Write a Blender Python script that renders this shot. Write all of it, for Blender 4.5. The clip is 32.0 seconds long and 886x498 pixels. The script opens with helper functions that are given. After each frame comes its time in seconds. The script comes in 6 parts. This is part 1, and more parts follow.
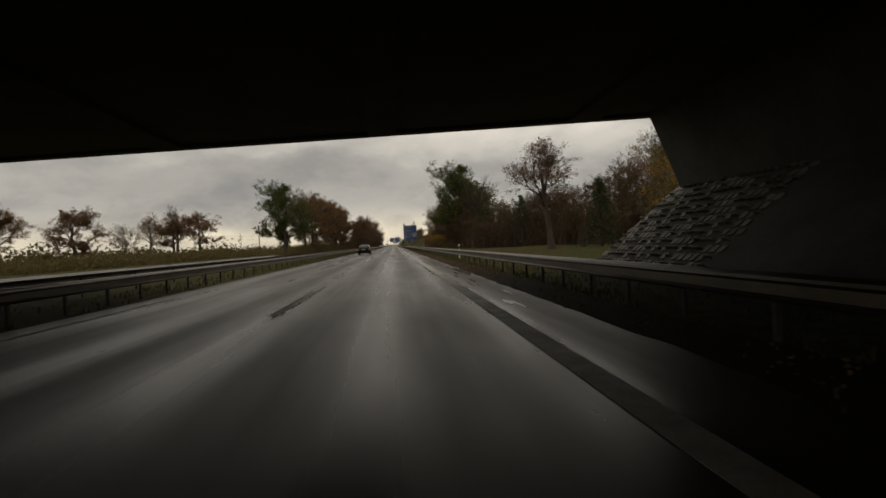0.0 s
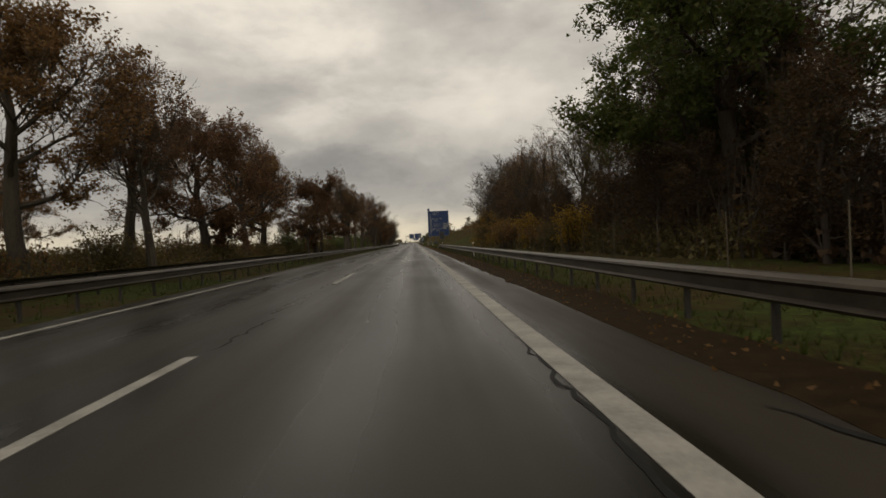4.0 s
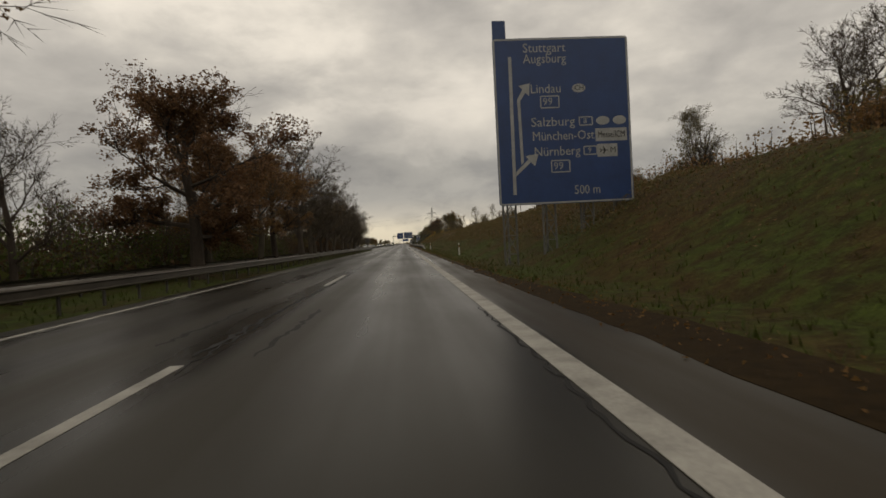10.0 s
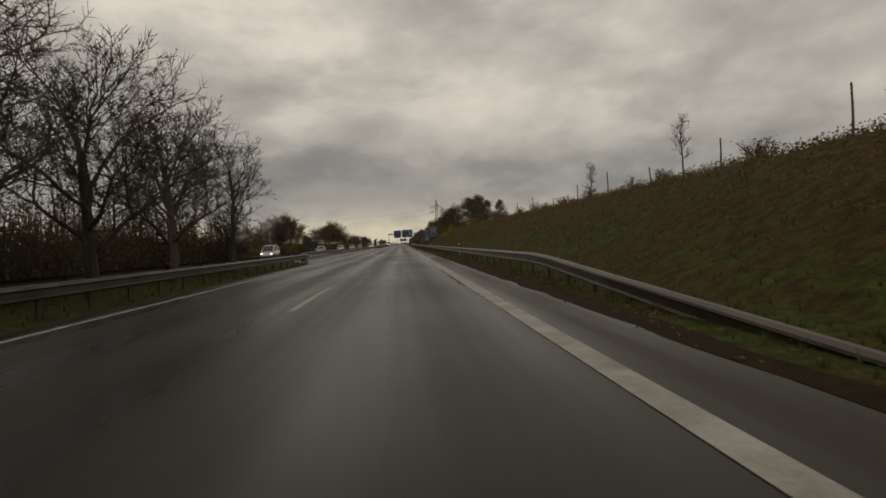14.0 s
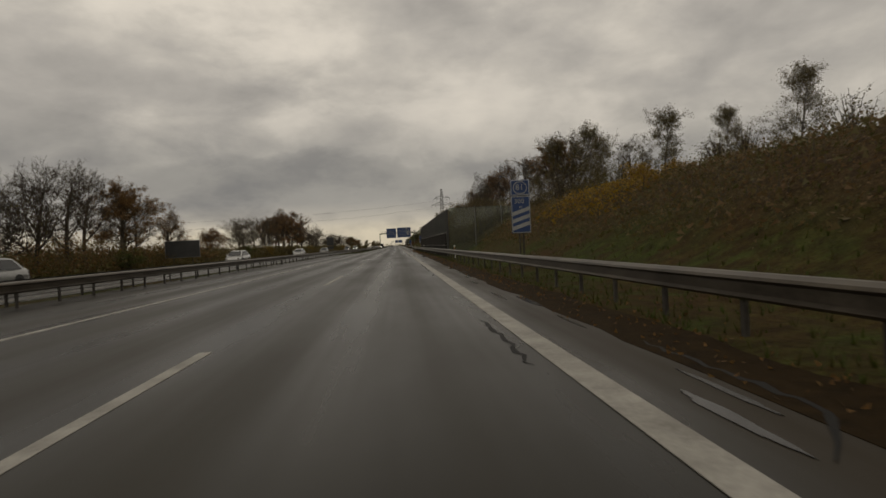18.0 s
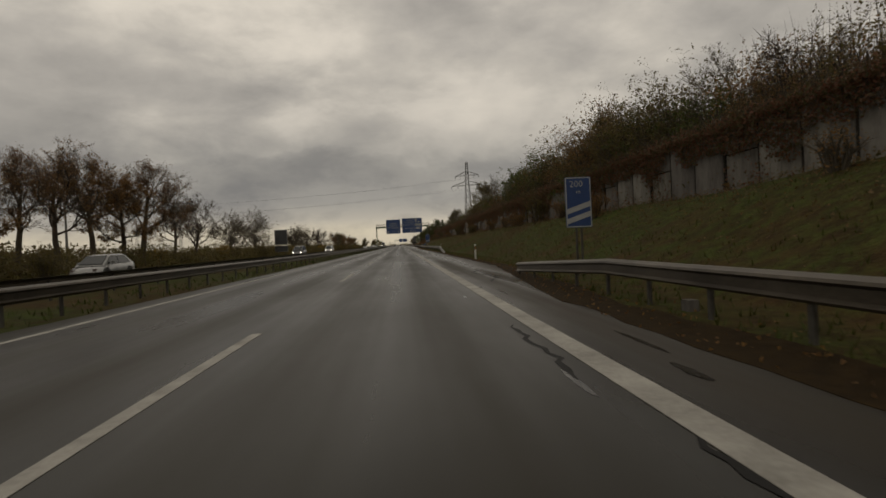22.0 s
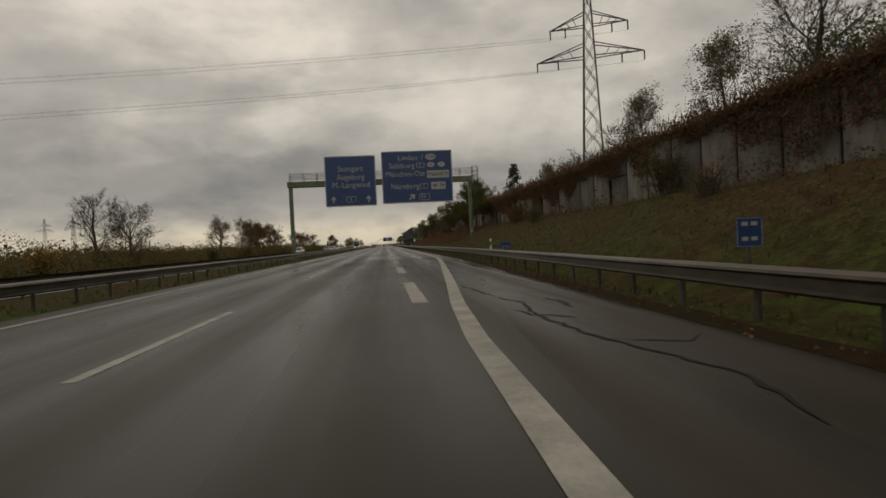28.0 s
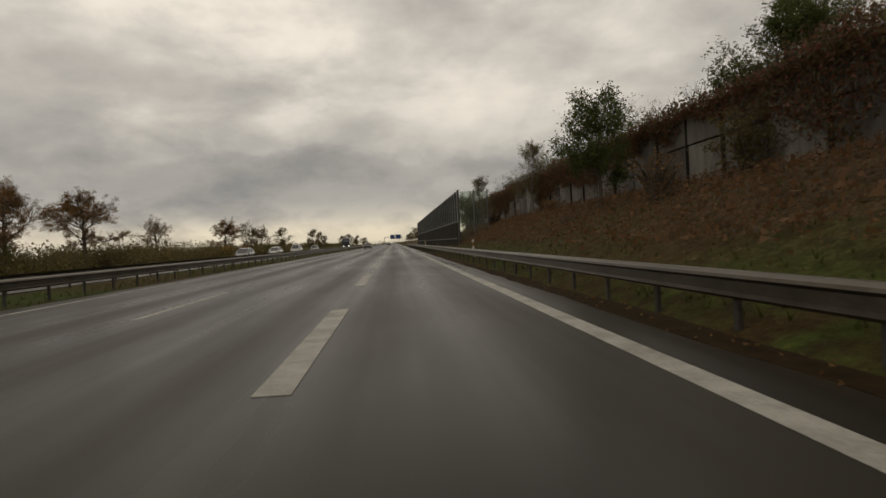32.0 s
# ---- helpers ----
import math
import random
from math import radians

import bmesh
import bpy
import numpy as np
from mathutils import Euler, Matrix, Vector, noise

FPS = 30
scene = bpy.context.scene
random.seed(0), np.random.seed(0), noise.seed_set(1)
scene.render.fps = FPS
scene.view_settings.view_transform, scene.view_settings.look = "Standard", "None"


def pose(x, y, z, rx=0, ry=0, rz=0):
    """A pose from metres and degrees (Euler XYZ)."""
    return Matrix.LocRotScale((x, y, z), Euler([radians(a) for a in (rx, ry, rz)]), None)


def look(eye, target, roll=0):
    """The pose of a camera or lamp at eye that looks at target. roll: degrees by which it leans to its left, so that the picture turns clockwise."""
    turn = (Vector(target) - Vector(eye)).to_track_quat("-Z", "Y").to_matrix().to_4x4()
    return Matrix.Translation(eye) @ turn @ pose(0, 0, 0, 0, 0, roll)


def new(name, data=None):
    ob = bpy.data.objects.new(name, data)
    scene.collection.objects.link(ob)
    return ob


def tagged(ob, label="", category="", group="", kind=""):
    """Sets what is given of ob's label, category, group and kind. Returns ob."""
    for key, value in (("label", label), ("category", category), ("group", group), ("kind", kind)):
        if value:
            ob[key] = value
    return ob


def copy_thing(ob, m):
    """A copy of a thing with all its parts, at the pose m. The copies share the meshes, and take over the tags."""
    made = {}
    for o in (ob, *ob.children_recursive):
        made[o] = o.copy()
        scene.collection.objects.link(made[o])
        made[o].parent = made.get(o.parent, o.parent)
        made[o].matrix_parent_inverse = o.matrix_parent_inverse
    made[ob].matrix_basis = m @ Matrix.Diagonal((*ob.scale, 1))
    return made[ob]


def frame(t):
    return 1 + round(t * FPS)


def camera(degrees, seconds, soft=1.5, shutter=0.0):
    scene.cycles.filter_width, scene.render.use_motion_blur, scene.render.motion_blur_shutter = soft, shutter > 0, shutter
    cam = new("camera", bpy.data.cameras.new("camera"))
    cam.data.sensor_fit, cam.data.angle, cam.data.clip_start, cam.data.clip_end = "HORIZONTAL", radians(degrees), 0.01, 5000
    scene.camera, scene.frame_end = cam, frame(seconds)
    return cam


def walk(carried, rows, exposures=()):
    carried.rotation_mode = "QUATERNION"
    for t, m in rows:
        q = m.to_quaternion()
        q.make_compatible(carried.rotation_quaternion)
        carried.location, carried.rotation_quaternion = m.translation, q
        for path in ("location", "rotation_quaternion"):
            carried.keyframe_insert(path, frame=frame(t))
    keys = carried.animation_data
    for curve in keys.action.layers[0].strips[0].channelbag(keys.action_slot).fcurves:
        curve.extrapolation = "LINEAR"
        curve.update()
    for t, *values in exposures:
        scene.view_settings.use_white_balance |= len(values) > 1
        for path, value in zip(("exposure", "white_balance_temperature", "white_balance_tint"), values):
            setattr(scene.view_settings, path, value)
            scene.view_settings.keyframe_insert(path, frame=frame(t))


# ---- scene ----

# ---- camera ----
EYE_HEIGHT = 1.179
# seconds, x, y, pitch, roll, yaw
PATH = [
    (0, 2.257, 0.00, -0.60, 2.73, -4.67),
    (0.5, 2.249, 12.61, -0.55, 2.70, -4.22),
    (1, 2.275, 25.20, -0.63, 2.68, -3.76),
    (1.5, 2.368, 37.75, -0.83, 2.71, -3.70),
    (2, 2.446, 50.24, -0.94, 2.74, -3.73),
    (2.5, 2.513, 62.70, -0.89, 2.70, -3.45),
    (3, 2.580, 75.15, -0.83, 2.66, -3.38),
    (3.5, 2.574, 87.58, -0.78, 2.66, -3.06),
    (5.5, 2.577, 137.11, -0.88, 2.71, -2.42),
    (6, 2.552, 149.17, -0.95, 2.68, -2.52),
    (6.5, 2.521, 161.19, -1.02, 2.65, -2.79),
    (7, 2.485, 173.15, -1.09, 2.62, -3.17),
    (7.5, 2.476, 185.07, -1.11, 2.63, -3.38),
    (8, 2.495, 196.93, -1.11, 2.65, -3.58),
    (8.5, 2.500, 208.71, -1.05, 2.72, -3.62),
    (9, 2.469, 220.50, -0.93, 2.77, -3.68),
    (9.5, 2.462, 232.41, -0.83, 2.78, -3.73),
    (10, 2.453, 244.42, -0.72, 2.83, -3.78),
    (10.5, 2.405, 256.45, -0.70, 2.82, -3.64),
    (11, 2.301, 268.50, -0.76, 2.76, -3.59),
    (11.5, 2.220, 280.62, -0.80, 2.71, -3.66),
    (12, 2.159, 292.82, -0.78, 2.70, -3.71),
    (12.5, 2.112, 305.12, -0.70, 2.70, -3.87),
    (13, 2.085, 317.39, -0.65, 2.71, -4.07),
    (13.5, 2.112, 329.52, -0.69, 2.70, -4.14),
    (14, 2.122, 341.60, -0.72, 2.69, -4.01),
    (14.5, 2.152, 353.73, -0.68, 2.70, -4.14),
    (16.5, 2.352, 403.29, -0.53, 2.69, -4.66),
    (17, 2.384, 415.96, -0.69, 2.69, -4.65),
    (17.5, 2.373, 428.68, -0.64, 2.69, -4.56),
    (18, 2.340, 441.55, -0.56, 2.69, -4.46),
    (18.5, 2.260, 454.72, -0.54, 2.69, -4.53),
    (19, 2.150, 468.05, -0.55, 2.66, -4.35),
    (19.5, 2.092, 481.38, -0.56, 2.65, -4.28),
    (20, 2.063, 494.74, -0.50, 2.66, -4.25),
    (20.5, 2.044, 508.10, -0.46, 2.66, -4.22),
    (21, 2.039, 521.48, -0.48, 2.66, -4.19),
    (21.5, 2.062, 534.86, -0.52, 2.66, -4.14),
    (22, 2.101, 548.22, -0.61, 2.66, -4.09),
    (22.5, 2.153, 561.56, -0.67, 2.70, -3.98),
    (23, 2.265, 574.82, -0.66, 2.73, -4.05),
    (23.5, 2.391, 587.98, -0.67, 2.71, -3.94),
    (24, 2.519, 601.16, -0.65, 2.70, -3.85),
    (24.5, 2.639, 614.47, -0.62, 2.69, -3.86),
    (25, 2.724, 627.84, -0.64, 2.69, -3.81),
    (25.5, 2.759, 641.17, -0.64, 2.70, -3.72),
    (27.5, 2.917, 693.85, -0.65, 2.68, -4.99),
    (28, 3.066, 706.91, -0.69, 2.70, -5.53),
    (28.5, 3.418, 719.93, -0.69, 2.71, -5.94),
    (29, 3.832, 732.88, -0.68, 2.73, -6.02),
    (29.5, 4.158, 745.73, -0.67, 2.72, -5.78),
    (30, 4.415, 758.59, -0.69, 2.69, -5.50),
    (30.5, 4.585, 771.45, -0.74, 2.71, -5.28),
    (31, 4.707, 784.27, -0.78, 2.72, -5.05),
    (31.5, 4.749, 797.03, -0.80, 2.72, -4.87),
    (32, 4.739, 809.76, -0.83, 2.72, -4.67),
]
EXPOSURES = [(0.0, 0.2, 7200, 10), (0.4, 0.25, 7200, 10), (1.0, 0.4, 7200, 10), (3.0, 0.0, 7200, 10), (6.0, 0.15, 7200, 10), (8.0, 0.05, 7200, 10), (10.0, 0.05, 7200, 10), (13.0, -0.2, 7200, 10), (25.0, -0.25, 7200, 10), (29.0, 0.0, 7200, 10), (30.0, 0.1, 7200, 10), (32.0, 0.1, 7200, 10)]
cam = camera(73.20, 32.0, soft=1.6, shutter=0.05)
walk(cam, [(t, pose(x, y, EYE_HEIGHT, 90 + pitch, roll, yaw)) for t, x, y, pitch, roll, yaw in PATH], EXPOSURES)

# ---- light ----
def node(tree, kind, **values):
    n = tree.nodes.new(kind)
    for key, value in values.items():
        if key in n.inputs:
            n.inputs[key].default_value = value
    return n


def link(tree, a, b):
    tree.links.new(a, b)


def ramp(tree, source, stops):
    n = tree.nodes.new("ShaderNodeValToRGB")
    el = n.color_ramp.elements
    el[0].position, el[0].color = stops[0][0], (*stops[0][1], 1)
    el[1].position, el[1].color = stops[-1][0], (*stops[-1][1], 1)
    for pos, col in stops[1:-1]:
        e = el.new(pos)
        e.color = (*col, 1)
    link(tree, source, n.inputs[0])
    return n.outputs[0]


def math_node(tree, op, a, b=0.0, clamp=False):
    n = tree.nodes.new("ShaderNodeMath")
    n.operation, n.use_clamp = op, clamp
    for k, v in enumerate((a, b)):
        if isinstance(v, (int, float)):
            n.inputs[k].default_value = v
        else:
            link(tree, v, n.inputs[k])
    return n.outputs[0]


def mix_rgb(tree, fac, a, b, blend="MIX"):
    n = tree.nodes.new("ShaderNodeMix")
    n.data_type, n.blend_type = "RGBA", blend
    for k, v in ((0, fac), (6, a), (7, b)):
        if isinstance(v, tuple):
            n.inputs[k].default_value = (*v, 1)
        elif isinstance(v, (int, float)):
            n.inputs[k].default_value = v
        else:
            link(tree, v, n.inputs[k])
    return n.outputs[2]


world = bpy.data.worlds.new("overcast sky")
scene.world = world
world.use_nodes = True
wt = world.node_tree
wt.nodes.clear()
coord = wt.nodes.new("ShaderNodeTexCoord")
split = wt.nodes.new("ShaderNodeSeparateXYZ")
link(wt, coord.outputs["Generated"], split.inputs[0])
up = math_node(wt, "MAXIMUM", split.outputs[2], 0.0)


def sky_noise(scale, squash, detail, rough, distort, shift):
    """Cloud noise on the sky's dome, flattened towards the horizon."""
    mp = node(wt, "ShaderNodeMapping", Scale=(1, 1, squash), Location=shift)
    link(wt, coord.outputs["Generated"], mp.inputs[0])
    n = node(wt, "ShaderNodeTexNoise", Scale=scale, Detail=detail, Roughness=rough, Distortion=distort)
    link(wt, mp.outputs[0], n.inputs["Vector"])
    return n


big = sky_noise(2.7, 2.1, 6.0, 0.44, 0.2, (3.1, 0.4, 1.7))
fine = sky_noise(8.0, 2.0, 8.0, 0.56, 0.15, (0.2, 5.3, 2.2))


def cloud_mass(x, z, size, soft, squash=2.3):
    """How far a soft-edged cloud mass towards x, 1, z covers the sky."""
    d = Vector((x, 1.0, z)).normalized()
    wob = wt.nodes.new("ShaderNodeVectorMath")
    wob.operation = "SCALE"
    wob.inputs["Scale"].default_value = 0.13
    link(wt, fine.outputs["Color"], wob.inputs[0])
    put = wt.nodes.new("ShaderNodeVectorMath")
    put.operation = "ADD"
    link(wt, coord.outputs["Generated"], put.inputs[0])
    link(wt, wob.outputs[0], put.inputs[1])
    gap = wt.nodes.new("ShaderNodeVectorMath")
    gap.operation = "SUBTRACT"
    link(wt, put.outputs[0], gap.inputs[0])
    gap.inputs[1].default_value = d + Vector((0.065, 0.065, 0.065))
    flatten = wt.nodes.new("ShaderNodeVectorMath")
    flatten.operation = "MULTIPLY"
    link(wt, gap.outputs[0], flatten.inputs[0])
    flatten.inputs[1].default_value = (1.0, 0.6, squash)
    length = wt.nodes.new("ShaderNodeVectorMath")
    length.operation = "LENGTH"
    link(wt, flatten.outputs[0], length.inputs[0])
    return math_node(wt, "MULTIPLY", math_node(wt, "SUBTRACT", size, length.outputs["Value"]), 1 / soft, clamp=True)


blend = math_node(wt, "ADD", math_node(wt, "MULTIPLY", big.outputs[0], 0.68), math_node(wt, "MULTIPLY", fine.outputs[0], 0.32))
for amount, mass in ((-0.11, cloud_mass(-0.42, 0.27, 0.30, 0.16)), (-0.09, cloud_mass(-0.66, 0.15, 0.30, 0.16)), (0.075, cloud_mass(-0.27, 0.175, 0.20, 0.11)), (-0.05, cloud_mass(-0.21, 0.25, 0.12, 0.08)), (-0.10, cloud_mass(-0.17, 0.112, 0.34, 0.12, 8.0)),
                     (0.04, cloud_mass(-0.02, 0.27, 0.26, 0.16)), (0.02, cloud_mass(0.45, 0.33, 0.5, 0.4)), (-0.05, cloud_mass(0.30, 0.14, 0.26, 0.14, 4.0)), (-0.05, cloud_mass(0.10, 0.38, 0.16, 0.12))):
    blend = math_node(wt, "ADD", blend, math_node(wt, "MULTIPLY", mass, amount))
billow = ramp(wt, blend, [(0.36, (0.64, 0.645, 0.66)), (0.46, (0.84, 0.842, 0.85)), (0.52, (1.0, 0.998, 0.99)), (0.58, (1.22, 1.21, 1.19)), (0.66, (1.42, 1.40, 1.36))])
deck = ramp(wt, up, [(0.05, (0.30, 0.300, 0.302)), (0.12, (0.355, 0.352, 0.346)), (0.20, (0.50, 0.488, 0.470)), (0.32, (0.60, 0.583, 0.557)), (0.55, (0.60, 0.585, 0.56)), (1.0, (0.50, 0.487, 0.467))])
clouds = mix_rgb(wt, 1.0, deck, billow, "MULTIPLY")
# a bright break under the cloud deck along the horizon, with a dark bank above it
low = ramp(wt, up, [(0.0, (0.56, 0.52, 0.435)), (0.028, (0.60, 0.56, 0.475)), (0.046, (0.43, 0.415, 0.39)), (0.075, (0.31, 0.31, 0.313)), (0.16, (0.34, 0.338, 0.336))])
bands = ramp(wt, fine.outputs[0], [(0.36, (0.72, 0.73, 0.76)), (0.60, (1.16, 1.15, 1.12))])
low = mix_rgb(wt, 1.0, low, bands, "MULTIPLY")
lift = math_node(wt, "MULTIPLY", math_node(wt, "SUBTRACT", up, 0.045), 7.0, clamp=True)
sky_col = mix_rgb(wt, lift, low, clouds)
nish = wt.nodes.new("ShaderNodeTexSky")
nish.sky_type, nish.sun_disc = "NISHITA", False
nish.sun_elevation, nish.sun_rotation = radians(48), radians(200)
sky_col = mix_rgb(wt, 1.0, sky_col, mix_rgb(wt, 0.003, (0, 0, 0), nish.outputs[0]), "ADD")
bg = wt.nodes.new("ShaderNodeBackground")
bg.inputs["Strength"].default_value = 1.0
link(wt, sky_col, bg.inputs["Color"])
wo = wt.nodes.new("ShaderNodeOutputWorld")
link(wt, bg.outputs[0], wo.inputs[0])

sun_data = bpy.data.lights.new("sun", "SUN")
sun_data.energy, sun_data.angle, sun_data.color = 0.12, radians(60), (1.0, 0.95, 0.86)
sun = new("sun", sun_data)
sun.matrix_world = look((-40, -100, 120), (0, 0, 0))


# ---- materials ----
def material(name):
    m = bpy.data.materials.new(name)
    m.use_nodes = True
    t = m.node_tree
    return m, t, t.nodes["Principled BSDF"]


def surface(name, a, b, scale=2.0, rough=(0.5, 0.8), metal=0.0, bump=0.15, stretch=(1, 1, 1), vary=0.0, island=0.0, fine_scale=9.0, spec=0.5):
    """A grained two-tone surface: broad stains, fine grain, relief, and a shade that varies from piece to piece."""
    m, t, p = material(name)
    tc = t.nodes.new("ShaderNodeTexCoord")
    mp = node(t, "ShaderNodeMapping", Scale=stretch)
    link(t, tc.outputs["Object"], mp.inputs[0])
    n1 = node(t, "ShaderNodeTexNoise", Scale=scale, Detail=5.0, Roughness=0.6)
    n2 = node(t, "ShaderNodeTexNoise", Scale=scale * fine_scale, Detail=4.0, Roughness=0.65)
    link(t, mp.outputs[0], n1.inputs["Vector"])
    link(t, mp.outputs[0], n2.inputs["Vector"])
    f = math_node(t, "ADD", math_node(t, "MULTIPLY", n1.outputs[0], 0.65), math_node(t, "MULTIPLY", n2.outputs[0], 0.35))
    col = ramp(t, f, [(0.36, b), (0.62, a)])
    for amount, kind in ((vary, "obj"), (island, "isl")):
        if amount:
            src = t.nodes.new("ShaderNodeObjectInfo").outputs["Random"] if kind == "obj" else t.nodes.new("ShaderNodeNewGeometry").outputs["Random Per Island"]
            hsv = t.nodes.new("ShaderNodeHueSaturation")
            link(t, math_node(t, "ADD", math_node(t, "MULTIPLY", src, 2 * amount), 1 - amount), hsv.inputs["Value"])
            link(t, math_node(t, "ADD", math_node(t, "MULTIPLY", src, 0.06 * min(1, amount * 2)), 0.5 - 0.03 * min(1, amount * 2)), hsv.inputs["Hue"])
            link(t, col, hsv.inputs["Color"])
            col = hsv.outputs[0]
    link(t, col, p.inputs["Base Color"])
    link(t, math_node(t, "ADD", math_node(t, "MULTIPLY", n2.outputs[0], rough[1] - rough[0]), rough[0]), p.inputs["Roughness"])
    p.inputs["Metallic"].default_value = metal
    p.inputs["Specular IOR Level"].default_value = spec
    if bump:
        bn = node(t, "ShaderNodeBump", Strength=bump, Distance=0.02)
        link(t, n2.outputs[0], bn.inputs["Height"])
        link(t, bn.outputs[0], p.inputs["Normal"])
    return m


def asphalt(name, a, b, wet):
    """Rain-wet asphalt: streaks along the wheel tracks, puddled patches and fine grit."""
    m, t, p = material(name)
    geo = t.nodes.new("ShaderNodeNewGeometry")
    def noise_at(scale, stretch, detail=4.0, rough=0.6):
        mp = node(t, "ShaderNodeMapping", Scale=stretch)
        link(t, geo.outputs["Position"], mp.inputs[0])
        n = node(t, "ShaderNodeTexNoise", Scale=scale, Detail=detail, Roughness=rough)
        link(t, mp.outputs[0], n.inputs["Vector"])
        return n.outputs[0]
    streak = noise_at(1.1, (1, 0.02, 1), 3.0)
    patch = noise_at(0.35, (1, 0.25, 1), 5.0)
    grit = noise_at(60.0, (1, 1, 1), 3.0)
    # worn wheel tracks, two to a lane
    sep = t.nodes.new("ShaderNodeSeparateXYZ")
    link(t, geo.outputs["Position"], sep.inputs[0])
    wander = math_node(t, "MULTIPLY", math_node(t, "SUBTRACT", noise_at(0.05, (0, 1, 0), 2.0), 0.5), 0.5)
    lane = math_node(t, "MULTIPLY", math_node(t, "ADD", math_node(t, "ADD", sep.outputs[0], wander), 0.03), 2 * math.pi / 1.85)
    track = math_node(t, "MULTIPLY", math_node(t, "ADD", math_node(t, "COSINE", math_node(t, "SUBTRACT", lane, math.pi)), 1.0), 0.5)
    f = math_node(t, "ADD", math_node(t, "MULTIPLY", streak, 0.42), math_node(t, "MULTIPLY", patch, 0.40))
    f = math_node(t, "ADD", f, math_node(t, "MULTIPLY", track, 0.16))
    col = ramp(t, f, [(0.38, b), (0.62, a)])
    col = mix_rgb(t, 0.35, col, ramp(t, grit, [(0.35, (0.02, 0.02, 0.02)), (0.65, (0.16, 0.155, 0.145))]), "OVERLAY")
    link(t, col, p.inputs["Base Color"])
    r = ramp(t, f, [(0.36, (wet[0],) * 3), (0.5, ((wet[0] + wet[1]) / 2,) * 3), (0.64, (wet[1],) * 3)])
    link(t, r, p.inputs["Roughness"])
    p.inputs["Specular IOR Level"].default_value = 0.135
    p.inputs["Specular Tint"].default_value = (1.0, 0.93, 0.78, 1)
    bn = node(t, "ShaderNodeBump", Strength=0.10, Distance=0.004)
    link(t, grit, bn.inputs["Height"])
    link(t, bn.outputs[0], p.inputs["Normal"])
    return m


def turf(name, greens, browns, mix_at):
    """Rough grass; dead brown growth takes over high on the bank along some stretches."""
    m, t, p = material(name)
    geo = t.nodes.new("ShaderNodeNewGeometry")
    outs = []
    for scale, detail in ((0.11, 4.0), (1.3, 5.0), (14.0, 4.0)):
        n = node(t, "ShaderNodeTexNoise", Scale=scale, Detail=detail, Roughness=0.65)
        link(t, geo.outputs["Position"], n.inputs["Vector"])
        outs.append(n.outputs[0])
    f = math_node(t, "ADD", math_node(t, "MULTIPLY", outs[0], 0.55), math_node(t, "MULTIPLY", outs[1], 0.45))
    col = ramp(t, f, [(mix_at - 0.09, browns[0]), (mix_at - 0.02, browns[1]), (mix_at + 0.04, greens[0]), (mix_at + 0.14, greens[1])])
    col = mix_rgb(t, 0.55, col, ramp(t, outs[2], [(0.3, (0.18, 0.18, 0.18)), (0.7, (0.8, 0.8, 0.8))]), "OVERLAY")
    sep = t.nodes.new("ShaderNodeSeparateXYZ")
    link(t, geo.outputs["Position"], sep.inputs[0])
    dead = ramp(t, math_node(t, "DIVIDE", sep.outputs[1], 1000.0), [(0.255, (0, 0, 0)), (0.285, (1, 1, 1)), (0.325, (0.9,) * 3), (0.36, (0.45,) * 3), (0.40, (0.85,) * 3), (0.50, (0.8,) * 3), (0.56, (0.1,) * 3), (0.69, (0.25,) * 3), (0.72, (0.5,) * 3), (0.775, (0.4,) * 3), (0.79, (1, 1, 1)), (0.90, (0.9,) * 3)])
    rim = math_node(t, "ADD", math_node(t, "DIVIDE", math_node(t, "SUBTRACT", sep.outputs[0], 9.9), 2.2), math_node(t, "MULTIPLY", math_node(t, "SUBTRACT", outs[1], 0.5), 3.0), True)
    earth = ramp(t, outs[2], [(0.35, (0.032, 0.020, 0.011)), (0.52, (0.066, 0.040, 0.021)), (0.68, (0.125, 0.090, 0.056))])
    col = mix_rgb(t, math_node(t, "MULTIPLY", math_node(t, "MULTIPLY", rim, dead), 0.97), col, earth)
    lump = node(t, "ShaderNodeTexNoise", Scale=2.6, Detail=5.0, Roughness=0.7)
    link(t, geo.outputs["Position"], lump.inputs["Vector"])
    col = mix_rgb(t, 0.6, col, ramp(t, lump.outputs[0], [(0.38, (0.22, 0.22, 0.20)), (0.62, (0.80, 0.80, 0.72))]), "OVERLAY")
    link(t, col, p.inputs["Base Color"])
    p.inputs["Roughness"].default_value = 0.95
    p.inputs["Specular IOR Level"].default_value = 0.1
    bn = node(t, "ShaderNodeBump", Strength=0.7, Distance=0.12)
    link(t, outs[2], bn.inputs["Height"])
    link(t, bn.outputs[0], p.inputs["Normal"])
    return m


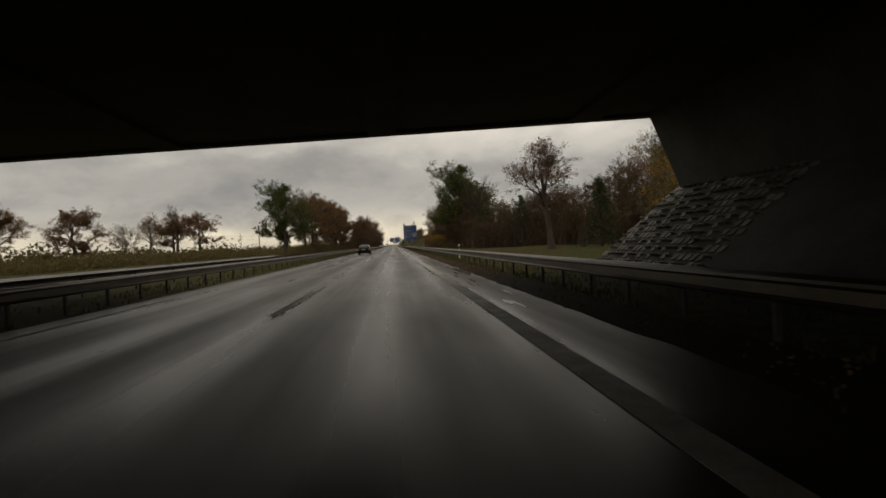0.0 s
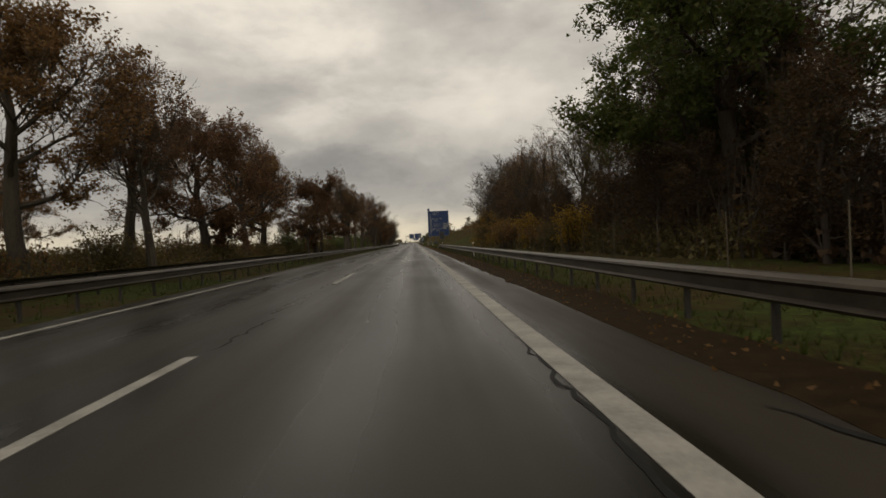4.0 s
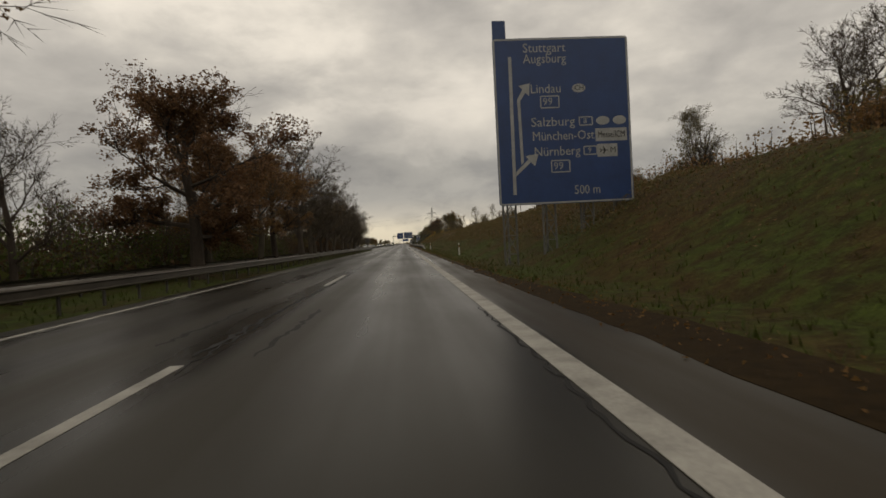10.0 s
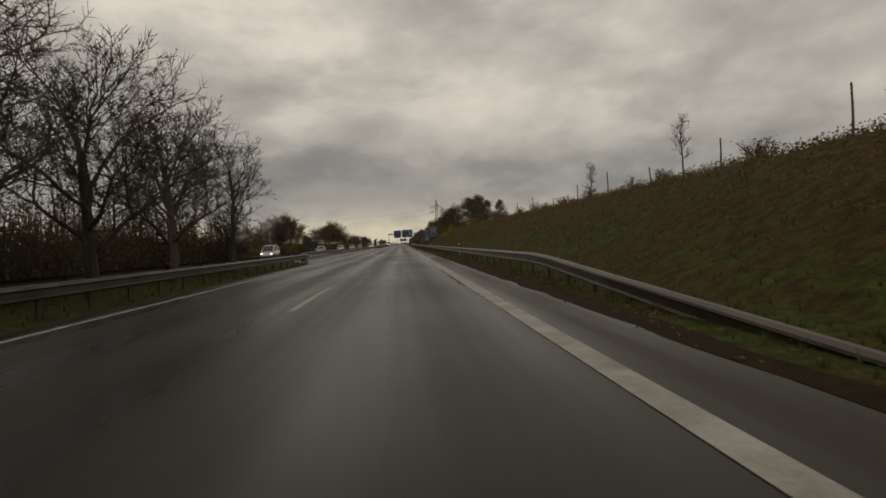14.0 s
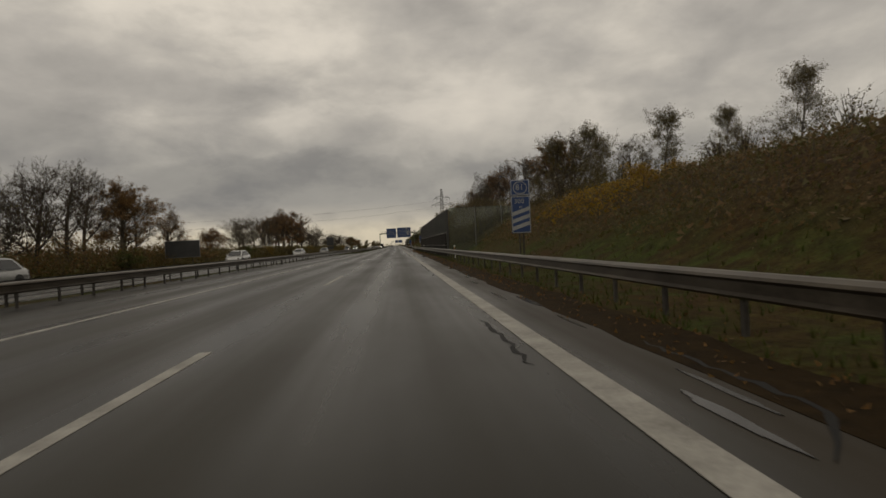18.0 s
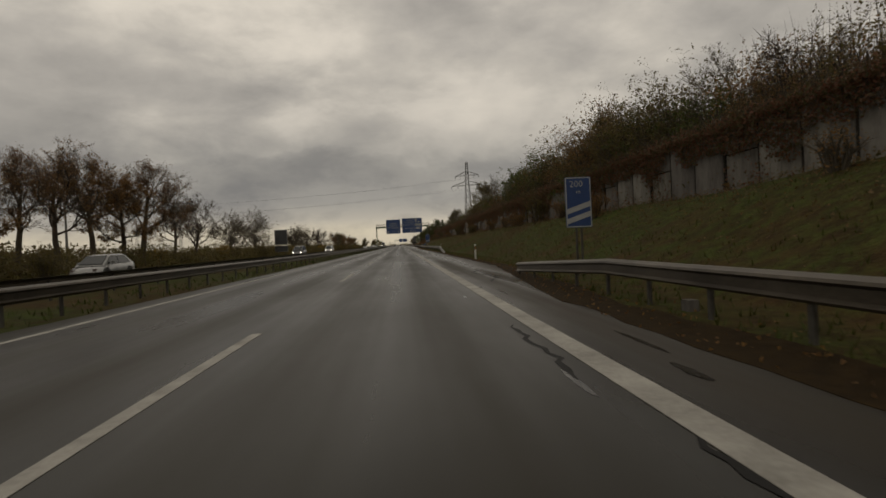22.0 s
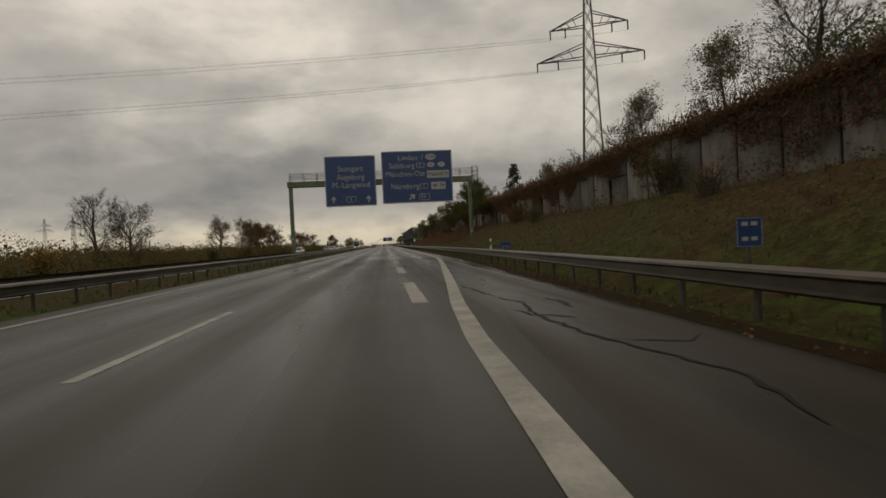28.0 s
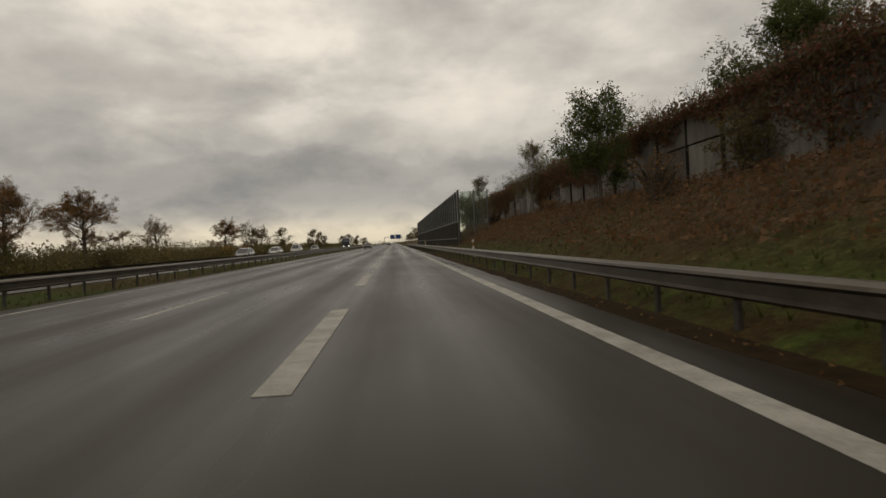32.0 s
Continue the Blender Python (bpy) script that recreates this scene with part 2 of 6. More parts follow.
def leaf_mat(name, stops):
    """Leaves whose tint differs from leaf to leaf and from plant to plant."""
    m, t, p = material(name)
    isl = t.nodes.new("ShaderNodeNewGeometry").outputs["Random Per Island"]
    rnd = t.nodes.new("ShaderNodeObjectInfo").outputs["Random"]
    f = math_node(t, "ADD", math_node(t, "MULTIPLY", isl, 0.7), math_node(t, "MULTIPLY", rnd, 0.3))
    col = ramp(t, f, [(k / (len(stops) - 1), c) for k, c in enumerate(stops)])
    link(t, col, p.inputs["Base Color"])
    p.inputs["Roughness"].default_value = 0.6
    p.inputs["Specular IOR Level"].default_value = 0.25
    thin = t.nodes.new("ShaderNodeBsdfTranslucent")
    link(t, col, thin.inputs["Color"])
    both = t.nodes.new("ShaderNodeMixShader")
    both.inputs[0].default_value = 0.40
    link(t, p.outputs[0], both.inputs[1])
    link(t, thin.outputs[0], both.inputs[2])
    link(t, both.outputs[0], t.nodes["Material Output"].inputs[0])
    return m


def glass_mat(name, tint, rough, density):
    m, t, p = material(name)
    t.nodes.remove(p)
    out = t.nodes["Material Output"]
    tr = node(t, "ShaderNodeBsdfTransparent", Color=(*tint, 1))
    gl = node(t, "ShaderNodeBsdfGlossy", Roughness=rough, Color=(0.9, 0.92, 0.9, 1))
    df = node(t, "ShaderNodeBsdfDiffuse", Color=(0.26, 0.28, 0.24, 1))
    lw = node(t, "ShaderNodeLayerWeight", Blend=0.5)
    fr = math_node(t, "ADD", math_node(t, "MULTIPLY", math_node(t, "POWER", lw.outputs["Facing"], 3.0), 0.55), 0.03)
    m1 = t.nodes.new("ShaderNodeMixShader")
    m1.inputs[0].default_value = density
    m2 = t.nodes.new("ShaderNodeMixShader")
    link(t, tr.outputs[0], m1.inputs[1])
    link(t, df.outputs[0], m1.inputs[2])
    link(t, fr, m2.inputs[0])
    link(t, m1.outputs[0], m2.inputs[1])
    link(t, gl.outputs[0], m2.inputs[2])
    link(t, m2.outputs[0], out.inputs[0])
    return m


def glow_mat(name, col, strength):
    m, t, p = material(name)
    p.inputs["Base Color"].default_value = (*col, 1)
    p.inputs["Emission Color"].default_value = (*col, 1)
    p.inputs["Emission Strength"].default_value = strength
    return m


M_ROAD = asphalt("wet asphalt", (0.030, 0.026, 0.018), (0.012, 0.0105, 0.0075), (0.24, 0.48))
M_SHOULDER = asphalt("wet shoulder asphalt", (0.048, 0.038, 0.026), (0.014, 0.0115, 0.008), (0.16, 0.58))
M_WATER = surface("standing rain water", (0.016, 0.0135, 0.0095), (0.009, 0.008, 0.006), 6.0, (0.06, 0.22), bump=0.04, spec=0.3)
M_PAINT = surface("worn white road paint", (0.37, 0.352, 0.312), (0.17, 0.160, 0.138), 1.6, (0.5, 0.75), bump=0.1, fine_scale=14.0)
# also the colour of the dark reflections painted beside the edge line
M_SEAM = surface("bitumen", (0.012, 0.011, 0.010), (0.006, 0.006, 0.006), 6.0, (0.5, 0.75), spec=0.15)
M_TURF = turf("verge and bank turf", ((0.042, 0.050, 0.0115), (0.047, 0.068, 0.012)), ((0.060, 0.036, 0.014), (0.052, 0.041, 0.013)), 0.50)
M_GRAVEL = surface("leaf-strewn gravel", (0.038, 0.023, 0.0085), (0.013, 0.008, 0.003), 4.0, (0.8, 0.98), bump=0.8, fine_scale=14, spec=0.08)
M_STEEL = surface("weathered galvanised steel", (0.112, 0.094, 0.072), (0.042, 0.033, 0.024), 1.6, (0.32, 0.55), metal=0.75, bump=0.05, stretch=(1, 0.4, 1))
M_POST = surface("dull galvanised post", (0.075, 0.068, 0.058), (0.035, 0.03, 0.025), 5.0, (0.5, 0.75), metal=0.4, vary=0.25)
M_MAST = surface("green-grey painted steel", (0.115, 0.140, 0.090), (0.070, 0.088, 0.050), 2.0, (0.4, 0.65), bump=0.04)
M_ZINC = surface("zinc-grey lattice steel", (0.15, 0.148, 0.14), (0.08, 0.079, 0.075), 2.0, (0.5, 0.7), metal=0.4)
M_PALE = surface("pale galvanised flange", (0.23, 0.22, 0.20), (0.12, 0.112, 0.10), 2.5, (0.5, 0.7), metal=0.2, bump=0.03)
M_CONC = surface("stained concrete", (0.165, 0.152, 0.133), (0.062, 0.054, 0.045), 1.1, (0.75, 0.95), bump=0.3, vary=0.28, stretch=(1, 1, 0.35))
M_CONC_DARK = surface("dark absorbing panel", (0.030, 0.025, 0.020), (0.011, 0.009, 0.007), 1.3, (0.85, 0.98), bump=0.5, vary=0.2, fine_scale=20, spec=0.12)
# bridge concrete: one low base colour, so that the soffit renders dark
M_BRIDGE = surface("dark bridge concrete", (0.105, 0.098, 0.088), (0.055, 0.05, 0.046), 0.5, (0.8, 0.95), bump=0.2)
M_STONE = surface("slope stone", (0.30, 0.28, 0.25), (0.15, 0.138, 0.12), 5.0, (0.6, 0.85), bump=0.5, vary=0.3)
M_BLUE = surface("blue sign face", (0.015, 0.047, 0.150), (0.010, 0.032, 0.105), 1.2, (0.32, 0.5), bump=0.0)
M_WHITE = surface("white sign sheeting", (0.33, 0.335, 0.325), (0.23, 0.233, 0.226), 2.0, (0.4, 0.6), bump=0.0)
M_BLACK = surface("black sheeting", (0.02, 0.02, 0.02), (0.01, 0.01, 0.01), 3.0, (0.4, 0.6), bump=0.0)
M_ALU = surface("bare aluminium back", (0.20, 0.20, 0.195), (0.12, 0.12, 0.118), 1.0, (0.4, 0.6), metal=0.5, bump=0.02)
M_BACK = surface("dark grey sign back", (0.055, 0.055, 0.055), (0.035, 0.035, 0.035), 1.0, (0.5, 0.7), bump=0.02)
M_PLASTIC = surface("white plastic", (0.62, 0.61, 0.57), (0.40, 0.385, 0.35), 5.0, (0.4, 0.6), bump=0.03)
M_AMBER = surface("amber reflector", (0.55, 0.27, 0.04), (0.4, 0.18, 0.02), 9.0, (0.2, 0.3), bump=0.0)
M_BARK = surface("grey-brown bark", (0.098, 0.080, 0.061), (0.048, 0.039, 0.030), 2.2, (0.85, 0.98), bump=0.8, stretch=(1, 1, 0.25), vary=0.25, spec=0.15)
M_BIRCH = surface("pale bark", (0.24, 0.225, 0.195), (0.07, 0.062, 0.052), 3.0, (0.8, 0.95), bump=0.4, vary=0.2, spec=0.15)
M_WOODPOST = surface("weathered stake wood", (0.13, 0.105, 0.075), (0.07, 0.055, 0.04), 4.0, (0.8, 0.95), vary=0.3)
M_PANE = glass_mat("dirty barrier glass", (0.84, 0.88, 0.84), 0.03, 0.09)
L_BROWN = leaf_mat("withered brown leaves", [(0.082, 0.046, 0.024), (0.160, 0.086, 0.034), (0.220, 0.122, 0.042), (0.142, 0.096, 0.038)])
L_DARK = leaf_mat("dark brown wood leaves", [(0.040, 0.024, 0.014), (0.070, 0.041, 0.021), (0.098, 0.056, 0.025), (0.056, 0.044, 0.020)])
L_RUST = leaf_mat("rust leaves", [(0.100, 0.055, 0.030), (0.180, 0.098, 0.044), (0.125, 0.064, 0.033), (0.165, 0.115, 0.050)])
L_GREEN = leaf_mat("dull autumn green leaves", [(0.035, 0.051, 0.014), (0.062, 0.084, 0.019), (0.092, 0.108, 0.024), (0.092, 0.074, 0.023)])
L_YELLOW = leaf_mat("yellow leaves", [(0.19, 0.125, 0.018), (0.31, 0.20, 0.022), (0.25, 0.135, 0.02), (0.13, 0.11, 0.022)])
L_OLIVE = leaf_mat("olive-brown leaves", [(0.072, 0.062, 0.023), (0.120, 0.102, 0.032), (0.100, 0.068, 0.028), (0.155, 0.130, 0.040)])
L_NEEDLE = leaf_mat("dark needles", [(0.030, 0.043, 0.019), (0.049, 0.065, 0.027), (0.068, 0.081, 0.032)])
L_IVY = leaf_mat("red-brown creeper", [(0.085, 0.044, 0.030), (0.180, 0.072, 0.044), (0.115, 0.074, 0.038), (0.075, 0.080, 0.032)])
L_GRASS = leaf_mat("grass", [(0.044, 0.062, 0.012), (0.060, 0.082, 0.015), (0.074, 0.080, 0.021), (0.072, 0.056, 0.022)])
L_DRY = leaf_mat("dry weeds", [(0.115, 0.072, 0.036), (0.170, 0.106, 0.050), (0.130, 0.104, 0.042), (0.080, 0.084, 0.026)])


# ---- mesh helpers ----
class Shape:
    """Vertices and faces of one mesh."""

    def __init__(self):
        self.v, self.f = [], []

    def add(self, verts, faces):
        k = len(self.v)
        self.v.extend(tuple(map(float, p)) for p in verts)
        self.f.extend(tuple(k + i for i in face) for face in faces)
        return self

    def box(self, x0, x1, y0, y1, z0, z1):
        return self.add([(x, y, z) for z in (z0, z1) for y in (y0, y1) for x in (x0, x1)],
                        [(0, 2, 3, 1), (4, 5, 7, 6), (0, 1, 5, 4), (2, 6, 7, 3), (0, 4, 6, 2), (1, 3, 7, 5)])

    def slab(self, x0, x1, y0, y1, z0, z1, c):
        """A box whose long edges along z are chamfered by c."""
        ring = [(x0 + c, y0), (x1 - c, y0), (x1, y0 + c), (x1, y1 - c), (x1 - c, y1), (x0 + c, y1), (x0, y1 - c), (x0, y0 + c)]
        return self.prism(ring, z0, z1)

    def prism(self, ring, z0, z1):
        n = len(ring)
        return self.add([(*p, z0) for p in ring] + [(*p, z1) for p in ring],
                        [tuple(range(n - 1, -1, -1)), tuple(range(n, 2 * n))] + [(i, (i + 1) % n, n + (i + 1) % n, n + i) for i in range(n)])

    def tube(self, points, radii, sides=5, tip=True):
        pts = [Vector(p) for p in points]
        rings = []
        for k, p in enumerate(pts):
            d = (pts[min(k + 1, len(pts) - 1)] - pts[max(k - 1, 0)]).normalized()
            a = d.cross(Vector((0.31, 0.87, 0.39))).normalized()
            b = d.cross(a)
            rings.append([p + radii[k] * (math.cos(2 * math.pi * i / sides) * a + math.sin(2 * math.pi * i / sides) * b) for i in range(sides)])
        verts = [q for ring in rings for q in ring]
        faces = [(k * sides + i, k * sides + (i + 1) % sides, (k + 1) * sides + (i + 1) % sides, (k + 1) * sides + i) for k in range(len(pts) - 1) for i in range(sides)]
        faces.append(tuple(range(sides - 1, -1, -1)))
        faces.append(tuple((len(pts) - 1) * sides + i for i in range(sides)))
        return self.add(verts, faces)

    def rod(self, a, b, r, sides=4):
        return self.tube([a, b], [r, r], sides)

    def cone(self, a, b, r):
        a, b = Vector(a), Vector(b)
        d = (b - a).normalized()
        s = d.cross(Vector((0.31, 0.87, 0.39))).normalized()
        u = d.cross(s)
        return self.add([a + r * s, a - 0.5 * r * s + 0.87 * r * u, a - 0.5 * r * s - 0.87 * r * u, b], [(0, 1, 3), (1, 2, 3), (2, 0, 3)])

    def mesh(self, name, mat, smooth=False):
        me = bpy.data.meshes.new(name)
        me.from_pydata(self.v, [], self.f)
        me.materials.append(mat)
        if smooth:
            me.polygons.foreach_set("use_smooth", [True] * len(me.polygons))
        me.update()
        return me


def thing(name, label, category, at=(0, 0, 0), turn=0.0, group=""):
    ob = new(name)
    ob.empty_display_size = 0.3
    ob.matrix_basis = pose(*at, 0, 0, turn)
    return tagged(ob, label, category, group)


def part(name, shape, mat, parent, label="", smooth=False):
    ob = new(name, shape if isinstance(shape, bpy.types.Mesh) else shape.mesh(name, mat, smooth))
    ob.parent = parent
    if label:
        tagged(ob, label)
    return ob


def structure(name, shape, mat, label, category, smooth=False):
    return tagged(new(name, shape.mesh(name, mat, smooth)), label, category, kind="structure")


def stuff(name, shape, mat, label, category):
    return tagged(new(name, shape.mesh(name, mat)), label, category, kind="stuff")


def lerp_at(y, table):
    """The value at y of a table of (y, value), straight between its rows."""
    if y <= table[0][0]:
        return table[0][1]
    for (a, p), (b, q) in zip(table, table[1:]):
        if y <= b:
            return p + (q - p) * (y - a) / (b - a)
    return table[-1][1]


def ease(a, b, y):
    k = min(1.0, max(0.0, (y - a) / (b - a)))
    return k * k * (3 - 2 * k)


# ---- ground ----
PAVED_EDGE = [(-80, 5.2), (400, 5.15), (425, 4.95), (470, 4.95), (500, 5.15), (560, 5.2), (576, 6.6), (700, 6.7), (745, 8.0), (2500, 8.0)]
BANK_FOOT = [(-80, 8.0), (560, 8.0), (600, 8.6), (2500, 9.6)]


def bank_height(x, y):
    """Height of the ground: level verge, and a bank that rises past its foot."""
    rise = ease(196, 232, y)
    crest = lerp_at(y, [(196, 3.1), (235, 3.7), (420, 3.65), (480, 3.95), (545, 3.6), (570, 2.75), (860, 2.75), (920, 2.0), (2500, 2.0)]) * rise
    foot = lerp_at(y, BANK_FOOT)
    if x <= foot:
        return 0.0
    return crest * ease(foot - 1.2, 15.6, x) if x < 15.6 else crest * (1 - ease(38, 75, x))


def ground_z(x, y):
    z = -0.05 + bank_height(x, y)
    if x < -4.6 or x > lerp_at(y, PAVED_EDGE):
        z += 0.02 + 0.05 * noise.noise(Vector((x * 0.8, y * 0.8, 0)))
        if x > 7:
            z += 0.16 * min(1.0, (x - 7) / 3) * noise.noise(Vector((x * 0.35, y * 0.22, 5)))
    else:
        z -= 0.06
    return z


def ground_sheet():
    xs = [-2500, -1200, -600, -300, -150, -90, -60, -45, -34, -28, -24, -20, -16, -13, -11, -9.5, -8.6, -7.8, -7, -6.2, -5.4, -4.7, -3, 0, 3, 4.6, 5.1]
    xs += [5.3 + 0.5 * k for k in range(25)] + [18.5, 20, 23, 28, 36, 50, 80, 150, 300, 700, 1400, 2500]
    ys = [-400, -200, -120, -80, -50] + [-40 + 2.5 * k for k in range(380)] + [915, 935, 960, 1000, 1060, 1150, 1300, 1500, 1800, 2300, 3000, 4200]
    g = Shape()
    g.add([(x, y, ground_z(x, y)) for y in ys for x in xs],
          [(j * len(xs) + i, j * len(xs) + i + 1, (j + 1) * len(xs) + i + 1, (j + 1) * len(xs) + i) for j in range(len(ys) - 1) for i in range(len(xs) - 1)])
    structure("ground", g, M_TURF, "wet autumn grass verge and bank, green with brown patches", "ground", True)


ground_sheet()


def strip(left, right, ys, z=0.0, thick=0.08):
    """A band along the road between two edges given as functions of y, with a skirt."""
    s = Shape()
    n = len(ys)
    s.add([p for y in ys for p in ((left(y), y, z), (right(y), y, z), (right(y), y, z - thick), (left(y), y, z - thick))],
          [f for k in range(n - 1) for f in ((4 * k, 4 * k + 1, 4 * k + 5, 4 * k + 4), (4 * k + 1, 4 * k + 2, 4 * k + 6, 4 * k + 5), (4 * k, 4 * k + 4, 4 * k + 7, 4 * k + 3))])
    return s


YS = [-90 + 5 * k for k in range(219)] + [1010 + 60 * k for k in range(30)]
MEDIAN_PAVED = [(-90, -4.45), (385, -4.45), (398, -8.2), (540, -8.2), (556, -4.6), (2800, -4.6)]
road = structure("road", strip(lambda y: lerp_at(y, MEDIAN_PAVED), lambda y: 4.02 if y < 700 else 4.02 + (lerp_at(y, PAVED_EDGE) - 4.3) * ease(700, 745, y), YS), M_ROAD, "rain-wet grey asphalt carriageway", "road", False)
shoulder = structure("hard_shoulder", strip(lambda y: 3.7, lambda y: lerp_at(y, PAVED_EDGE) + 0.10 * noise.noise(Vector((0, y * 0.35, 3))), YS, -0.004), M_SHOULDER, "wet, patched asphalt hard shoulder with puddles", "road")
VERGE = [(-90, 0.9), (250, 0.9), (272, 0.12), (340, 0.12), (362, 0.75), (560, 0.8), (580, 0.4), (2500, 0.5)]
structure("gravel_verge", strip(lambda y: lerp_at(y, PAVED_EDGE) - 0.12 + 0.16 * noise.noise(Vector((9, y * 0.6, 1))), lambda y: lerp_at(y, PAVED_EDGE) + lerp_at(y, VERGE) + 0.5 * lerp_at(y, VERGE) * noise.noise(Vector((4, y * 0.2, 1))) + 0.25 * noise.noise(Vector((4, y * 0.9, 1))), [-90 + k for k in range(1040)], 0.001, 0.07), M_GRAVEL, "brown gravel edge strewn with fallen leaves", "verge")


def opposite(y):
    return lerp_at(y, [(-90, -16.5), (330, -15.5), (420, -9.2), (2800, -9.2)])


structure("opposite_road", strip(lambda y: opposite(y) - 12.0, lambda y: opposite(y), YS, -0.01), M_ROAD, "wet asphalt of the opposite carriageway", "road")


# ---- road markings ----
def marking(name, left, right, ys, parent, z=0.004):
    return part(name, strip(left, right, ys, z, 0.006), M_PAINT, parent)


marking("median_edge_line", lambda y: -3.88, lambda y: -3.73, YS, road)
EXIT_LINE = [(700, 3.9), (708, 3.93), (714, 4.12), (718, 4.38), (724, 4.9), (733, 5.62), (743, 6.4), (752, 6.95), (766, 7.1), (2800, 7.1)]
marking("shoulder_edge_line", lambda y: lerp_at(y, EXIT_LINE) - 0.15, lambda y: lerp_at(y, EXIT_LINE) + 0.13, [-90 + 6 * k for k in range(131)] + [692 + 2 * k for k in range(40)] + [780 + 40 * k for k in range(40)], road, 0.008)
marking("opposite_edge_line", lambda y: opposite(y) - 0.9, lambda y: opposite(y) - 0.75, YS, road)
dash = Shape().box(-0.075, 0.075, 0, 6, -0.004, 0.005).mesh("lane_dash", M_PAINT)
wide = Shape().box(-0.16, 0.16, 0, 6.2, -0.004, 0.007).mesh("exit_dash", M_PAINT)
for k in range(-5, 90):
    ob = part("lane_dash", dash, None, road)
    ob.location = (0, 10.89 + 18 * k, 0)
for k in range(0, 45):
    ob = part("exit_dash", wide, None, road)
    ob.location = (3.7, 718.6 + 12 * k, 0)


def crack(points, width, seed):
    """A crooked black seam on the road: poured bitumen, and the dark reflections painted beside the edge line."""
    rng = random.Random(seed)
    line = []
    for (x0, y0), (x1, y1) in zip(points, points[1:]):
        n = max(2, int(math.hypot(x1 - x0, y1 - y0) / 0.22))
        line += [(x0 + (x1 - x0) * k / n + rng.uniform(-0.05, 0.05), y0 + (y1 - y0) * k / n + rng.uniform(-0.06, 0.06)) for k in range(n)]
    s = Shape()
    vs, fs = [], []
    for k, (x, y) in enumerate(line):
        a, b = line[max(0, k - 1)], line[min(len(line) - 1, k + 1)]
        dx, dy = b[0] - a[0], b[1] - a[1]
        l = math.hypot(dx, dy) or 1
        w = width * rng.uniform(0.55, 1.25) * min(1, 0.3 + k / 3, 0.3 + (len(line) - 1 - k) / 3)
        vs += [(x - dy / l * w, y + dx / l * w, 0.004), (x + dy / l * w, y - dx / l * w, 0.004)]
        if k:
            fs.append((2 * k - 2, 2 * k - 1, 2 * k + 1, 2 * k))
    s.add(vs, fs)
    part("dark_seam", s, M_SEAM, road, "black seam, poured bitumen and painted dark water reflections")


rng = random.Random(5)
crack([(5.15, 613.0), (5.87, 612.0), (6.18, 610.3)], 0.04, 1)
crack([(4.5, 610.4), (4.5, 608.3), (4.27, 607.9), (4.63, 606.8), (4.71, 606.1), (5.71, 606.2)], 0.05, 2)
crack([(5.15, 613.0), (5.3, 615.5), (4.9, 618), (5.2, 621)], 0.04, 21)
crack([(4.99, 722.6), (5.19, 719.7), (5.29, 718.9)], 0.04, 3)
crack([(6.1, 718.4), (6.18, 717.2), (6.06, 716.3)], 0.05, 4)
crack([(5.09, 716.6), (5.28, 715.9), (5.95, 715.1)], 0.04, 5)
crack([(5.29, 718.9), (5.5, 717.6), (5.28, 715.9), (5.5, 713.4), (5.9, 711.6), (5.6, 710)], 0.03, 22)
crack([(5.5, 713.4), (6.3, 713.0), (6.8, 713.6)], 0.028, 23)
crack([(3.97, 739.16), (4.0, 738.64), (4.08, 738.23), (4.01, 737.54), (3.96, 737.0), (4.02, 736.0), (3.95, 735.2)], 0.036, 6)
crack([(5.32, 740.82), (5.48, 740.35), (5.79, 740.3), (6.21, 740.41), (6.9, 740.3)], 0.085, 7)
crack([(5.69, 742.29), (6.39, 742.2)], 0.06, 12)
crack([(5.82, 751.79), (5.8, 749.94), (6.05, 748.67), (6.32, 747.53)], 0.07, 13)
crack([(4.9, 757), (5.3, 760)], 0.04, 8)
crack([(7.1, 792.52), (6.46, 792.51), (6.34, 792.26), (6.23, 791.73), (6.17, 791.07), (6.27, 790.64), (6.67, 790.28)], 0.055, 9)
crack([(6.26, 790.61), (6.15, 790.28), (6.09, 789.85), (6.13, 789.55), (6.05, 788.99)], 0.05, 10)
crack([(-0.80, 252.3), (-0.77, 255.0), (-0.79, 257.6)], 0.045, 40)
crack([(-0.02, 251.5), (0.09, 260.7), (0.13, 270.0)], 0.045, 41)
crack([(0.72, 251.2), (0.79, 253.7), (0.80, 256.2)], 0.045, 42)
crack([(4.6, 565), (5.2, 567.5), (4.7, 570.5), (5.4, 573)], 0.05, 11)
for y0 in range(-20, 300, 24):
    crack([(0.11, y0 + rng.uniform(0, 8)), (0.12, y0 + rng.uniform(10, 15))], 0.022, y0)
for y0 in range(20, 700, 37):
    crack([(3.70, y0 + rng.uniform(0, 8)), (3.71, y0 + rng.uniform(10, 15))], rng.uniform(0.02, 0.045), y0 + 7)
# black strokes painting the dark reflections in water left of the edge line
for y0 in (226, 232, 422, 427, 447, 500, 505, 510, 516, 553):
    crack([(3.52, y0), (3.60, y0 + 1.2), (3.54, y0 + 2.4), (3.60, y0 + 3.6)], 0.032, y0 + 900)
for k in range(16):
    y0 = rng.uniform(0, 690)
    crack([(rng.uniform(4.2, 4.6), y0), (rng.uniform(4.6, 5.1), y0 + rng.uniform(0.3, 1.6)), (rng.uniform(4.2, 5.1), y0 + rng.uniform(2, 4))], 0.035, 100 + k)



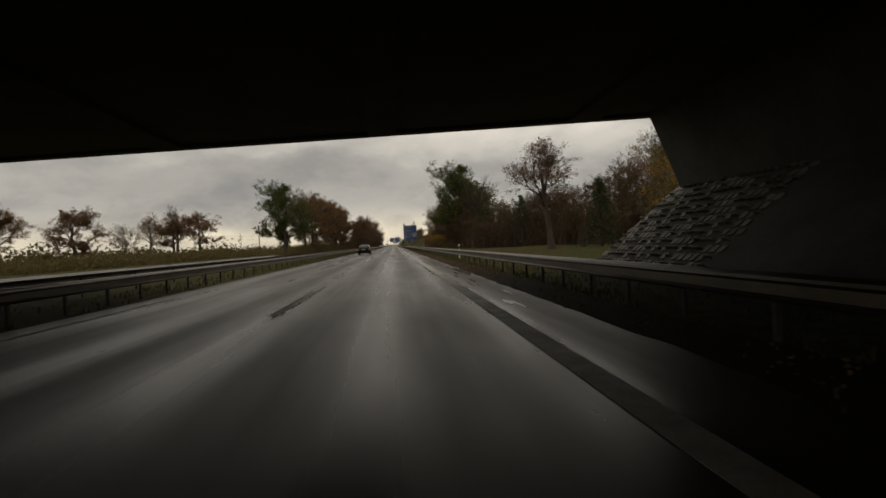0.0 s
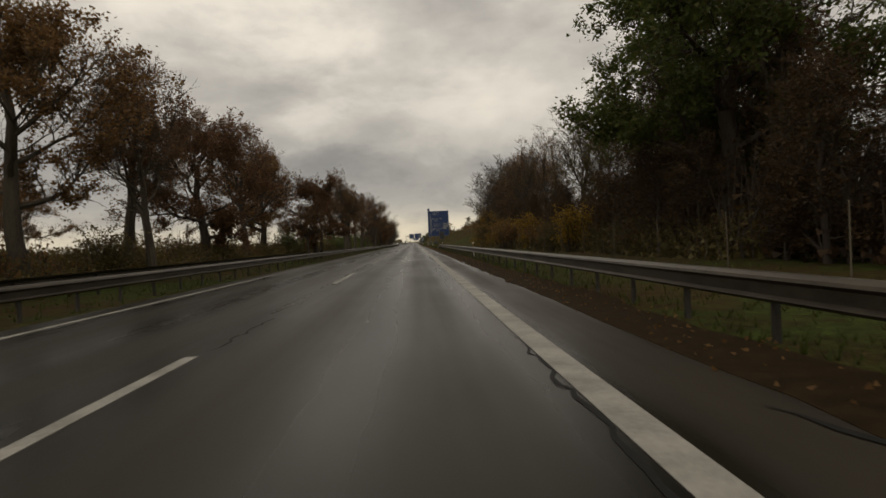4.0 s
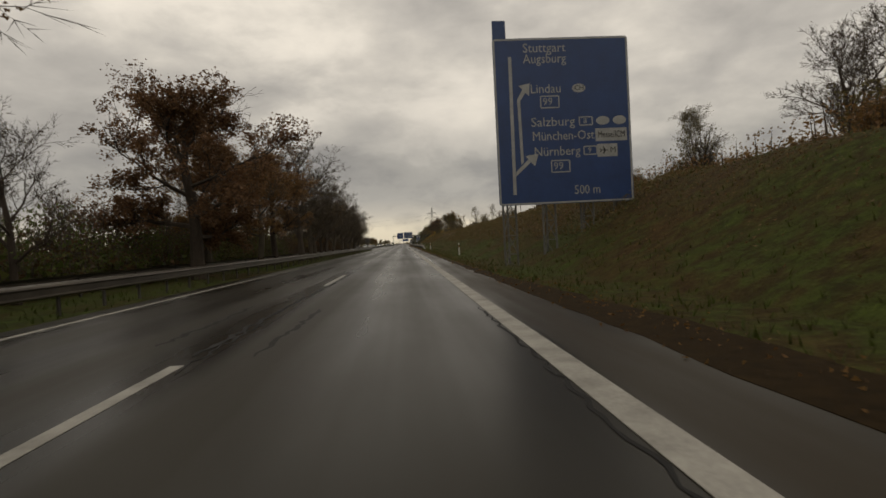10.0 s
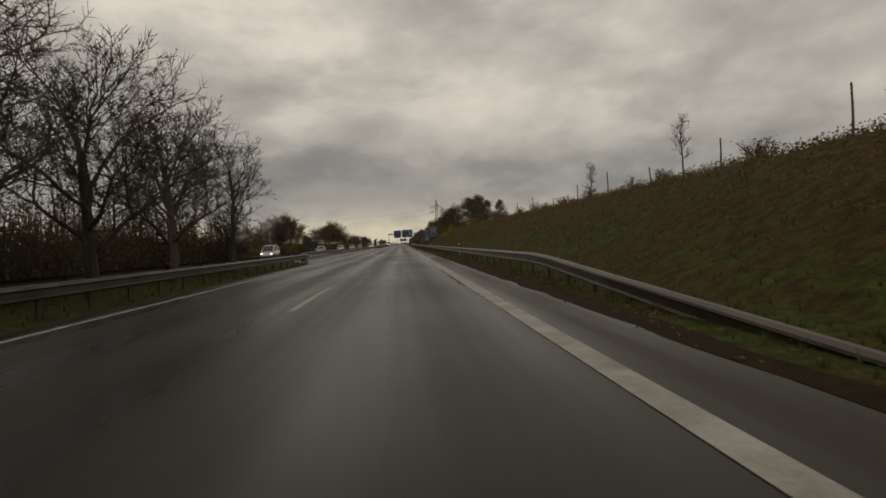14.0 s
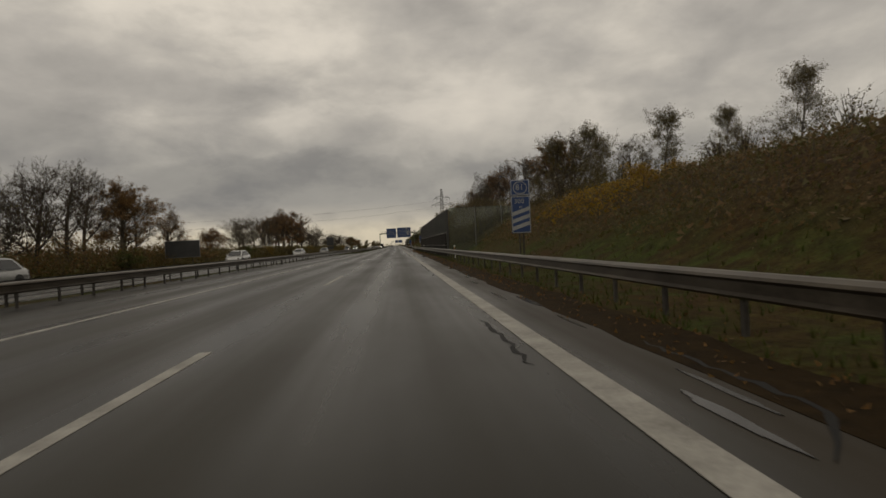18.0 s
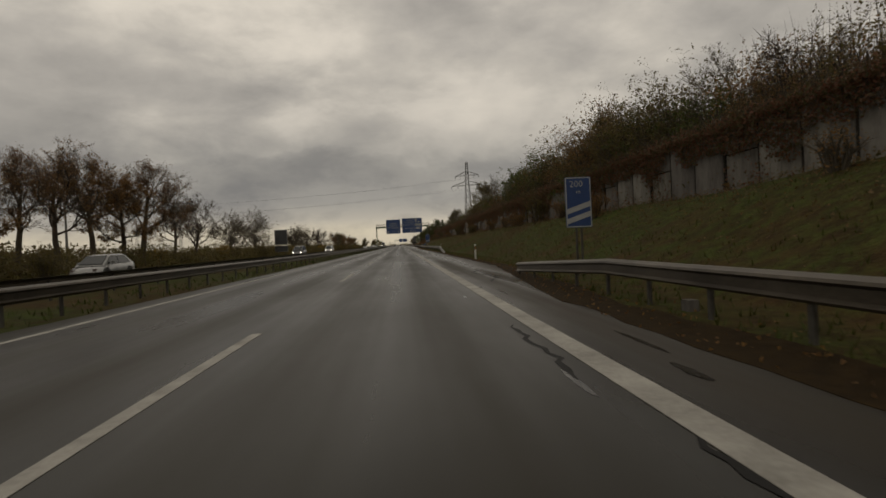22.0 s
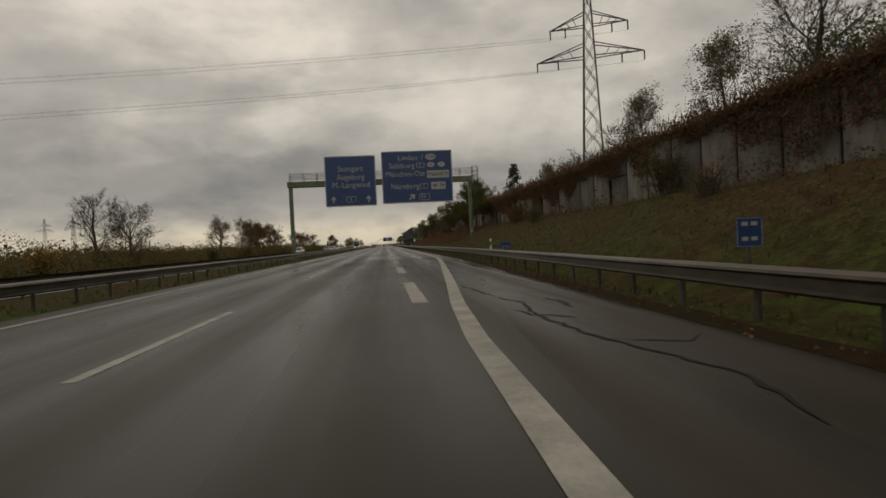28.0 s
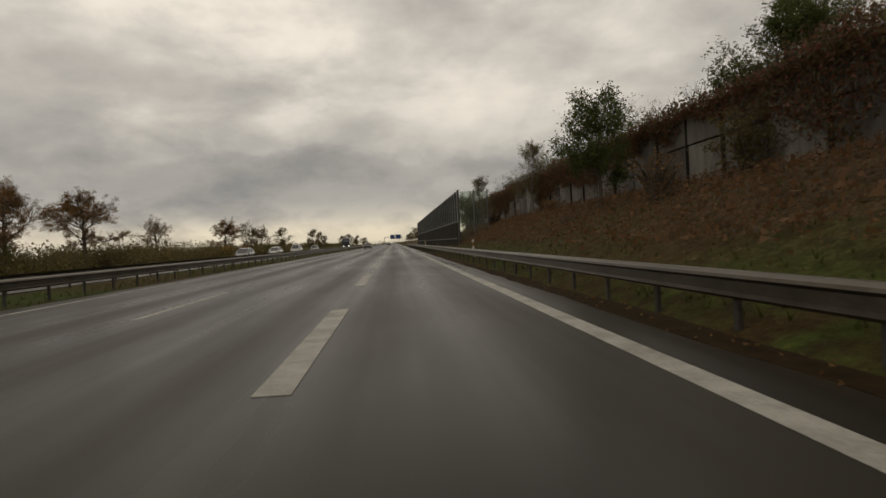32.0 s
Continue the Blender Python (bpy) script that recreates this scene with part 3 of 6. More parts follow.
def puddle(x, y, a, b, seed):
    """A shallow puddle with a ragged outline."""
    n = 40
    ring = []
    for k in range(n):
        g = 2 * math.pi * k / n
        r = 1 + 0.35 * noise.noise(Vector((math.cos(g) * 1.3, math.sin(g) * 1.3, seed))) + 0.22 * noise.noise(Vector((math.cos(g) * 4, math.sin(g) * 4, seed)))
        ring.append((x + a * r * math.cos(g), y + b * r * math.sin(g)))
    part("puddle", Shape().prism(ring, -0.01, 0.003), M_WATER, shoulder, "shallow rain puddle on the shoulder")


wet = random.Random(8)
for y0, y1, x0, x1, count in ((9, 48, 4.3, 5.0, 22), (404, 470, 4.35, 4.85, 24), (500, 522, 3.36, 3.5, 12), (524, 562, 3.40, 3.5, 8), (500, 562, 4.3, 4.85, 16)):
    for k in range(count):
        puddle(wet.uniform(x0, x1), y0 + (y1 - y0) * (k + wet.random()) / count, wet.uniform(0.025, 0.07), wet.uniform(0.25, 1.0), k + y0)
puddle(4.85, 498, 0.18, 4.5, 4)
puddle(4.8, 512, 0.15, 3.0, 5)
puddle(4.75, 531, 0.2, 3.6, 6)
puddle(4.9, 24, 0.2, 3.0, 8)


# ---- guard rails ----
W_PROFILE = [(0.0, -0.155), (0.05, -0.145), (0.072, -0.112), (0.02, -0.075), (0.02, 0.045), (0.078, 0.085), (0.066, 0.12), (0.0, 0.155), (-0.06, 0.160)]


def guard_rail(path, side, spacing, label, top=0.70):
    """A W-beam on posts along path, rows of (y, x, drop); side is +1 when its face looks towards smaller x."""
    y0, y1 = path[0][0], path[-1][0]
    xs, drops = [(a, b) for a, b, c in path], [(a, c) for a, b, c in path]
    ob = thing("guard_rail", label, "guard rail", (lerp_at(y0, xs), y0, 0), group="guard rails along the motorway")
    s = Shape()
    ys = []
    y = y0
    while y < y1:
        ys.append(y)
        y += 2.0 if any(abs(y - a) < 26 for a, b, c in path) else 6.0
    ys.append(y1)
    n = len(W_PROFILE)
    vs = []
    for off in (0.0, 0.006):
        for y in ys:
            x, z = lerp_at(y, xs), top - 0.155 - lerp_at(y, drops)
            vs += [(x - side * (px - off) - ob.location.x, y - y0, z + pz) for px, pz in W_PROFILE]
    m = len(ys)
    fs = []
    for layer in range(2):
        o = layer * m * n
        fs += [(o + k * n + i, o + k * n + i + 1, o + (k + 1) * n + i + 1, o + (k + 1) * n + i) for k in range(m - 1) for i in range(n - 1)]
    fs += [(k * n + e, (k + 1) * n + e, m * n + (k + 1) * n + e, m * n + k * n + e) for k in range(m - 1) for e in (0, n - 1)]
    s.add(vs, fs)
    part("beam", s, M_STEEL, ob)
    post = Shape().slab(-0.03, 0.03, -0.05, 0.05, -0.25, 0.60, 0.012).box(-0.05, 0.03, -0.04, 0.04, 0.47, 0.59).mesh("post", M_POST)
    for k in range(int((y1 - y0) / spacing) + 1):
        y = y0 + k * spacing
        drop = lerp_at(y, drops)
        p = part("post", post, None, ob)
        p.location = (lerp_at(y, xs) + side * 0.05 - ob.location.x, y - y0, -drop)
    return ob


guard_rail([(-60, 6.2, 0), (188, 6.2, 0), (204, 6.55, 0.62)], 1, 2.0, "grey steel guard rail on close posts, end sunk in the grass")
guard_rail([(346, 6.1, 0.66), (359, 6.15, 0), (560, 6.2, 0), (568, 6.0, 0.3)], 1, 2.0, "long grey steel guard rail below the grassy bank")
guard_rail([(614, 7.0, 0.62), (632, 7.6, 0), (712, 7.6, 0), (745, 8.4, 0), (985, 8.4, 0)], 1, 2.0, "grey steel guard rail rising from the verge beside the exit lane")
guard_rail([(-60, -5.1, 0), (240, -5.1, 0)], -1, 2.0, "median guard rail, weathered steel, in front of a row of trees")
guard_rail([(240, -5.1, 0), (388, -5.1, 0), (400, -7.6, 0), (540, -7.6, 0), (560, -5.4, 0), (680, -5.3, 0)], -1, 2.0, "median guard rail swinging back behind a paved strip")
guard_rail([(680, -5.3, 0), (1000, -5.3, 0)], -1, 2.0, "median guard rail, weathered steel, beside the fast lane")
guard_rail([(-60, -7.8, 0), (395, -7.9, 0)], 1, 4.0, "second median guard rail facing the opposite carriageway")
guard_rail([(395, -8.6, 0), (1000, -8.4, 0)], 1, 4.0, "second median guard rail facing the opposite carriageway")


# ---- overpass at the start ----
def overpass():
    """A skew concrete bridge: soffit, edge beams, girders, abutments and a stone-paved slope."""
    ob = thing("overpass", "dark concrete motorway overpass with a flat dark soffit", "bridge", (0, 0, 0))

    def skew(x0, x1, y0, y1, z0, z1):
        return Shape().prism([(x0, y0 + 0.2 * (12 - x0)), (x1, y0 + 0.2 * (12 - x1)), (x1, y1 + 0.2 * (12 - x1)), (x0, y1 + 0.2 * (12 - x0))], z0, z1)

    part("deck", skew(-46, 17, -16, 19.7, 5.32, 6.3), M_BRIDGE, ob)
    part("edge_beam", skew(-46, 17, 19.7, 20.2, 5.2, 6.7), M_BRIDGE, ob)
    part("edge_beam", skew(-46, 17, -16.5, -16.0, 5.2, 6.7), M_BRIDGE, ob)
    for x in (-38, -30, -22, -14, -6, 2, 9):
        part("girder", skew(x - 0.5, x + 0.5, -15.6, 19.6, 5.16, 5.318), M_BRIDGE, ob)
    # the abutment's face leans out towards the soffit
    end = [(11.2, 5.316), (12.3, 2.6), (12.3, -0.5), (17, -0.5), (17, 5.316)]
    n = len(end)
    part("abutment", Shape().add([(x, -16.0, z) for x, z in end] + [(x, 20.0, z) for x, z in end],
                                 [tuple(range(n)), tuple(range(2 * n - 1, n - 1, -1))] + [(i, n + i, n + (i + 1) % n, (i + 1) % n) for i in range(n)]), M_BRIDGE, ob)
    part("abutment", Shape().box(-46, -41, -4, 29.0, -0.5, 5.316), M_BRIDGE, ob)
    # stone-paved slope in front of the abutment
    slope = part("paved_slope", Shape().add([(9.0, -16, 0.02), (9.0, 20.6, 0.02), (12.4, 20.6, 2.75), (12.4, -16, 2.75), (12.4, -16, -0.4), (12.4, 20.6, -0.4), (9.0, 20.6, -0.4), (9.0, -16, -0.4)],
                                           [(0, 3, 2, 1), (1, 2, 5, 6), (0, 1, 6, 7), (0, 7, 4, 3)]), M_BRIDGE, ob)
    rnd = random.Random(3)
    ux, uz = 3.4 / 4.36, 2.73 / 4.36
    meshes = []
    for k in range(8):
        s = Shape()
        a, b = rnd.uniform(0.135, 0.165), rnd.uniform(0.12, 0.15)
        ring = [(-a, -b * 0.7), (-a * 0.6, -b), (a * 0.7, -b), (a, -b * 0.5), (a, b * 0.6), (a * 0.6, b), (-a * 0.7, b), (-a, b * 0.6)]
        ring = [(x * rnd.uniform(0.88, 1.04), y * rnd.uniform(0.88, 1.04)) for x, y in ring]
        n = len(ring)
        s.add([(*p, -0.02) for p in ring] + [(x * 0.84, y * 0.84, 0.03) for x, y in ring], [tuple(range(n, 2 * n))] + [(i, (i + 1) % n, n + (i + 1) % n, n + i) for i in range(n)])
        meshes.append(s.mesh("stone", M_STONE))
    for i in range(14):
        for j in range(22):
            d = 0.16 + 0.31 * i
            st = part("stone", meshes[rnd.randrange(8)], None, slope)
            y = 20.4 - 0.33 * j - (0.165 if i % 2 else 0)
            st.matrix_basis = Matrix.Translation((9.0 + ux * d, y, 0.03 + uz * d)) @ pose(0, 0, 0, 0, -math.degrees(math.atan2(uz, ux)), rnd.choice((0, 180)) + rnd.uniform(-6, 6))


overpass()


# ---- signs ----
def text_mesh(words, size, mat, depth=0.004):
    cu = bpy.data.curves.new("lettering", "FONT")
    cu.body, cu.size, cu.align_x, cu.align_y, cu.extrude = words, size, "LEFT", "CENTER", depth
    cu.resolution_u = 2
    tmp = bpy.data.objects.new("lettering", cu)
    scene.collection.objects.link(tmp)
    me = bpy.data.meshes.new_from_object(tmp.evaluated_get(bpy.context.evaluated_depsgraph_get()))
    me.name = "lettering"
    bpy.data.objects.remove(tmp)
    me.materials.clear()
    me.materials.append(mat)
    return me


def lettering(parent, words, x, z, size, mat, y=-0.012, name="lettering", width=None):
    me = text_mesh(words, size, mat)
    k = width / max(v.co.x for v in me.vertices) if width else 1.0
    ob = part(name, me, None, parent)
    ob.matrix_basis = Matrix.Translation((x, y, z)) @ pose(0, 0, 0, 90, 0, 0) @ Matrix.Diagonal((k, 1, 1, 1))
    return ob


def plate(x0, x1, z0, z1, y0, y1, r=0.12):
    """An upright sign plate with rounded corners."""
    ring = []
    for cx, cz, a0 in ((x1 - r, z1 - r, 0), (x0 + r, z1 - r, 90), (x0 + r, z0 + r, 180), (x1 - r, z0 + r, 270)):
        ring += [(cx + r * math.cos(radians(a0 + 22.5 * k)), cz + r * math.sin(radians(a0 + 22.5 * k))) for k in range(5)]
    n = len(ring)
    s = Shape()
    s.add([(x, y0, z) for x, z in ring] + [(x, y1, z) for x, z in ring],
          [tuple(range(n)), tuple(range(2 * n - 1, n - 1, -1))] + [(i, n + i, n + (i + 1) % n, (i + 1) % n) for i in range(n)])
    return s


def frame_ring(x0, x1, z0, z1, w, y0, y1, r=0.10):
    """A thin rounded border lying on a plate."""
    out, inn = plate(x0, x1, z0, z1, y0, y1, r), plate(x0 + w, x1 - w, z0 + w, z1 - w, y0, y1, max(0.02, r - w))
    n = len(out.v) // 2
    s = Shape()
    vs = out.v[:n] + inn.v[:n] + out.v[n:] + inn.v[n:]
    fs = []
    for i in range(n):
        j = (i + 1) % n
        fs += [(i, j, n + j, n + i), (2 * n + i, 3 * n + i, 3 * n + j, 2 * n + j), (i, 2 * n + i, 2 * n + j, j), (n + i, n + j, 3 * n + j, 3 * n + i)]
    return s.add(vs, fs)


def ellipse(cx, cz, a, b, y0, y1):
    ring = [(cx + a * math.cos(2 * math.pi * k / 20), cz + b * math.sin(2 * math.pi * k / 20)) for k in range(20)]
    s = Shape()
    return s.add([(x, y0, z) for x, z in ring] + [(x, y1, z) for x, z in ring], [tuple(range(20)), tuple(range(39, 19, -1))] + [(i, 20 + i, 20 + (i + 1) % 20, (i + 1) % 20) for i in range(20)])


def poly(points, y0=-0.012, y1=-0.002):
    n = len(points)
    return Shape().add([(x, y0, z) for x, z in points] + [(x, y1, z) for x, z in points], [tuple(range(n)), tuple(range(2 * n - 1, n - 1, -1))] + [(i, n + i, n + (i + 1) % n, (i + 1) % n) for i in range(n)])


def panel(parent, x0, x1, z0, z1, name="sign_panel", back=M_ALU):
    """A blue sign plate with its white border and its bare back."""
    p = part(name, plate(x0, x1, z0, z1, 0.0, 0.05), M_BLUE, parent, "blue reflective sign face")
    part("border", frame_ring(x0 + 0.02, x1 - 0.02, z0 + 0.02, z1 - 0.02, 0.07, -0.006, 0.001), M_WHITE, p)
    part("back", plate(x0 + 0.03, x1 - 0.03, z0 + 0.03, z1 - 0.03, 0.052, 0.07), back, p)
    for k in range(4):
        z = z0 + (k + 0.5) * (z1 - z0) / 4
        part("stiffener", Shape().box(x0 + 0.1, x1 - 0.1, 0.07, 0.14, z - 0.04, z + 0.04), back, p)
    return p


def number_box(parent, words, x, z, w, h):
    part("route_frame", frame_ring(x - w / 2, x + w / 2, z - h / 2, z + h / 2, 0.05, -0.010, -0.001, 0.06), M_WHITE, parent)
    lettering(parent, words, x - 0.29 * h * len(words), z, h * 0.82, M_WHITE)


def up_arrow(parent, x, z, s, lean=0.0):
    pts = [(-0.12, -0.55), (0.12, -0.55), (0.12, 0.05), (0.42, -0.08), (0.42, 0.14), (0.0, 0.62), (-0.42, 0.14), (-0.42, -0.08), (-0.12, 0.05)]
    c, d = math.cos(lean), math.sin(lean)
    part("arrow", poly([(x + s * (c * a + d * b), z + s * (-d * a + c * b)) for a, b in pts]), M_WHITE, parent)


def tag_box(parent, words, x0, x1, z, h):
    part("white_field", poly([(x0, z - h / 2), (x1, z - h / 2), (x1, z + h / 2), (x0, z + h / 2)], -0.008, -0.001), M_WHITE, parent)
    if words:
        lettering(parent, words, x0 + 0.1, z, h * 0.72, M_BLACK, -0.016, width=x1 - x0 - 0.2)


def plane_symbol(parent, x, z, s):
    pts = [(-0.8, 0.06), (-0.95, 0.35), (-0.78, 0.35), (-0.55, 0.08), (-0.1, 0.09), (-0.35, 0.75), (-0.15, 0.75), (0.25, 0.09), (0.7, 0.07), (0.9, 0.0),
           (0.7, -0.07), (0.25, -0.09), (-0.15, -0.75), (-0.35, -0.75), (-0.1, -0.09), (-0.55, -0.08), (-0.78, -0.35), (-0.95, -0.35), (-0.8, -0.06)]
    part("plane_symbol", poly([(x + s * a, z + s * b) for a, b in pts], -0.016, -0.008), M_BLACK, parent)


def lattice_leg(parent, x, y, z0, z1):
    s = Shape()
    for dx, dy in ((-0.28, 0.0), (0.28, 0.0), (0.0, 0.5)):
        s.rod((x + dx, y + dy, z0), (x + dx, y + dy, z1), 0.045, 5)
    n = max(2, int((z1 - z0) / 0.8))
    for k in range(n):
        a, b = z0 + (z1 - z0) * k / n, z0 + (z1 - z0) * (k + 1) / n
        sg = 1 if k % 2 else -1
        s.rod((x - 0.28 * sg, y, a), (x + 0.28 * sg, y, b), 0.022)
        s.rod((x - 0.28, y, b), (x + 0.28, y, b), 0.022)
        s.rod((x + 0.28 * sg, y, a), (x, y + 0.5, b), 0.022)
    part("lattice_leg", s, M_ZINC, parent)


def exit_sign():
    """The tall advance sign on the bank."""
    ob = thing("direction_sign", "tall blue motorway direction sign on steel lattice legs", "road sign", (6.68, 270, 0))
    W, z0, z1 = 5.95, 2.58, 9.78
    p = panel(ob, 0, W, z0, z1)
    for x in (0.45, 2.2, 3.9, 5.4):
        lattice_leg(ob, x, 0.2, ground_z(6.68 + x, 270.2) - 0.3, z1 - 0.4)
    part("top_tab", plate(0.02, 0.6, z1 - 0.1, z1 + 0.78, 0.01, 0.05, 0.05), M_BLUE, ob)
    stem = [(0.62, z0 + 0.45), (0.76, z0 + 0.45), (0.80, z1 - 0.8), (0.66, z1 - 0.8)]
    part("route_line", poly(stem), M_WHITE, p)
    part("route_line", poly([(0.78, z0 + 1.45), (0.78, z0 + 1.25), (1.45, z0 + 1.85), (1.62, z0 + 1.66), (1.80, z0 + 2.2), (1.22, z0 + 2.12), (1.35, z0 + 1.97)]), M_WHITE, p)
    part("route_line", poly([(1.02, z0 + 1.75), (1.14, z0 + 1.85), (1.10, z0 + 4.5), (1.35, z0 + 4.85), (1.5, z0 + 4.7), (1.55, z0 + 5.25), (1.05, z0 + 5.15), (1.22, z0 + 5.0), (0.97, z0 + 4.55)]), M_WHITE, p)
    for words, x, z, wd in (("Stuttgart", 1.3, 6.75, 1.9), ("Augsburg", 1.3, 6.28, 1.9), ("Lindau", 1.55, 4.98, 1.35), ("Salzburg", 1.52, 3.54, 1.95), ("München-Ost", 1.55, 2.93, 2.75), ("Nürnberg", 1.6, 2.26, 2.05), ("500 m", 3.3, 0.55, 1.15)):
        lettering(p, words, x, z0 + z, 0.56, M_WHITE, width=wd)
    number_box(p, "8", 3.95, z0 + 3.54, 0.62, 0.4)
    number_box(p, "9", 4.1, z0 + 2.26, 0.62, 0.4)
    number_box(p, "99", 2.75, z0 + 1.62, 0.85, 0.55)
    number_box(p, "99", 2.4, z0 + 4.42, 0.85, 0.55)
    for x, z in ((3.7, 4.98), (4.7, 3.54), (5.45, 3.54)):
        part("oval", ellipse(x, z0 + z, 0.3, 0.19, -0.010, -0.001), M_WHITE, p)
    lettering(p, "CH", 3.5, z0 + 4.98, 0.3, M_BLACK, -0.018)
    tag_box(p, "Messe/ICM", 4.35, 5.75, z0 + 2.92, 0.56)
    tag_box(p, "", 4.4, 5.3, z0 + 2.24, 0.56)
    lettering(p, "M", 4.96, z0 + 2.24, 0.36, M_BLACK, -0.016)
    plane_symbol(p, 4.72, z0 + 2.24, 0.22)


exit_sign()


def gantry():
    ob = thing("sign_gantry", "grey-green steel sign gantry with two blue signs over the road", "sign gantry", (0, 770, 0))
    for x, a in ((-6.4, 0.18), (12.3, 0.15)):
        leg = part("column", Shape().slab(x - a, x + a, -0.27, 0.27, -0.3, 7.6, 0.04), M_MAST, ob)
        part("base_plate", Shape().slab(x - 0.45, x + 0.45, -0.45, 0.45, -0.1, 0.06, 0.05), M_MAST, leg)
        part("number_plate", Shape().box(x - 0.08, x + 0.08, -0.30, -0.275, 2.1, 2.35), M_WHITE, leg)
    part("beam", Shape().slab(-6.7, 12.6, -0.45, 0.45, 7.5, 8.06, 0.03), M_MAST, ob)
    for y in (-0.55, 0.55):
        for z in (8.35, 8.62, 8.88):
            part("walkway_rail", Shape().rod((-6.5, y, z), (12.6, y, z), 0.022), M_STEEL, ob)
    bar = Shape().slab(-0.025, 0.025, -0.02, 0.02, 8.0, 8.9, 0.008).mesh("rail_post", M_STEEL)
    for k in range(15):
        for y in (-0.55, 0.55):
            b = part("rail_post", bar, None, ob)
            b.location = (-6.4 + 1.36 * k, y, 0)
    lad = Shape()
    for x in (12.75, 13.2):
        lad.rod((x, 0.2, 0.8), (x, 0.2, 9.0), 0.03)
    for k in range(26):
        lad.rod((12.75, 0.2, 1.0 + 0.3 * k), (13.2, 0.2, 1.0 + 0.3 * k), 0.015)
    part("ladder", lad, M_STEEL, ob)
    cage = Shape()
    for k in range(6):
        z = 6.6 + 0.5 * k
        ring = [(12.98 + 0.36 * math.cos(a * math.pi / 4), 0.2 + 0.36 * math.sin(a * math.pi / 4), z) for a in range(8)]
        for i in range(8):
            cage.rod(ring[i], ring[(i + 1) % 8], 0.016, 3)
    for a in range(8):
        cage.rod((12.98 + 0.36 * math.cos(a * math.pi / 4), 0.2 + 0.36 * math.sin(a * math.pi / 4), 6.6), (12.98 + 0.36 * math.cos(a * math.pi / 4), 0.2 + 0.36 * math.sin(a * math.pi / 4), 9.1), 0.016, 3)
    part("ladder_cage", cage, M_STEEL, ob)
    for x0, x1, z0, z1 in ((-2.8, 2.42, 5.3, 10.5), (3.05, 10.42, 5.4, 10.82)):
        p = part("sign_panel", plate(x0, x1, z0, z1, 0.0, 0.05), M_BLUE, ob, "blue reflective sign face")
        p.location = (0, -0.72, 0)
        part("border", frame_ring(x0 + 0.02, x1 - 0.02, z0 + 0.02, z1 - 0.02, 0.08, -0.006, 0.001), M_WHITE, p)
        for k in range(4):
            part("bracket", Shape().box(x0 + 0.6 + k * (x1 - x0 - 1.3) / 3, x0 + 0.7 + k * (x1 - x0 - 1.3) / 3, 0.05, 0.35, z0 + 0.2, z1 - 0.2), M_ZINC, p)
        lamp_bar = Shape()
        for k in range(5):
            lamp_bar.box(x0 + 0.4 + k * (x1 - x0 - 0.8) / 4, x0 + 0.46 + k * (x1 - x0 - 0.8) / 4, 0.02, 0.06, z0 - 0.08, z0)
        part("foot_clip", lamp_bar, M_ZINC, p)
        if x0 < 0:
            for w, x, z, wd in (("Stuttgart", -1.5, 9.15, 2.6), ("Augsburg", -1.6, 8.3, 2.85), ("M.-Langwied", -2.1, 7.48, 3.85)):
                lettering(p, w, x, z, 0.84, M_WHITE, width=wd)
            up_arrow(p, -2.0, 6.0, 0.62)
            up_arrow(p, 1.6, 6.0, 0.62)
            number_box(p, "8", -0.2, 6.02, 1.0, 0.62)
        else:
            for w, x, z, wd in (("Lindau", 4.75, 10.1, 2.05), ("/", 7.2, 10.1, 0.2), ("Salzburg", 3.8, 9.28, 2.7), ("München-Ost", 3.4, 8.42, 4.15), ("Nürnberg", 3.95, 7.12, 2.95)):
                lettering(p, w, x, z, 0.80, M_WHITE, width=wd)
            part("oval", ellipse(8.2, 10.15, 0.55, 0.34, -0.010, -0.001), M_WHITE, p)
            lettering(p, "CH", 7.85, 10.15, 0.52, M_BLACK, -0.018)
            for x, w in ((8.2, "A"), (9.3, "I")):
                part("oval", ellipse(x, 9.33, 0.40, 0.26, -0.010, -0.001), M_WHITE, p)
                lettering(p, w, x - 0.12, 9.33, 0.4, M_BLACK, -0.018)
            number_box(p, "8", 7.1, 9.3, 0.84, 0.5)
            number_box(p, "9", 7.4, 7.12, 0.84, 0.52)
            number_box(p, "99", 7.4, 6.0, 1.1, 0.68)
            tag_box(p, "Messe/ICM", 7.75, 10.1, 8.32, 0.78)
            tag_box(p, "", 8.15, 9.65, 7.12, 0.78)
            lettering(p, "M", 9.08, 7.12, 0.56, M_BLACK, -0.016)
            plane_symbol(p, 8.62, 7.12, 0.32)
            up_arrow(p, 6.1, 6.0, 0.72, radians(48))


gantry()


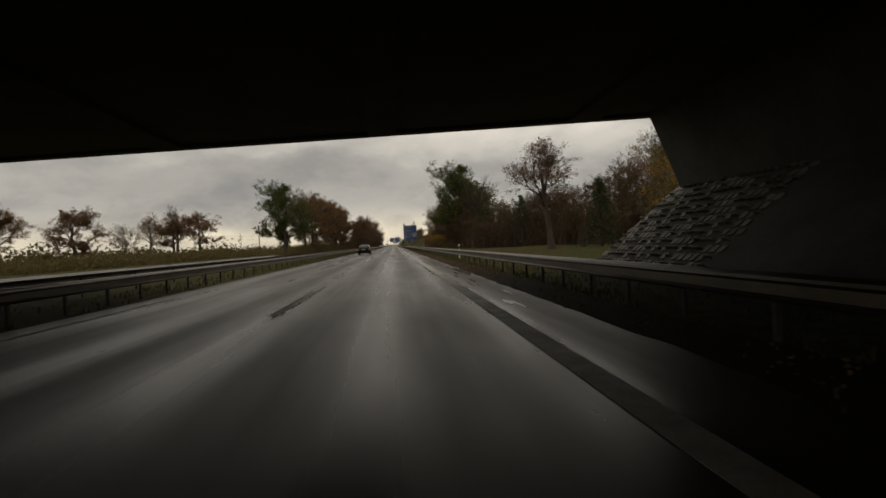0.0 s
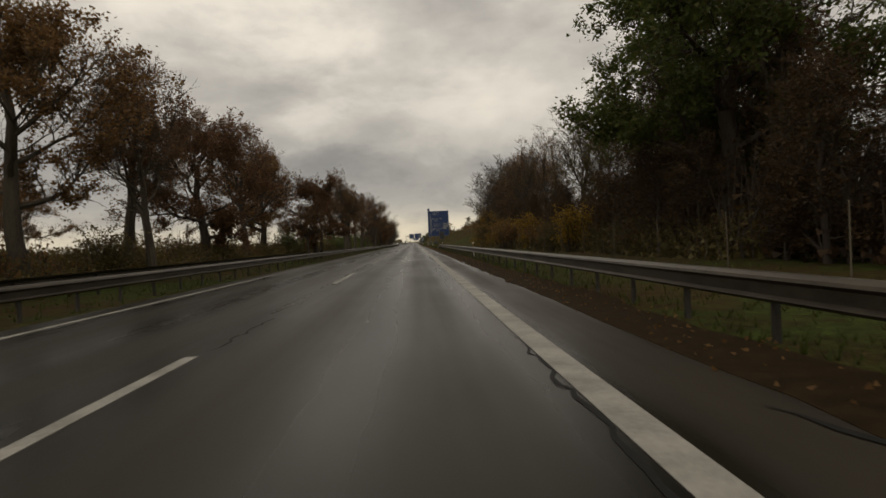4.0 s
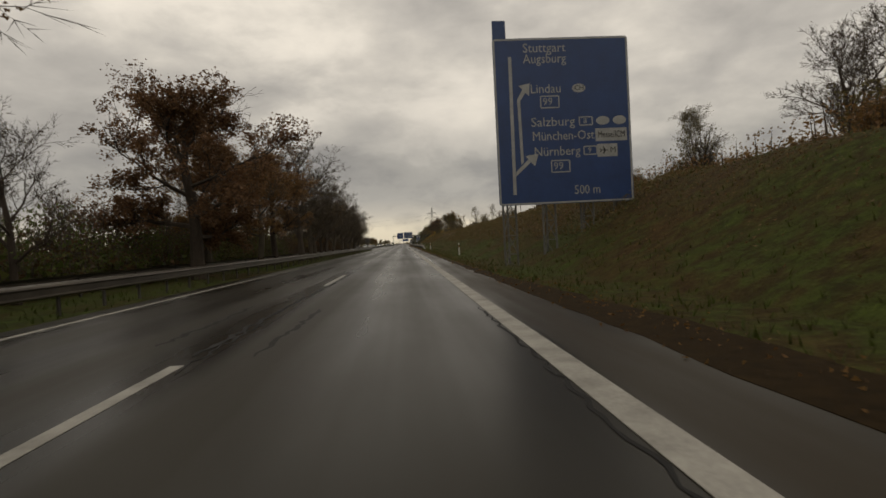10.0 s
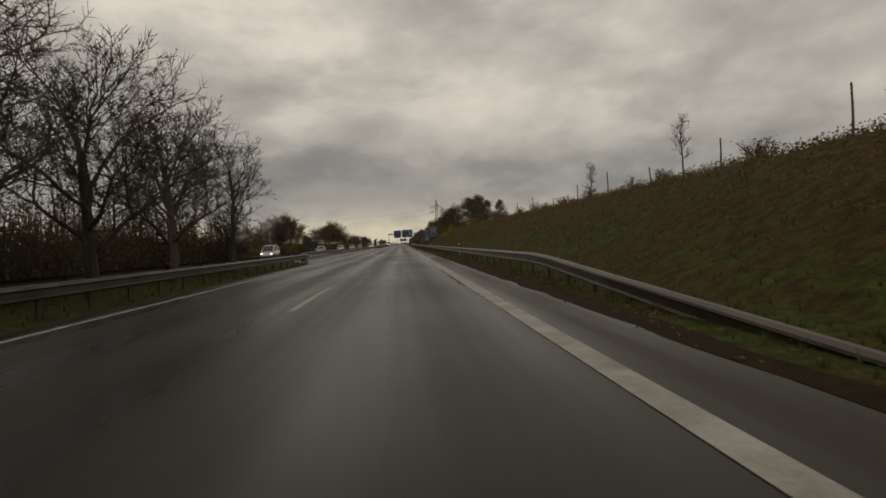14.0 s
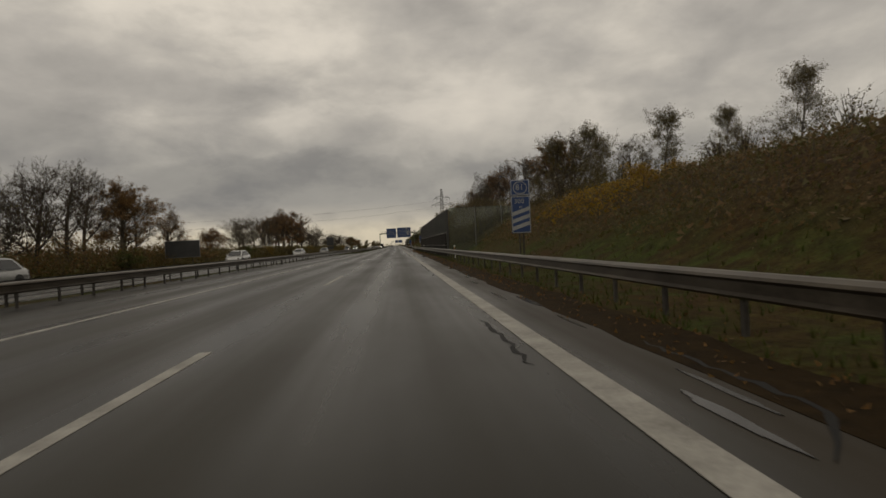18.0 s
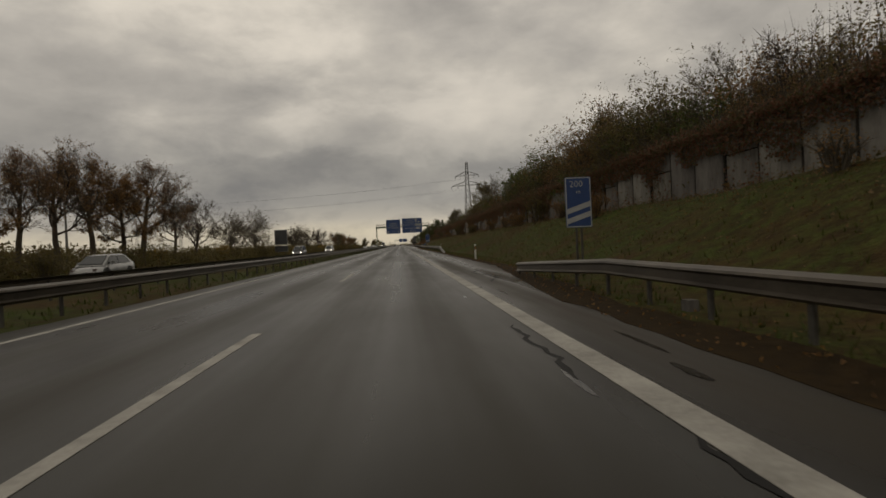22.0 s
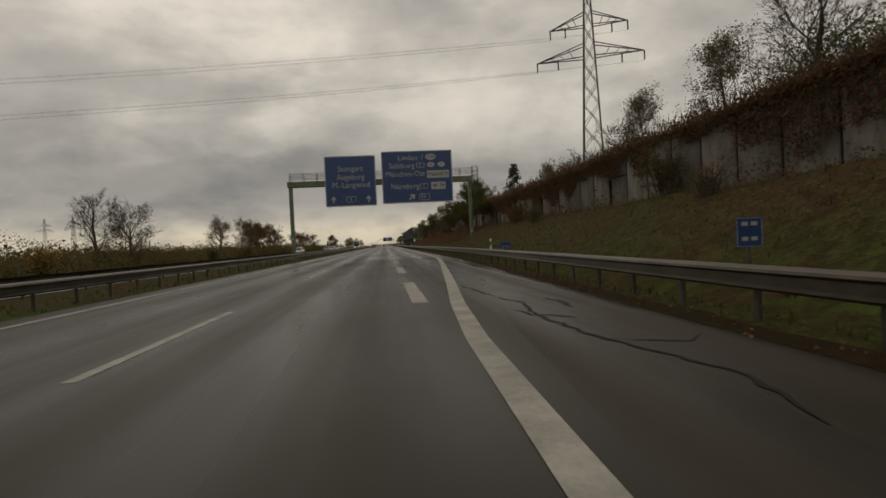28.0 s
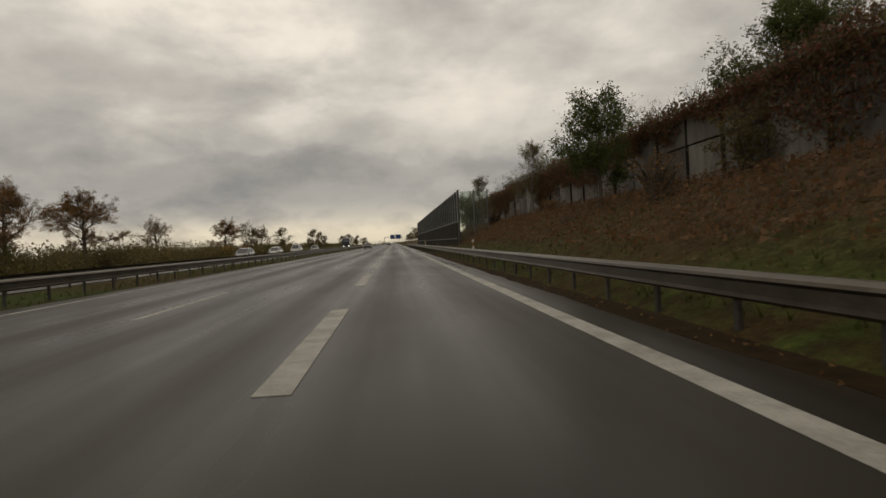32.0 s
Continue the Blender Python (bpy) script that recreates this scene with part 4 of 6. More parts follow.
def beacon(y, stripes, words, top):
    """A countdown beacon with diagonal stripes."""
    ob = thing("countdown_beacon", "blue countdown sign with %d white diagonal stripe%s on a steel post" % (stripes, "s" if stripes > 1 else ""), "road sign", (7.55, y, 0), group="countdown beacons")
    w, z0, z1 = 0.40, 1.45, 2.98
    p = part("face", plate(-w, w, z0, z1, 0, 0.03, 0.04), M_BLUE, ob)
    part("border", frame_ring(-w + 0.01, w - 0.01, z0 + 0.01, z1 - 0.01, 0.03, -0.005, 0.001, 0.04), M_WHITE, p)
    for k in range(stripes):
        z = z0 + 0.10 + 0.30 * k
        part("stripe", poly([(-w + 0.03, z), (w - 0.03, z + 0.24), (w - 0.03, z + 0.40), (-w + 0.03, z + 0.16)], -0.010, -0.001), M_WHITE, p)
    lettering(p, words, -0.27, z1 - 0.22, 0.28, M_WHITE)
    lettering(p, "m", -0.07, z1 - 0.44, 0.18, M_WHITE)
    if top:
        q = part("number_plate", plate(-w, w, z1 + 0.03, z1 + 0.68, 0, 0.03, 0.04), M_BLUE, ob)
        part("border", frame_ring(-w + 0.01, w - 0.01, z1 + 0.04, z1 + 0.67, 0.03, -0.005, 0.001, 0.04), M_WHITE, q)
        part("ring", frame_ring(-0.29, 0.29, z1 + 0.09, z1 + 0.61, 0.035, -0.010, -0.001, 0.24), M_WHITE, q)
        lettering(q, "81", -0.2, z1 + 0.36, 0.36, M_WHITE)
    for x in (-0.08, 0.08):
        part("post", Shape().rod((x, 0.07, -0.2), (x, 0.07, z1 + (0.6 if top else 0)), 0.035, 8), M_POST, ob)


beacon(466, 3, "300", True)
beacon(566, 2, "200", False)
beacon(667, 1, "100", False)


def radio_sign():
    ob = thing("information_sign", "blue roadside information sign with a white field on two posts", "road sign", (7.3, 436.4, 0))
    p = panel(ob, -0.5, 0.5, 2.05, 3.6)
    part("white_field", poly([(-0.36, 2.75), (0.36, 2.75), (0.36, 3.4), (-0.36, 3.4)], -0.010, -0.001), M_WHITE, p)
    for k in range(3):
        part("word_bar", poly([(-0.28, 2.83 + 0.19 * k), (0.26, 2.83 + 0.19 * k), (0.26, 2.93 + 0.19 * k), (-0.28, 2.93 + 0.19 * k)], -0.016, -0.010), M_BACK, p)
    lettering(p, "102,7", -0.36, 2.52, 0.27, M_WHITE)
    part("small_box", frame_ring(-0.08, 0.08, 2.18, 2.34, 0.025, -0.010, -0.001, 0.02), M_WHITE, p)
    for x in (-0.34, 0.34):
        part("post", Shape().rod((x, 0.12, -0.2), (x, 0.12, 3.5), 0.038, 8), M_POST, ob)


radio_sign()


def small_sign(x, y, z, w, h, label, bars):
    ob = thing("marker_sign", label, "road sign", (x, y, 0), group="small marker signs")
    p = part("face", plate(-w / 2, w / 2, z, z + h, 0, 0.02, 0.03), M_BLUE, ob)
    part("border", frame_ring(-w / 2 + 0.01, w / 2 - 0.01, z + 0.01, z + h - 0.01, 0.009, -0.004, 0.001, 0.03), M_WHITE, p)
    for k in range(bars):
        zz = z + h * (0.22 + 0.5 * k)
        for e in (-1, 1):
            part("word_bar", poly([(e * w * 0.18 - w * 0.12, zz), (e * w * 0.18 + w * 0.12, zz), (e * w * 0.18 + w * 0.12, zz + h * 0.13), (e * w * 0.18 - w * 0.12, zz + h * 0.13)], -0.008, -0.001), M_WHITE, p)
    part("post", Shape().rod((0, 0.04, -0.2), (0, 0.04, z + h - 0.02), 0.028, 8), M_POST, ob)


small_sign(7.6, 241, 0.72, 0.62, 0.30, "small blue marker plate on a post in the grass", 1)
small_sign(9.1, 716.3, 0.85, 0.46, 0.50, "small blue marker plate with white signs on a post", 2)
small_sign(9.5, 738.6, 0.68, 0.60, 0.34, "small blue marker plate behind the guard rail", 1)


def dark_board(x, y, z0, z1, w, label, legs, face):
    ob = thing("sign_board", label, "road sign", (x, y, 0), group="signs seen from behind")
    p = part("board", plate(-w / 2, w / 2, z0, z1, 0, 0.05, 0.06), face, ob)
    part("rim", frame_ring(-w / 2, w / 2, z0, z1, 0.06, -0.02, 0.0, 0.06), M_ALU, p)
    for k in range(3):
        z = z0 + (k + 0.6) * (z1 - z0) / 3.4
        part("stiffener", Shape().box(-w / 2 + 0.08, w / 2 - 0.08, -0.05, 0.0, z - 0.03, z + 0.03), face, p)
    for k in range(legs):
        lx = (k - (legs - 1) / 2) * w * 0.55
        part("post", Shape().rod((lx, 0.1, -0.3), (lx, 0.1, z1 - 0.1), 0.05, 8), M_POST, ob)


dark_board(7.25, 200.7, 1.5, 2.75, 0.85, "dark portrait sign board on a single post", 1, M_BACK)
dark_board(-24.0, 517.5, 0.9, 3.0, 4.2, "dark back of a large sign by the far carriageway", 2, M_BACK)
dark_board(-23.8, 680.7, 0.8, 2.1, 2.8, "dark lower back of a tall sign by the far carriageway", 2, M_BACK)
dark_board(-23.8, 680.5, 2.35, 5.6, 2.7, "dark back of a tall sign by the far carriageway", 2, M_BACK)


def delineator():
    ob = thing("delineator_post", "white plastic marker post with a black slanted band", "marker post", group="delineator posts")
    part("post", Shape().add([(-0.06, -0.04, -0.2), (0.06, -0.04, -0.2), (0.0, 0.075, -0.2), (-0.06, -0.04, 1.02), (0.06, -0.04, 1.02), (0.0, 0.075, 0.97)],
                             [(0, 2, 1), (3, 4, 5), (0, 1, 4, 3), (1, 2, 5, 4), (2, 0, 3, 5)]), M_PLASTIC, ob)
    part("band", Shape().add([(-0.062, -0.043, 0.62), (0.062, -0.043, 0.70), (0.062, -0.043, 0.92), (-0.062, -0.043, 0.84), (0.0, 0.079, 0.66), (0.0, 0.079, 0.88)],
                             [(0, 1, 2, 3), (1, 4, 5, 2), (4, 0, 3, 5)]), M_BLACK, ob, "black slanted band")
    part("reflector", Shape().box(-0.022, 0.022, -0.052, -0.044, 0.68, 0.86), M_AMBER, ob)
    return ob


first = delineator()
first.location = (7.0, 43.8, 0)
for x, y in ((7.0, 96.5), (7.0, 145), (7.0, 194), (7.0, 243), (6.95, 293), (6.9, 343.8), (6.9, 391), (6.9, 437), (6.8, 487.5), (6.62, 535.5), (7.0, 587.3), (8.4, 641.3), (8.7, 692), (8.95, 740), (9.0, 842), (9.0, 892)):
    copy_thing(first, pose(x, y, max(0.0, ground_z(x, y)) - 0.03, 0, 0, 3 * math.sin(y)))


# ---- noise barriers ----
def glass_barrier(x, y0, n, step, label):
    """A noise barrier: dark absorbing base panels below, glass panes between steel posts above."""
    ob = thing("noise_barrier", label, "noise barrier", (x, y0, 0))
    post = Shape().box(-0.10, 0.078, -0.014, 0.014, -0.3, 4.2).box(0.062, 0.078, -0.06, 0.06, -0.3, 4.2).mesh("post", M_BACK)
    flange = Shape().slab(-0.118, -0.102, -0.06, 0.06, -0.3, 4.2, 0.004).mesh("flange", M_PALE)
    low = Shape().slab(-0.20, -0.152, 0.006, step - 0.006, 0.92, 2.06, 0.015).mesh("base_panel", M_CONC_DARK)
    kerb = Shape().slab(-0.215, -0.152, 0.006, step - 0.006, -0.2, 0.905, 0.015).mesh("plinth_panel", M_CONC_DARK)
    pane = Shape().box(-0.012, 0.012, 0.07, step - 0.07, 2.13, 4.03).mesh("pane", M_PANE)
    sill = Shape().box(-0.215, 0.06, 0.035, step - 0.035, 2.065, 2.13).mesh("sill", M_PALE)
    for k in range(n + 1):
        items = [("post", post), ("flange", flange)] + ([("base_panel", low), ("plinth_panel", kerb), ("pane", pane), ("sill", sill)] if k < n else [])
        for name, me in items:
            p = part(name, me, None, ob)
            p.location = (0, k * step, 0)
            if name == "pane":
                p.visible_shadow = False
    part("ledge", Shape().box(-0.27, -0.203, 0, n * step, 0.96, 1.01), M_PALE, ob)
    part("cap_wire", Shape().rod((0, 0, 4.10), (0, n * step, 4.10), 0.02), M_ZINC, ob)
    return ob


glass_barrier(6.98, 495.0, 28, 1.97, "noise barrier of dark panels and glass panes on steel posts")
# end return running into the bank
ret = thing("glass_return", "greenish glass end panel of the noise barrier running into the bank", "noise barrier", (6.98, 494.8, 0))
for k in range(3):
    x0, x1 = 0.1 + 2.4 * k, 0.1 + 2.4 * (k + 1)
    pn = part("pane", Shape().box(x0 + 0.03, x1 - 0.03, -0.012, 0.012, max(0.4, ground_z(6.98 + x0, 495) - 0.1), 4.3), M_PANE, ret)
    pn.visible_shadow = False
    part("post", Shape().box(x1 - 0.04, x1 + 0.04, -0.05, 0.05, 0.2, 4.35), M_ZINC, ret)
far_barrier = glass_barrier(10.4, 861, 40, 2.2, "distant noise barrier of dark panels and glass panes")
far_barrier.scale.z = 1.3
far_return = thing("glass_return", "glass end panels of the distant noise barrier running into the bank", "noise barrier", (10.4, 860.8, 0))
for k in range(2):
    pn = part("pane", Shape().box(0.12 + 1.2 * k, 1.26 + 1.2 * k, -0.012, 0.012, 1.2, 5.3), M_PANE, far_return)
    pn.visible_shadow = False
    part("post", Shape().box(1.26 + 1.2 * k, 1.34 + 1.2 * k, -0.05, 0.05, 0.2, 5.4), M_ZINC, far_return)

block_ob = thing("kerb_block", "small pale concrete block at the foot of a rail post", "concrete block", (6.45, 505, 0), group="concrete blocks under the rail")
part("block", Shape().slab(-0.09, 0.09, -0.12, 0.12, -0.05, 0.14, 0.02), M_CONC, block_ob)
for k in range(1, 14):
    copy_thing(block_ob, pose(6.45, 505 + 4 * k, 0, 0, 0, 20 * math.sin(7 * k)))


def creeper_wall():
    """The concrete noise wall on the bank, half covered with creeper."""
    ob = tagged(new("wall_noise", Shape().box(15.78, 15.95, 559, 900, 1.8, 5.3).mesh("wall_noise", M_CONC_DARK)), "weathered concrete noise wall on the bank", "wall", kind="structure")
    flush = Shape().slab(-0.15, 0.0, 0.07, 2.35, 2.74, 5.35, 0.03).mesh("panel", M_CONC)
    low = Shape().slab(-0.05, 0.0, 0.07, 2.35, 2.74, 4.20, 0.02).mesh("panel", M_CONC)
    high = Shape().slab(-0.09, 0.0, 0.07, 2.35, 4.26, 5.35, 0.02).mesh("panel", M_CONC)
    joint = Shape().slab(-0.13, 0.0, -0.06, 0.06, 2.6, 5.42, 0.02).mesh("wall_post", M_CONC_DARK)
    base = Shape().slab(-0.30, 0.0, 0.012, 1.20, 2.2, 2.72, 0.03).mesh("base_block", M_CONC)
    rnd = random.Random(14)
    for k in range(140):
        plain = rnd.random() < 0.45
        for name, me, dy in ((("panel", flush, 0),) if plain else (("panel", low, 0), ("panel", high, 0))) + (("wall_post", joint, 0), ("base_block", base, 0), ("base_block", base, 1.21)):
            p = part(name, me, None, ob)
            p.location = (15.75 + (0 if name == "base_block" else rnd.uniform(-0.012, 0.012)), 560 + 2.42 * k + dy, rnd.uniform(-0.03, 0.03) if name == "base_block" else 0)


creeper_wall()


def leaf_cloud(points, size, seed):
    """Small pointed leaves scattered at points, each with its own turn."""
    rs = np.random.RandomState(seed)
    P = np.asarray(points, dtype=float)
    n = len(P)
    a = rs.normal(size=(n, 3))
    a /= np.linalg.norm(a, axis=1)[:, None]
    b = np.cross(a, rs.normal(size=(n, 3)))
    b /= np.linalg.norm(b, axis=1)[:, None]
    c = np.cross(a, b)
    s = size * rs.uniform(0.6, 1.25, (n, 1))
    V = np.stack([P - a * s * 0.55, P + b * s * 0.38 + a * s * 0.4, P - b * s * 0.38 + a * s * 0.4], 1).reshape(-1, 3)
    sh = Shape()
    sh.v = [tuple(v) for v in V.tolist()]
    sh.f = [(3 * k, 3 * k + 1, 3 * k + 2) for k in range(n)]
    return sh


def creeper():
    rs = np.random.RandomState(11)
    pts = []
    stems = Shape()
    y = 560.0
    while y < 898:
        reach = max(0.15, 0.95 + 1.7 * noise.noise(Vector((y * 0.11, 1, 0))) + 1.1 * noise.noise(Vector((y * 0.45, 8, 0))))
        mound = 0.55 + 0.5 * noise.noise(Vector((y * 0.2, 3, 4))) + 0.3 * noise.noise(Vector((y * 0.8, 5, 4)))
        n = int(130 + 200 * reach)
        zz = 5.5 - rs.uniform(0, 1, n) ** 1.4 * reach * 1.25
        zz[: n // 3] = 5.25 + rs.uniform(-0.2, 1.0, n // 3) * max(0.25, mound)
        pts += list(zip(15.56 - np.abs(rs.normal(0, 0.13, n)) + 0.6 * (zz > 5.4) * rs.uniform(-0.4, 1.0, n), y + rs.uniform(-0.5, 0.5, n), np.maximum(zz, 2.75)))
        for _ in range(4):
            q = Vector((15.5, y + rs.uniform(-0.5, 0.5), 5.6))
            stems.cone(q, q + Vector((rs.uniform(-0.15, 0.02), rs.uniform(-0.4, 0.4), -min(2.6, reach * rs.uniform(0.7, 1.9)))), 0.022)
            stems.cone(q, q + Vector((rs.uniform(-0.3, 0.3), rs.uniform(-0.4, 0.4), rs.uniform(0.2, 0.9))), 0.018)
        if rs.rand() < 0.3:
            x0, h = 15.45, rs.uniform(0.4, 1.9)
            m = int(60 * h)
            pts += list(zip(x0 - np.abs(rs.normal(0, 0.22, m)), y + rs.normal(0, 0.35, m), 2.4 + np.abs(rs.normal(0, 0.5, m)) * h))
        y += 0.4
    stuff("creeper", leaf_cloud(pts, 0.115, 4), L_IVY, "red-brown creeper hanging over the concrete noise wall", "creeper")
    stuff("creeper_stems", stems, M_BARK, "thin bare creeper stems on the noise wall", "creeper")


creeper()


# ---- trees ----
def grow(seed, height, radius, first, spread, limbs, leaves, leaf_size, rise=0.5, levels=3, hairs=4, lead=0.62, hair=0.012, gaps=0.0, tuft=0.13):
    """A branching tree: a trunk whose limbs fork again and again out to an egg-shaped crown, fine twigs, and leaves in clumps at the twigs' ends."""
    rnd = random.Random(seed)
    wood, spots = Shape(), []
    n = 7
    trunk, tr = [], []
    sway = Vector((rnd.uniform(-0.05, 0.05), rnd.uniform(-0.05, 0.05), 0))
    drift = Vector((0, 0, 0))
    for k in range(n + 1):
        f = k / n
        drift += Vector((rnd.uniform(-1, 1), rnd.uniform(-1, 1), 0)) * 0.016 * height * f
        trunk.append(sway * height * f + drift + Vector((0, 0, f * height * lead)))
        tr.append(radius * (1.35 if k == 0 else 1.06 - 0.62 * f))
    trunk[0].z = -0.3
    wood.tube(trunk, tr, 9)
    low = first * height * 0.82
    mid, half = (low + height) / 2, (height - low) / 2

    def reach(p, d):
        """How far it is from p along d to the crown's outline."""
        a = Vector((p.x / spread, p.y / spread, (p.z - mid) / half))
        b = Vector((d.x / spread, d.y / spread, d.z / half))
        A, B, C = b.dot(b), a.dot(b), a.dot(a) - 1
        return (-B + math.sqrt(max(0.0, B * B - A * C))) / A if C < 0 else 0.3

    def tilt(d, lo, hi):
        side = d.cross(Vector((rnd.uniform(-1, 1), rnd.uniform(-1, 1), rnd.uniform(-1, 1)))).normalized()
        return (d * math.cos(a := rnd.uniform(lo, hi)) + side * math.sin(a)).normalized()

    def branch(p, d, length, r, level):
        pts, q = [p.copy()], p.copy()
        steps = 4 if level > 1 else 3
        for k in range(steps):
            d = (d + Vector((rnd.uniform(-1, 1), rnd.uniform(-1, 1), rnd.uniform(-0.7, 1.0))) * 0.24).normalized()
            q = q + d * length / steps
            pts.append(q.copy())
        wood.tube(pts, [r * (1 - 0.45 * k / steps) for k in range(steps + 1)], 5 if level > 2 else 4 if level > 1 else 3)
        if level == 0:
            for k in range(hairs):
                u = rnd.uniform(0.2, 2.99)
                at = pts[int(u)].lerp(pts[int(u) + 1], u - int(u))
                e = at + tilt(d, 0.3, 1.1) * length * rnd.uniform(0.4, 0.8)
                wood.cone(at, e, hair)
                spots.append(at.lerp(e, 0.55))
                spots.append(e)
            wood.cone(q, q + d * length * 0.4, hair)
            spots.append(q + d * length * 0.35)
            return
        for k in range(2):
            e = tilt(d, 0.25, 0.65)
            branch(q, (e + Vector((0, 0, 0.10))).normalized(), length * rnd.uniform(0.62, 0.78), r * 0.52, level - 1)
        for k in range(3 if level > 1 else 2):
            u = (0.3 + 0.6 * (k + rnd.random()) / 3) * steps
            at = pts[int(u)].lerp(pts[int(u) + 1], u - int(u))
            e = tilt(d, 0.6, 1.15)
            branch(at, (e + Vector((0, 0, 0.15))).normalized(), min(length * rnd.uniform(0.5, 0.72), max(0.35, 0.5 * reach(at, e))), r * 0.38, level - 1)

    az = rnd.uniform(0, 6.28)
    whole = sum(0.7 ** k for k in range(levels + 1))
    for i in range(limbs):
        g = i / max(1, limbs - 1)
        f = first + (lead - first) * g
        k = min(n - 1, int(f / lead * n))
        base = trunk[k].lerp(trunk[k + 1], f / lead * n - k)
        az += 2.4 + rnd.uniform(-0.5, 0.5)
        el = rise + (1.35 - rise) * g ** 1.6 + rnd.uniform(-0.2, 0.2)
        d = Vector((math.cos(az) * math.cos(el), math.sin(az) * math.cos(el), math.sin(el)))
        branch(base, d, max(0.5, reach(base, d) / whole * rnd.uniform(0.92, 1.15)), tr[k] * rnd.uniform(0.42, 0.6), levels)
    if gaps:
        kept = [p for p in spots if noise.noise(p * 0.55 + Vector((seed, 0, 0))) > gaps - 0.45]
        spots = kept if len(kept) > 50 else spots
    cloud = [rnd.choice(spots) + Vector((rnd.gauss(0, 1), rnd.gauss(0, 1), rnd.gauss(0, 1))) * tuft for _ in range(leaves)]
    return wood, leaf_cloud(cloud, leaf_size, seed) if leaves else None


FAR = (-400.0, -300.0, 0.0)
KINDS = {}


def kind(key, label, leaf, bark, height, *args, **more):
    """Make one tree of a kind, to be copied; it stands far off behind the start."""
    wood, cloud = grow(len(KINDS) + 3, height, *args, **more)
    k = len(KINDS)
    ob = thing("tree", label, "tree", (FAR[0] + 14 * k, FAR[1], 0.0), group="trees along the motorway")
    part("trunk", wood, bark, ob)
    if cloud:
        part("crown", cloud, leaf, ob)
    KINDS[key] = (ob, max(v[2] for v in wood.v))


#     key      label                                                    leaf    bark  height radius first spread limbs leaves size
kind("oak1", "tall oak with withered brown leaves in a wide crown", L_BROWN, M_BARK, 12.0, 0.30, 0.27, 5.0, 9, 24000, 0.135, rise=0.35, hairs=3, gaps=0.4)
kind("oak2", "broad oak with a rounded crown of rust-brown leaves", L_RUST, M_BARK, 12.0, 0.32, 0.20, 5.2, 10, 38000, 0.145, rise=0.25, hairs=2, gaps=0.22)
kind("sparse1", "half-bare tree with a few brown leaves at its twigs", L_BROWN, M_BARK, 12.0, 0.27, 0.30, 4.8, 9, 9500, 0.115, rise=0.45, gaps=0.48)
kind("sparse2", "half-bare oak with crooked limbs and thin brown leaves", L_RUST, M_BARK, 12.0, 0.28, 0.34, 5.0, 8, 9500, 0.115, rise=0.30, gaps=0.48)
kind("bare1", "bare tree with a dense fan of fine grey twigs", L_OLIVE, M_BARK, 12.0, 0.24, 0.15, 4.3, 10, 1200, 0.09, rise=0.70, hairs=5, lead=0.5, hair=0.015)
kind("bare2", "bare tree with upright limbs and fine twigs", L_OLIVE, M_BARK, 12.0, 0.21, 0.20, 3.6, 9, 1200, 0.09, rise=0.85, hairs=4, lead=0.72, hair=0.015)
kind("fan1", "bare roadside tree with a dense rounded fan of upright twigs", L_OLIVE, M_BARK, 12.0, 0.22, 0.12, 5.2, 14, 3200, 0.12, rise=0.55, hairs=5, lead=0.42, hair=0.020)
kind("green1", "tall tree still thick with dull green leaves", L_GREEN, M_BARK, 12.0, 0.27, 0.15, 4.2, 11, 42000, 0.135, rise=0.42, hairs=2, gaps=0.15)
kind("slim1", "slim bare woodland tree with short upright branches", L_BROWN, M_BARK, 12.0, 0.14, 0.30, 2.4, 9, 1500, 0.11, rise=0.80, levels=2, lead=0.8, hairs=5)
kind("slim2", "slim woodland tree with thin brown leaves", L_OLIVE, M_BARK, 12.0, 0.13, 0.26, 2.6, 10, 5000, 0.11, rise=0.70, levels=2, lead=0.78, hairs=4)
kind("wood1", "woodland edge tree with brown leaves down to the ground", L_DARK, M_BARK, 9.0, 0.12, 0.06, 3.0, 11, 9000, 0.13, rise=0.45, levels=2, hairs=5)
kind("yellow1", "young maple with yellow autumn leaves", L_YELLOW, M_BARK, 7.0, 0.09, 0.10, 2.1, 10, 7000, 0.115, rise=0.55, levels=2, hairs=5)
kind("birch1", "slender tree with pale bark and thin yellow-green leaves", L_OLIVE, M_BIRCH, 9.0, 0.10, 0.12, 2.4, 13, 13000, 0.085, rise=0.70, levels=2, lead=0.75, hairs=5, hair=0.010)
kind("green2", "small roadside tree with a round green crown", L_GREEN, M_BARK, 6.0, 0.08, 0.22, 2.0, 11, 12000, 0.105, rise=0.45, levels=2, hairs=5)
kind("far1", "distant half-bare tree with brown leaves", L_OLIVE, M_BARK, 9.0, 0.20, 0.12, 3.6, 8, 3500, 0.26, rise=0.40, levels=2, hairs=3)


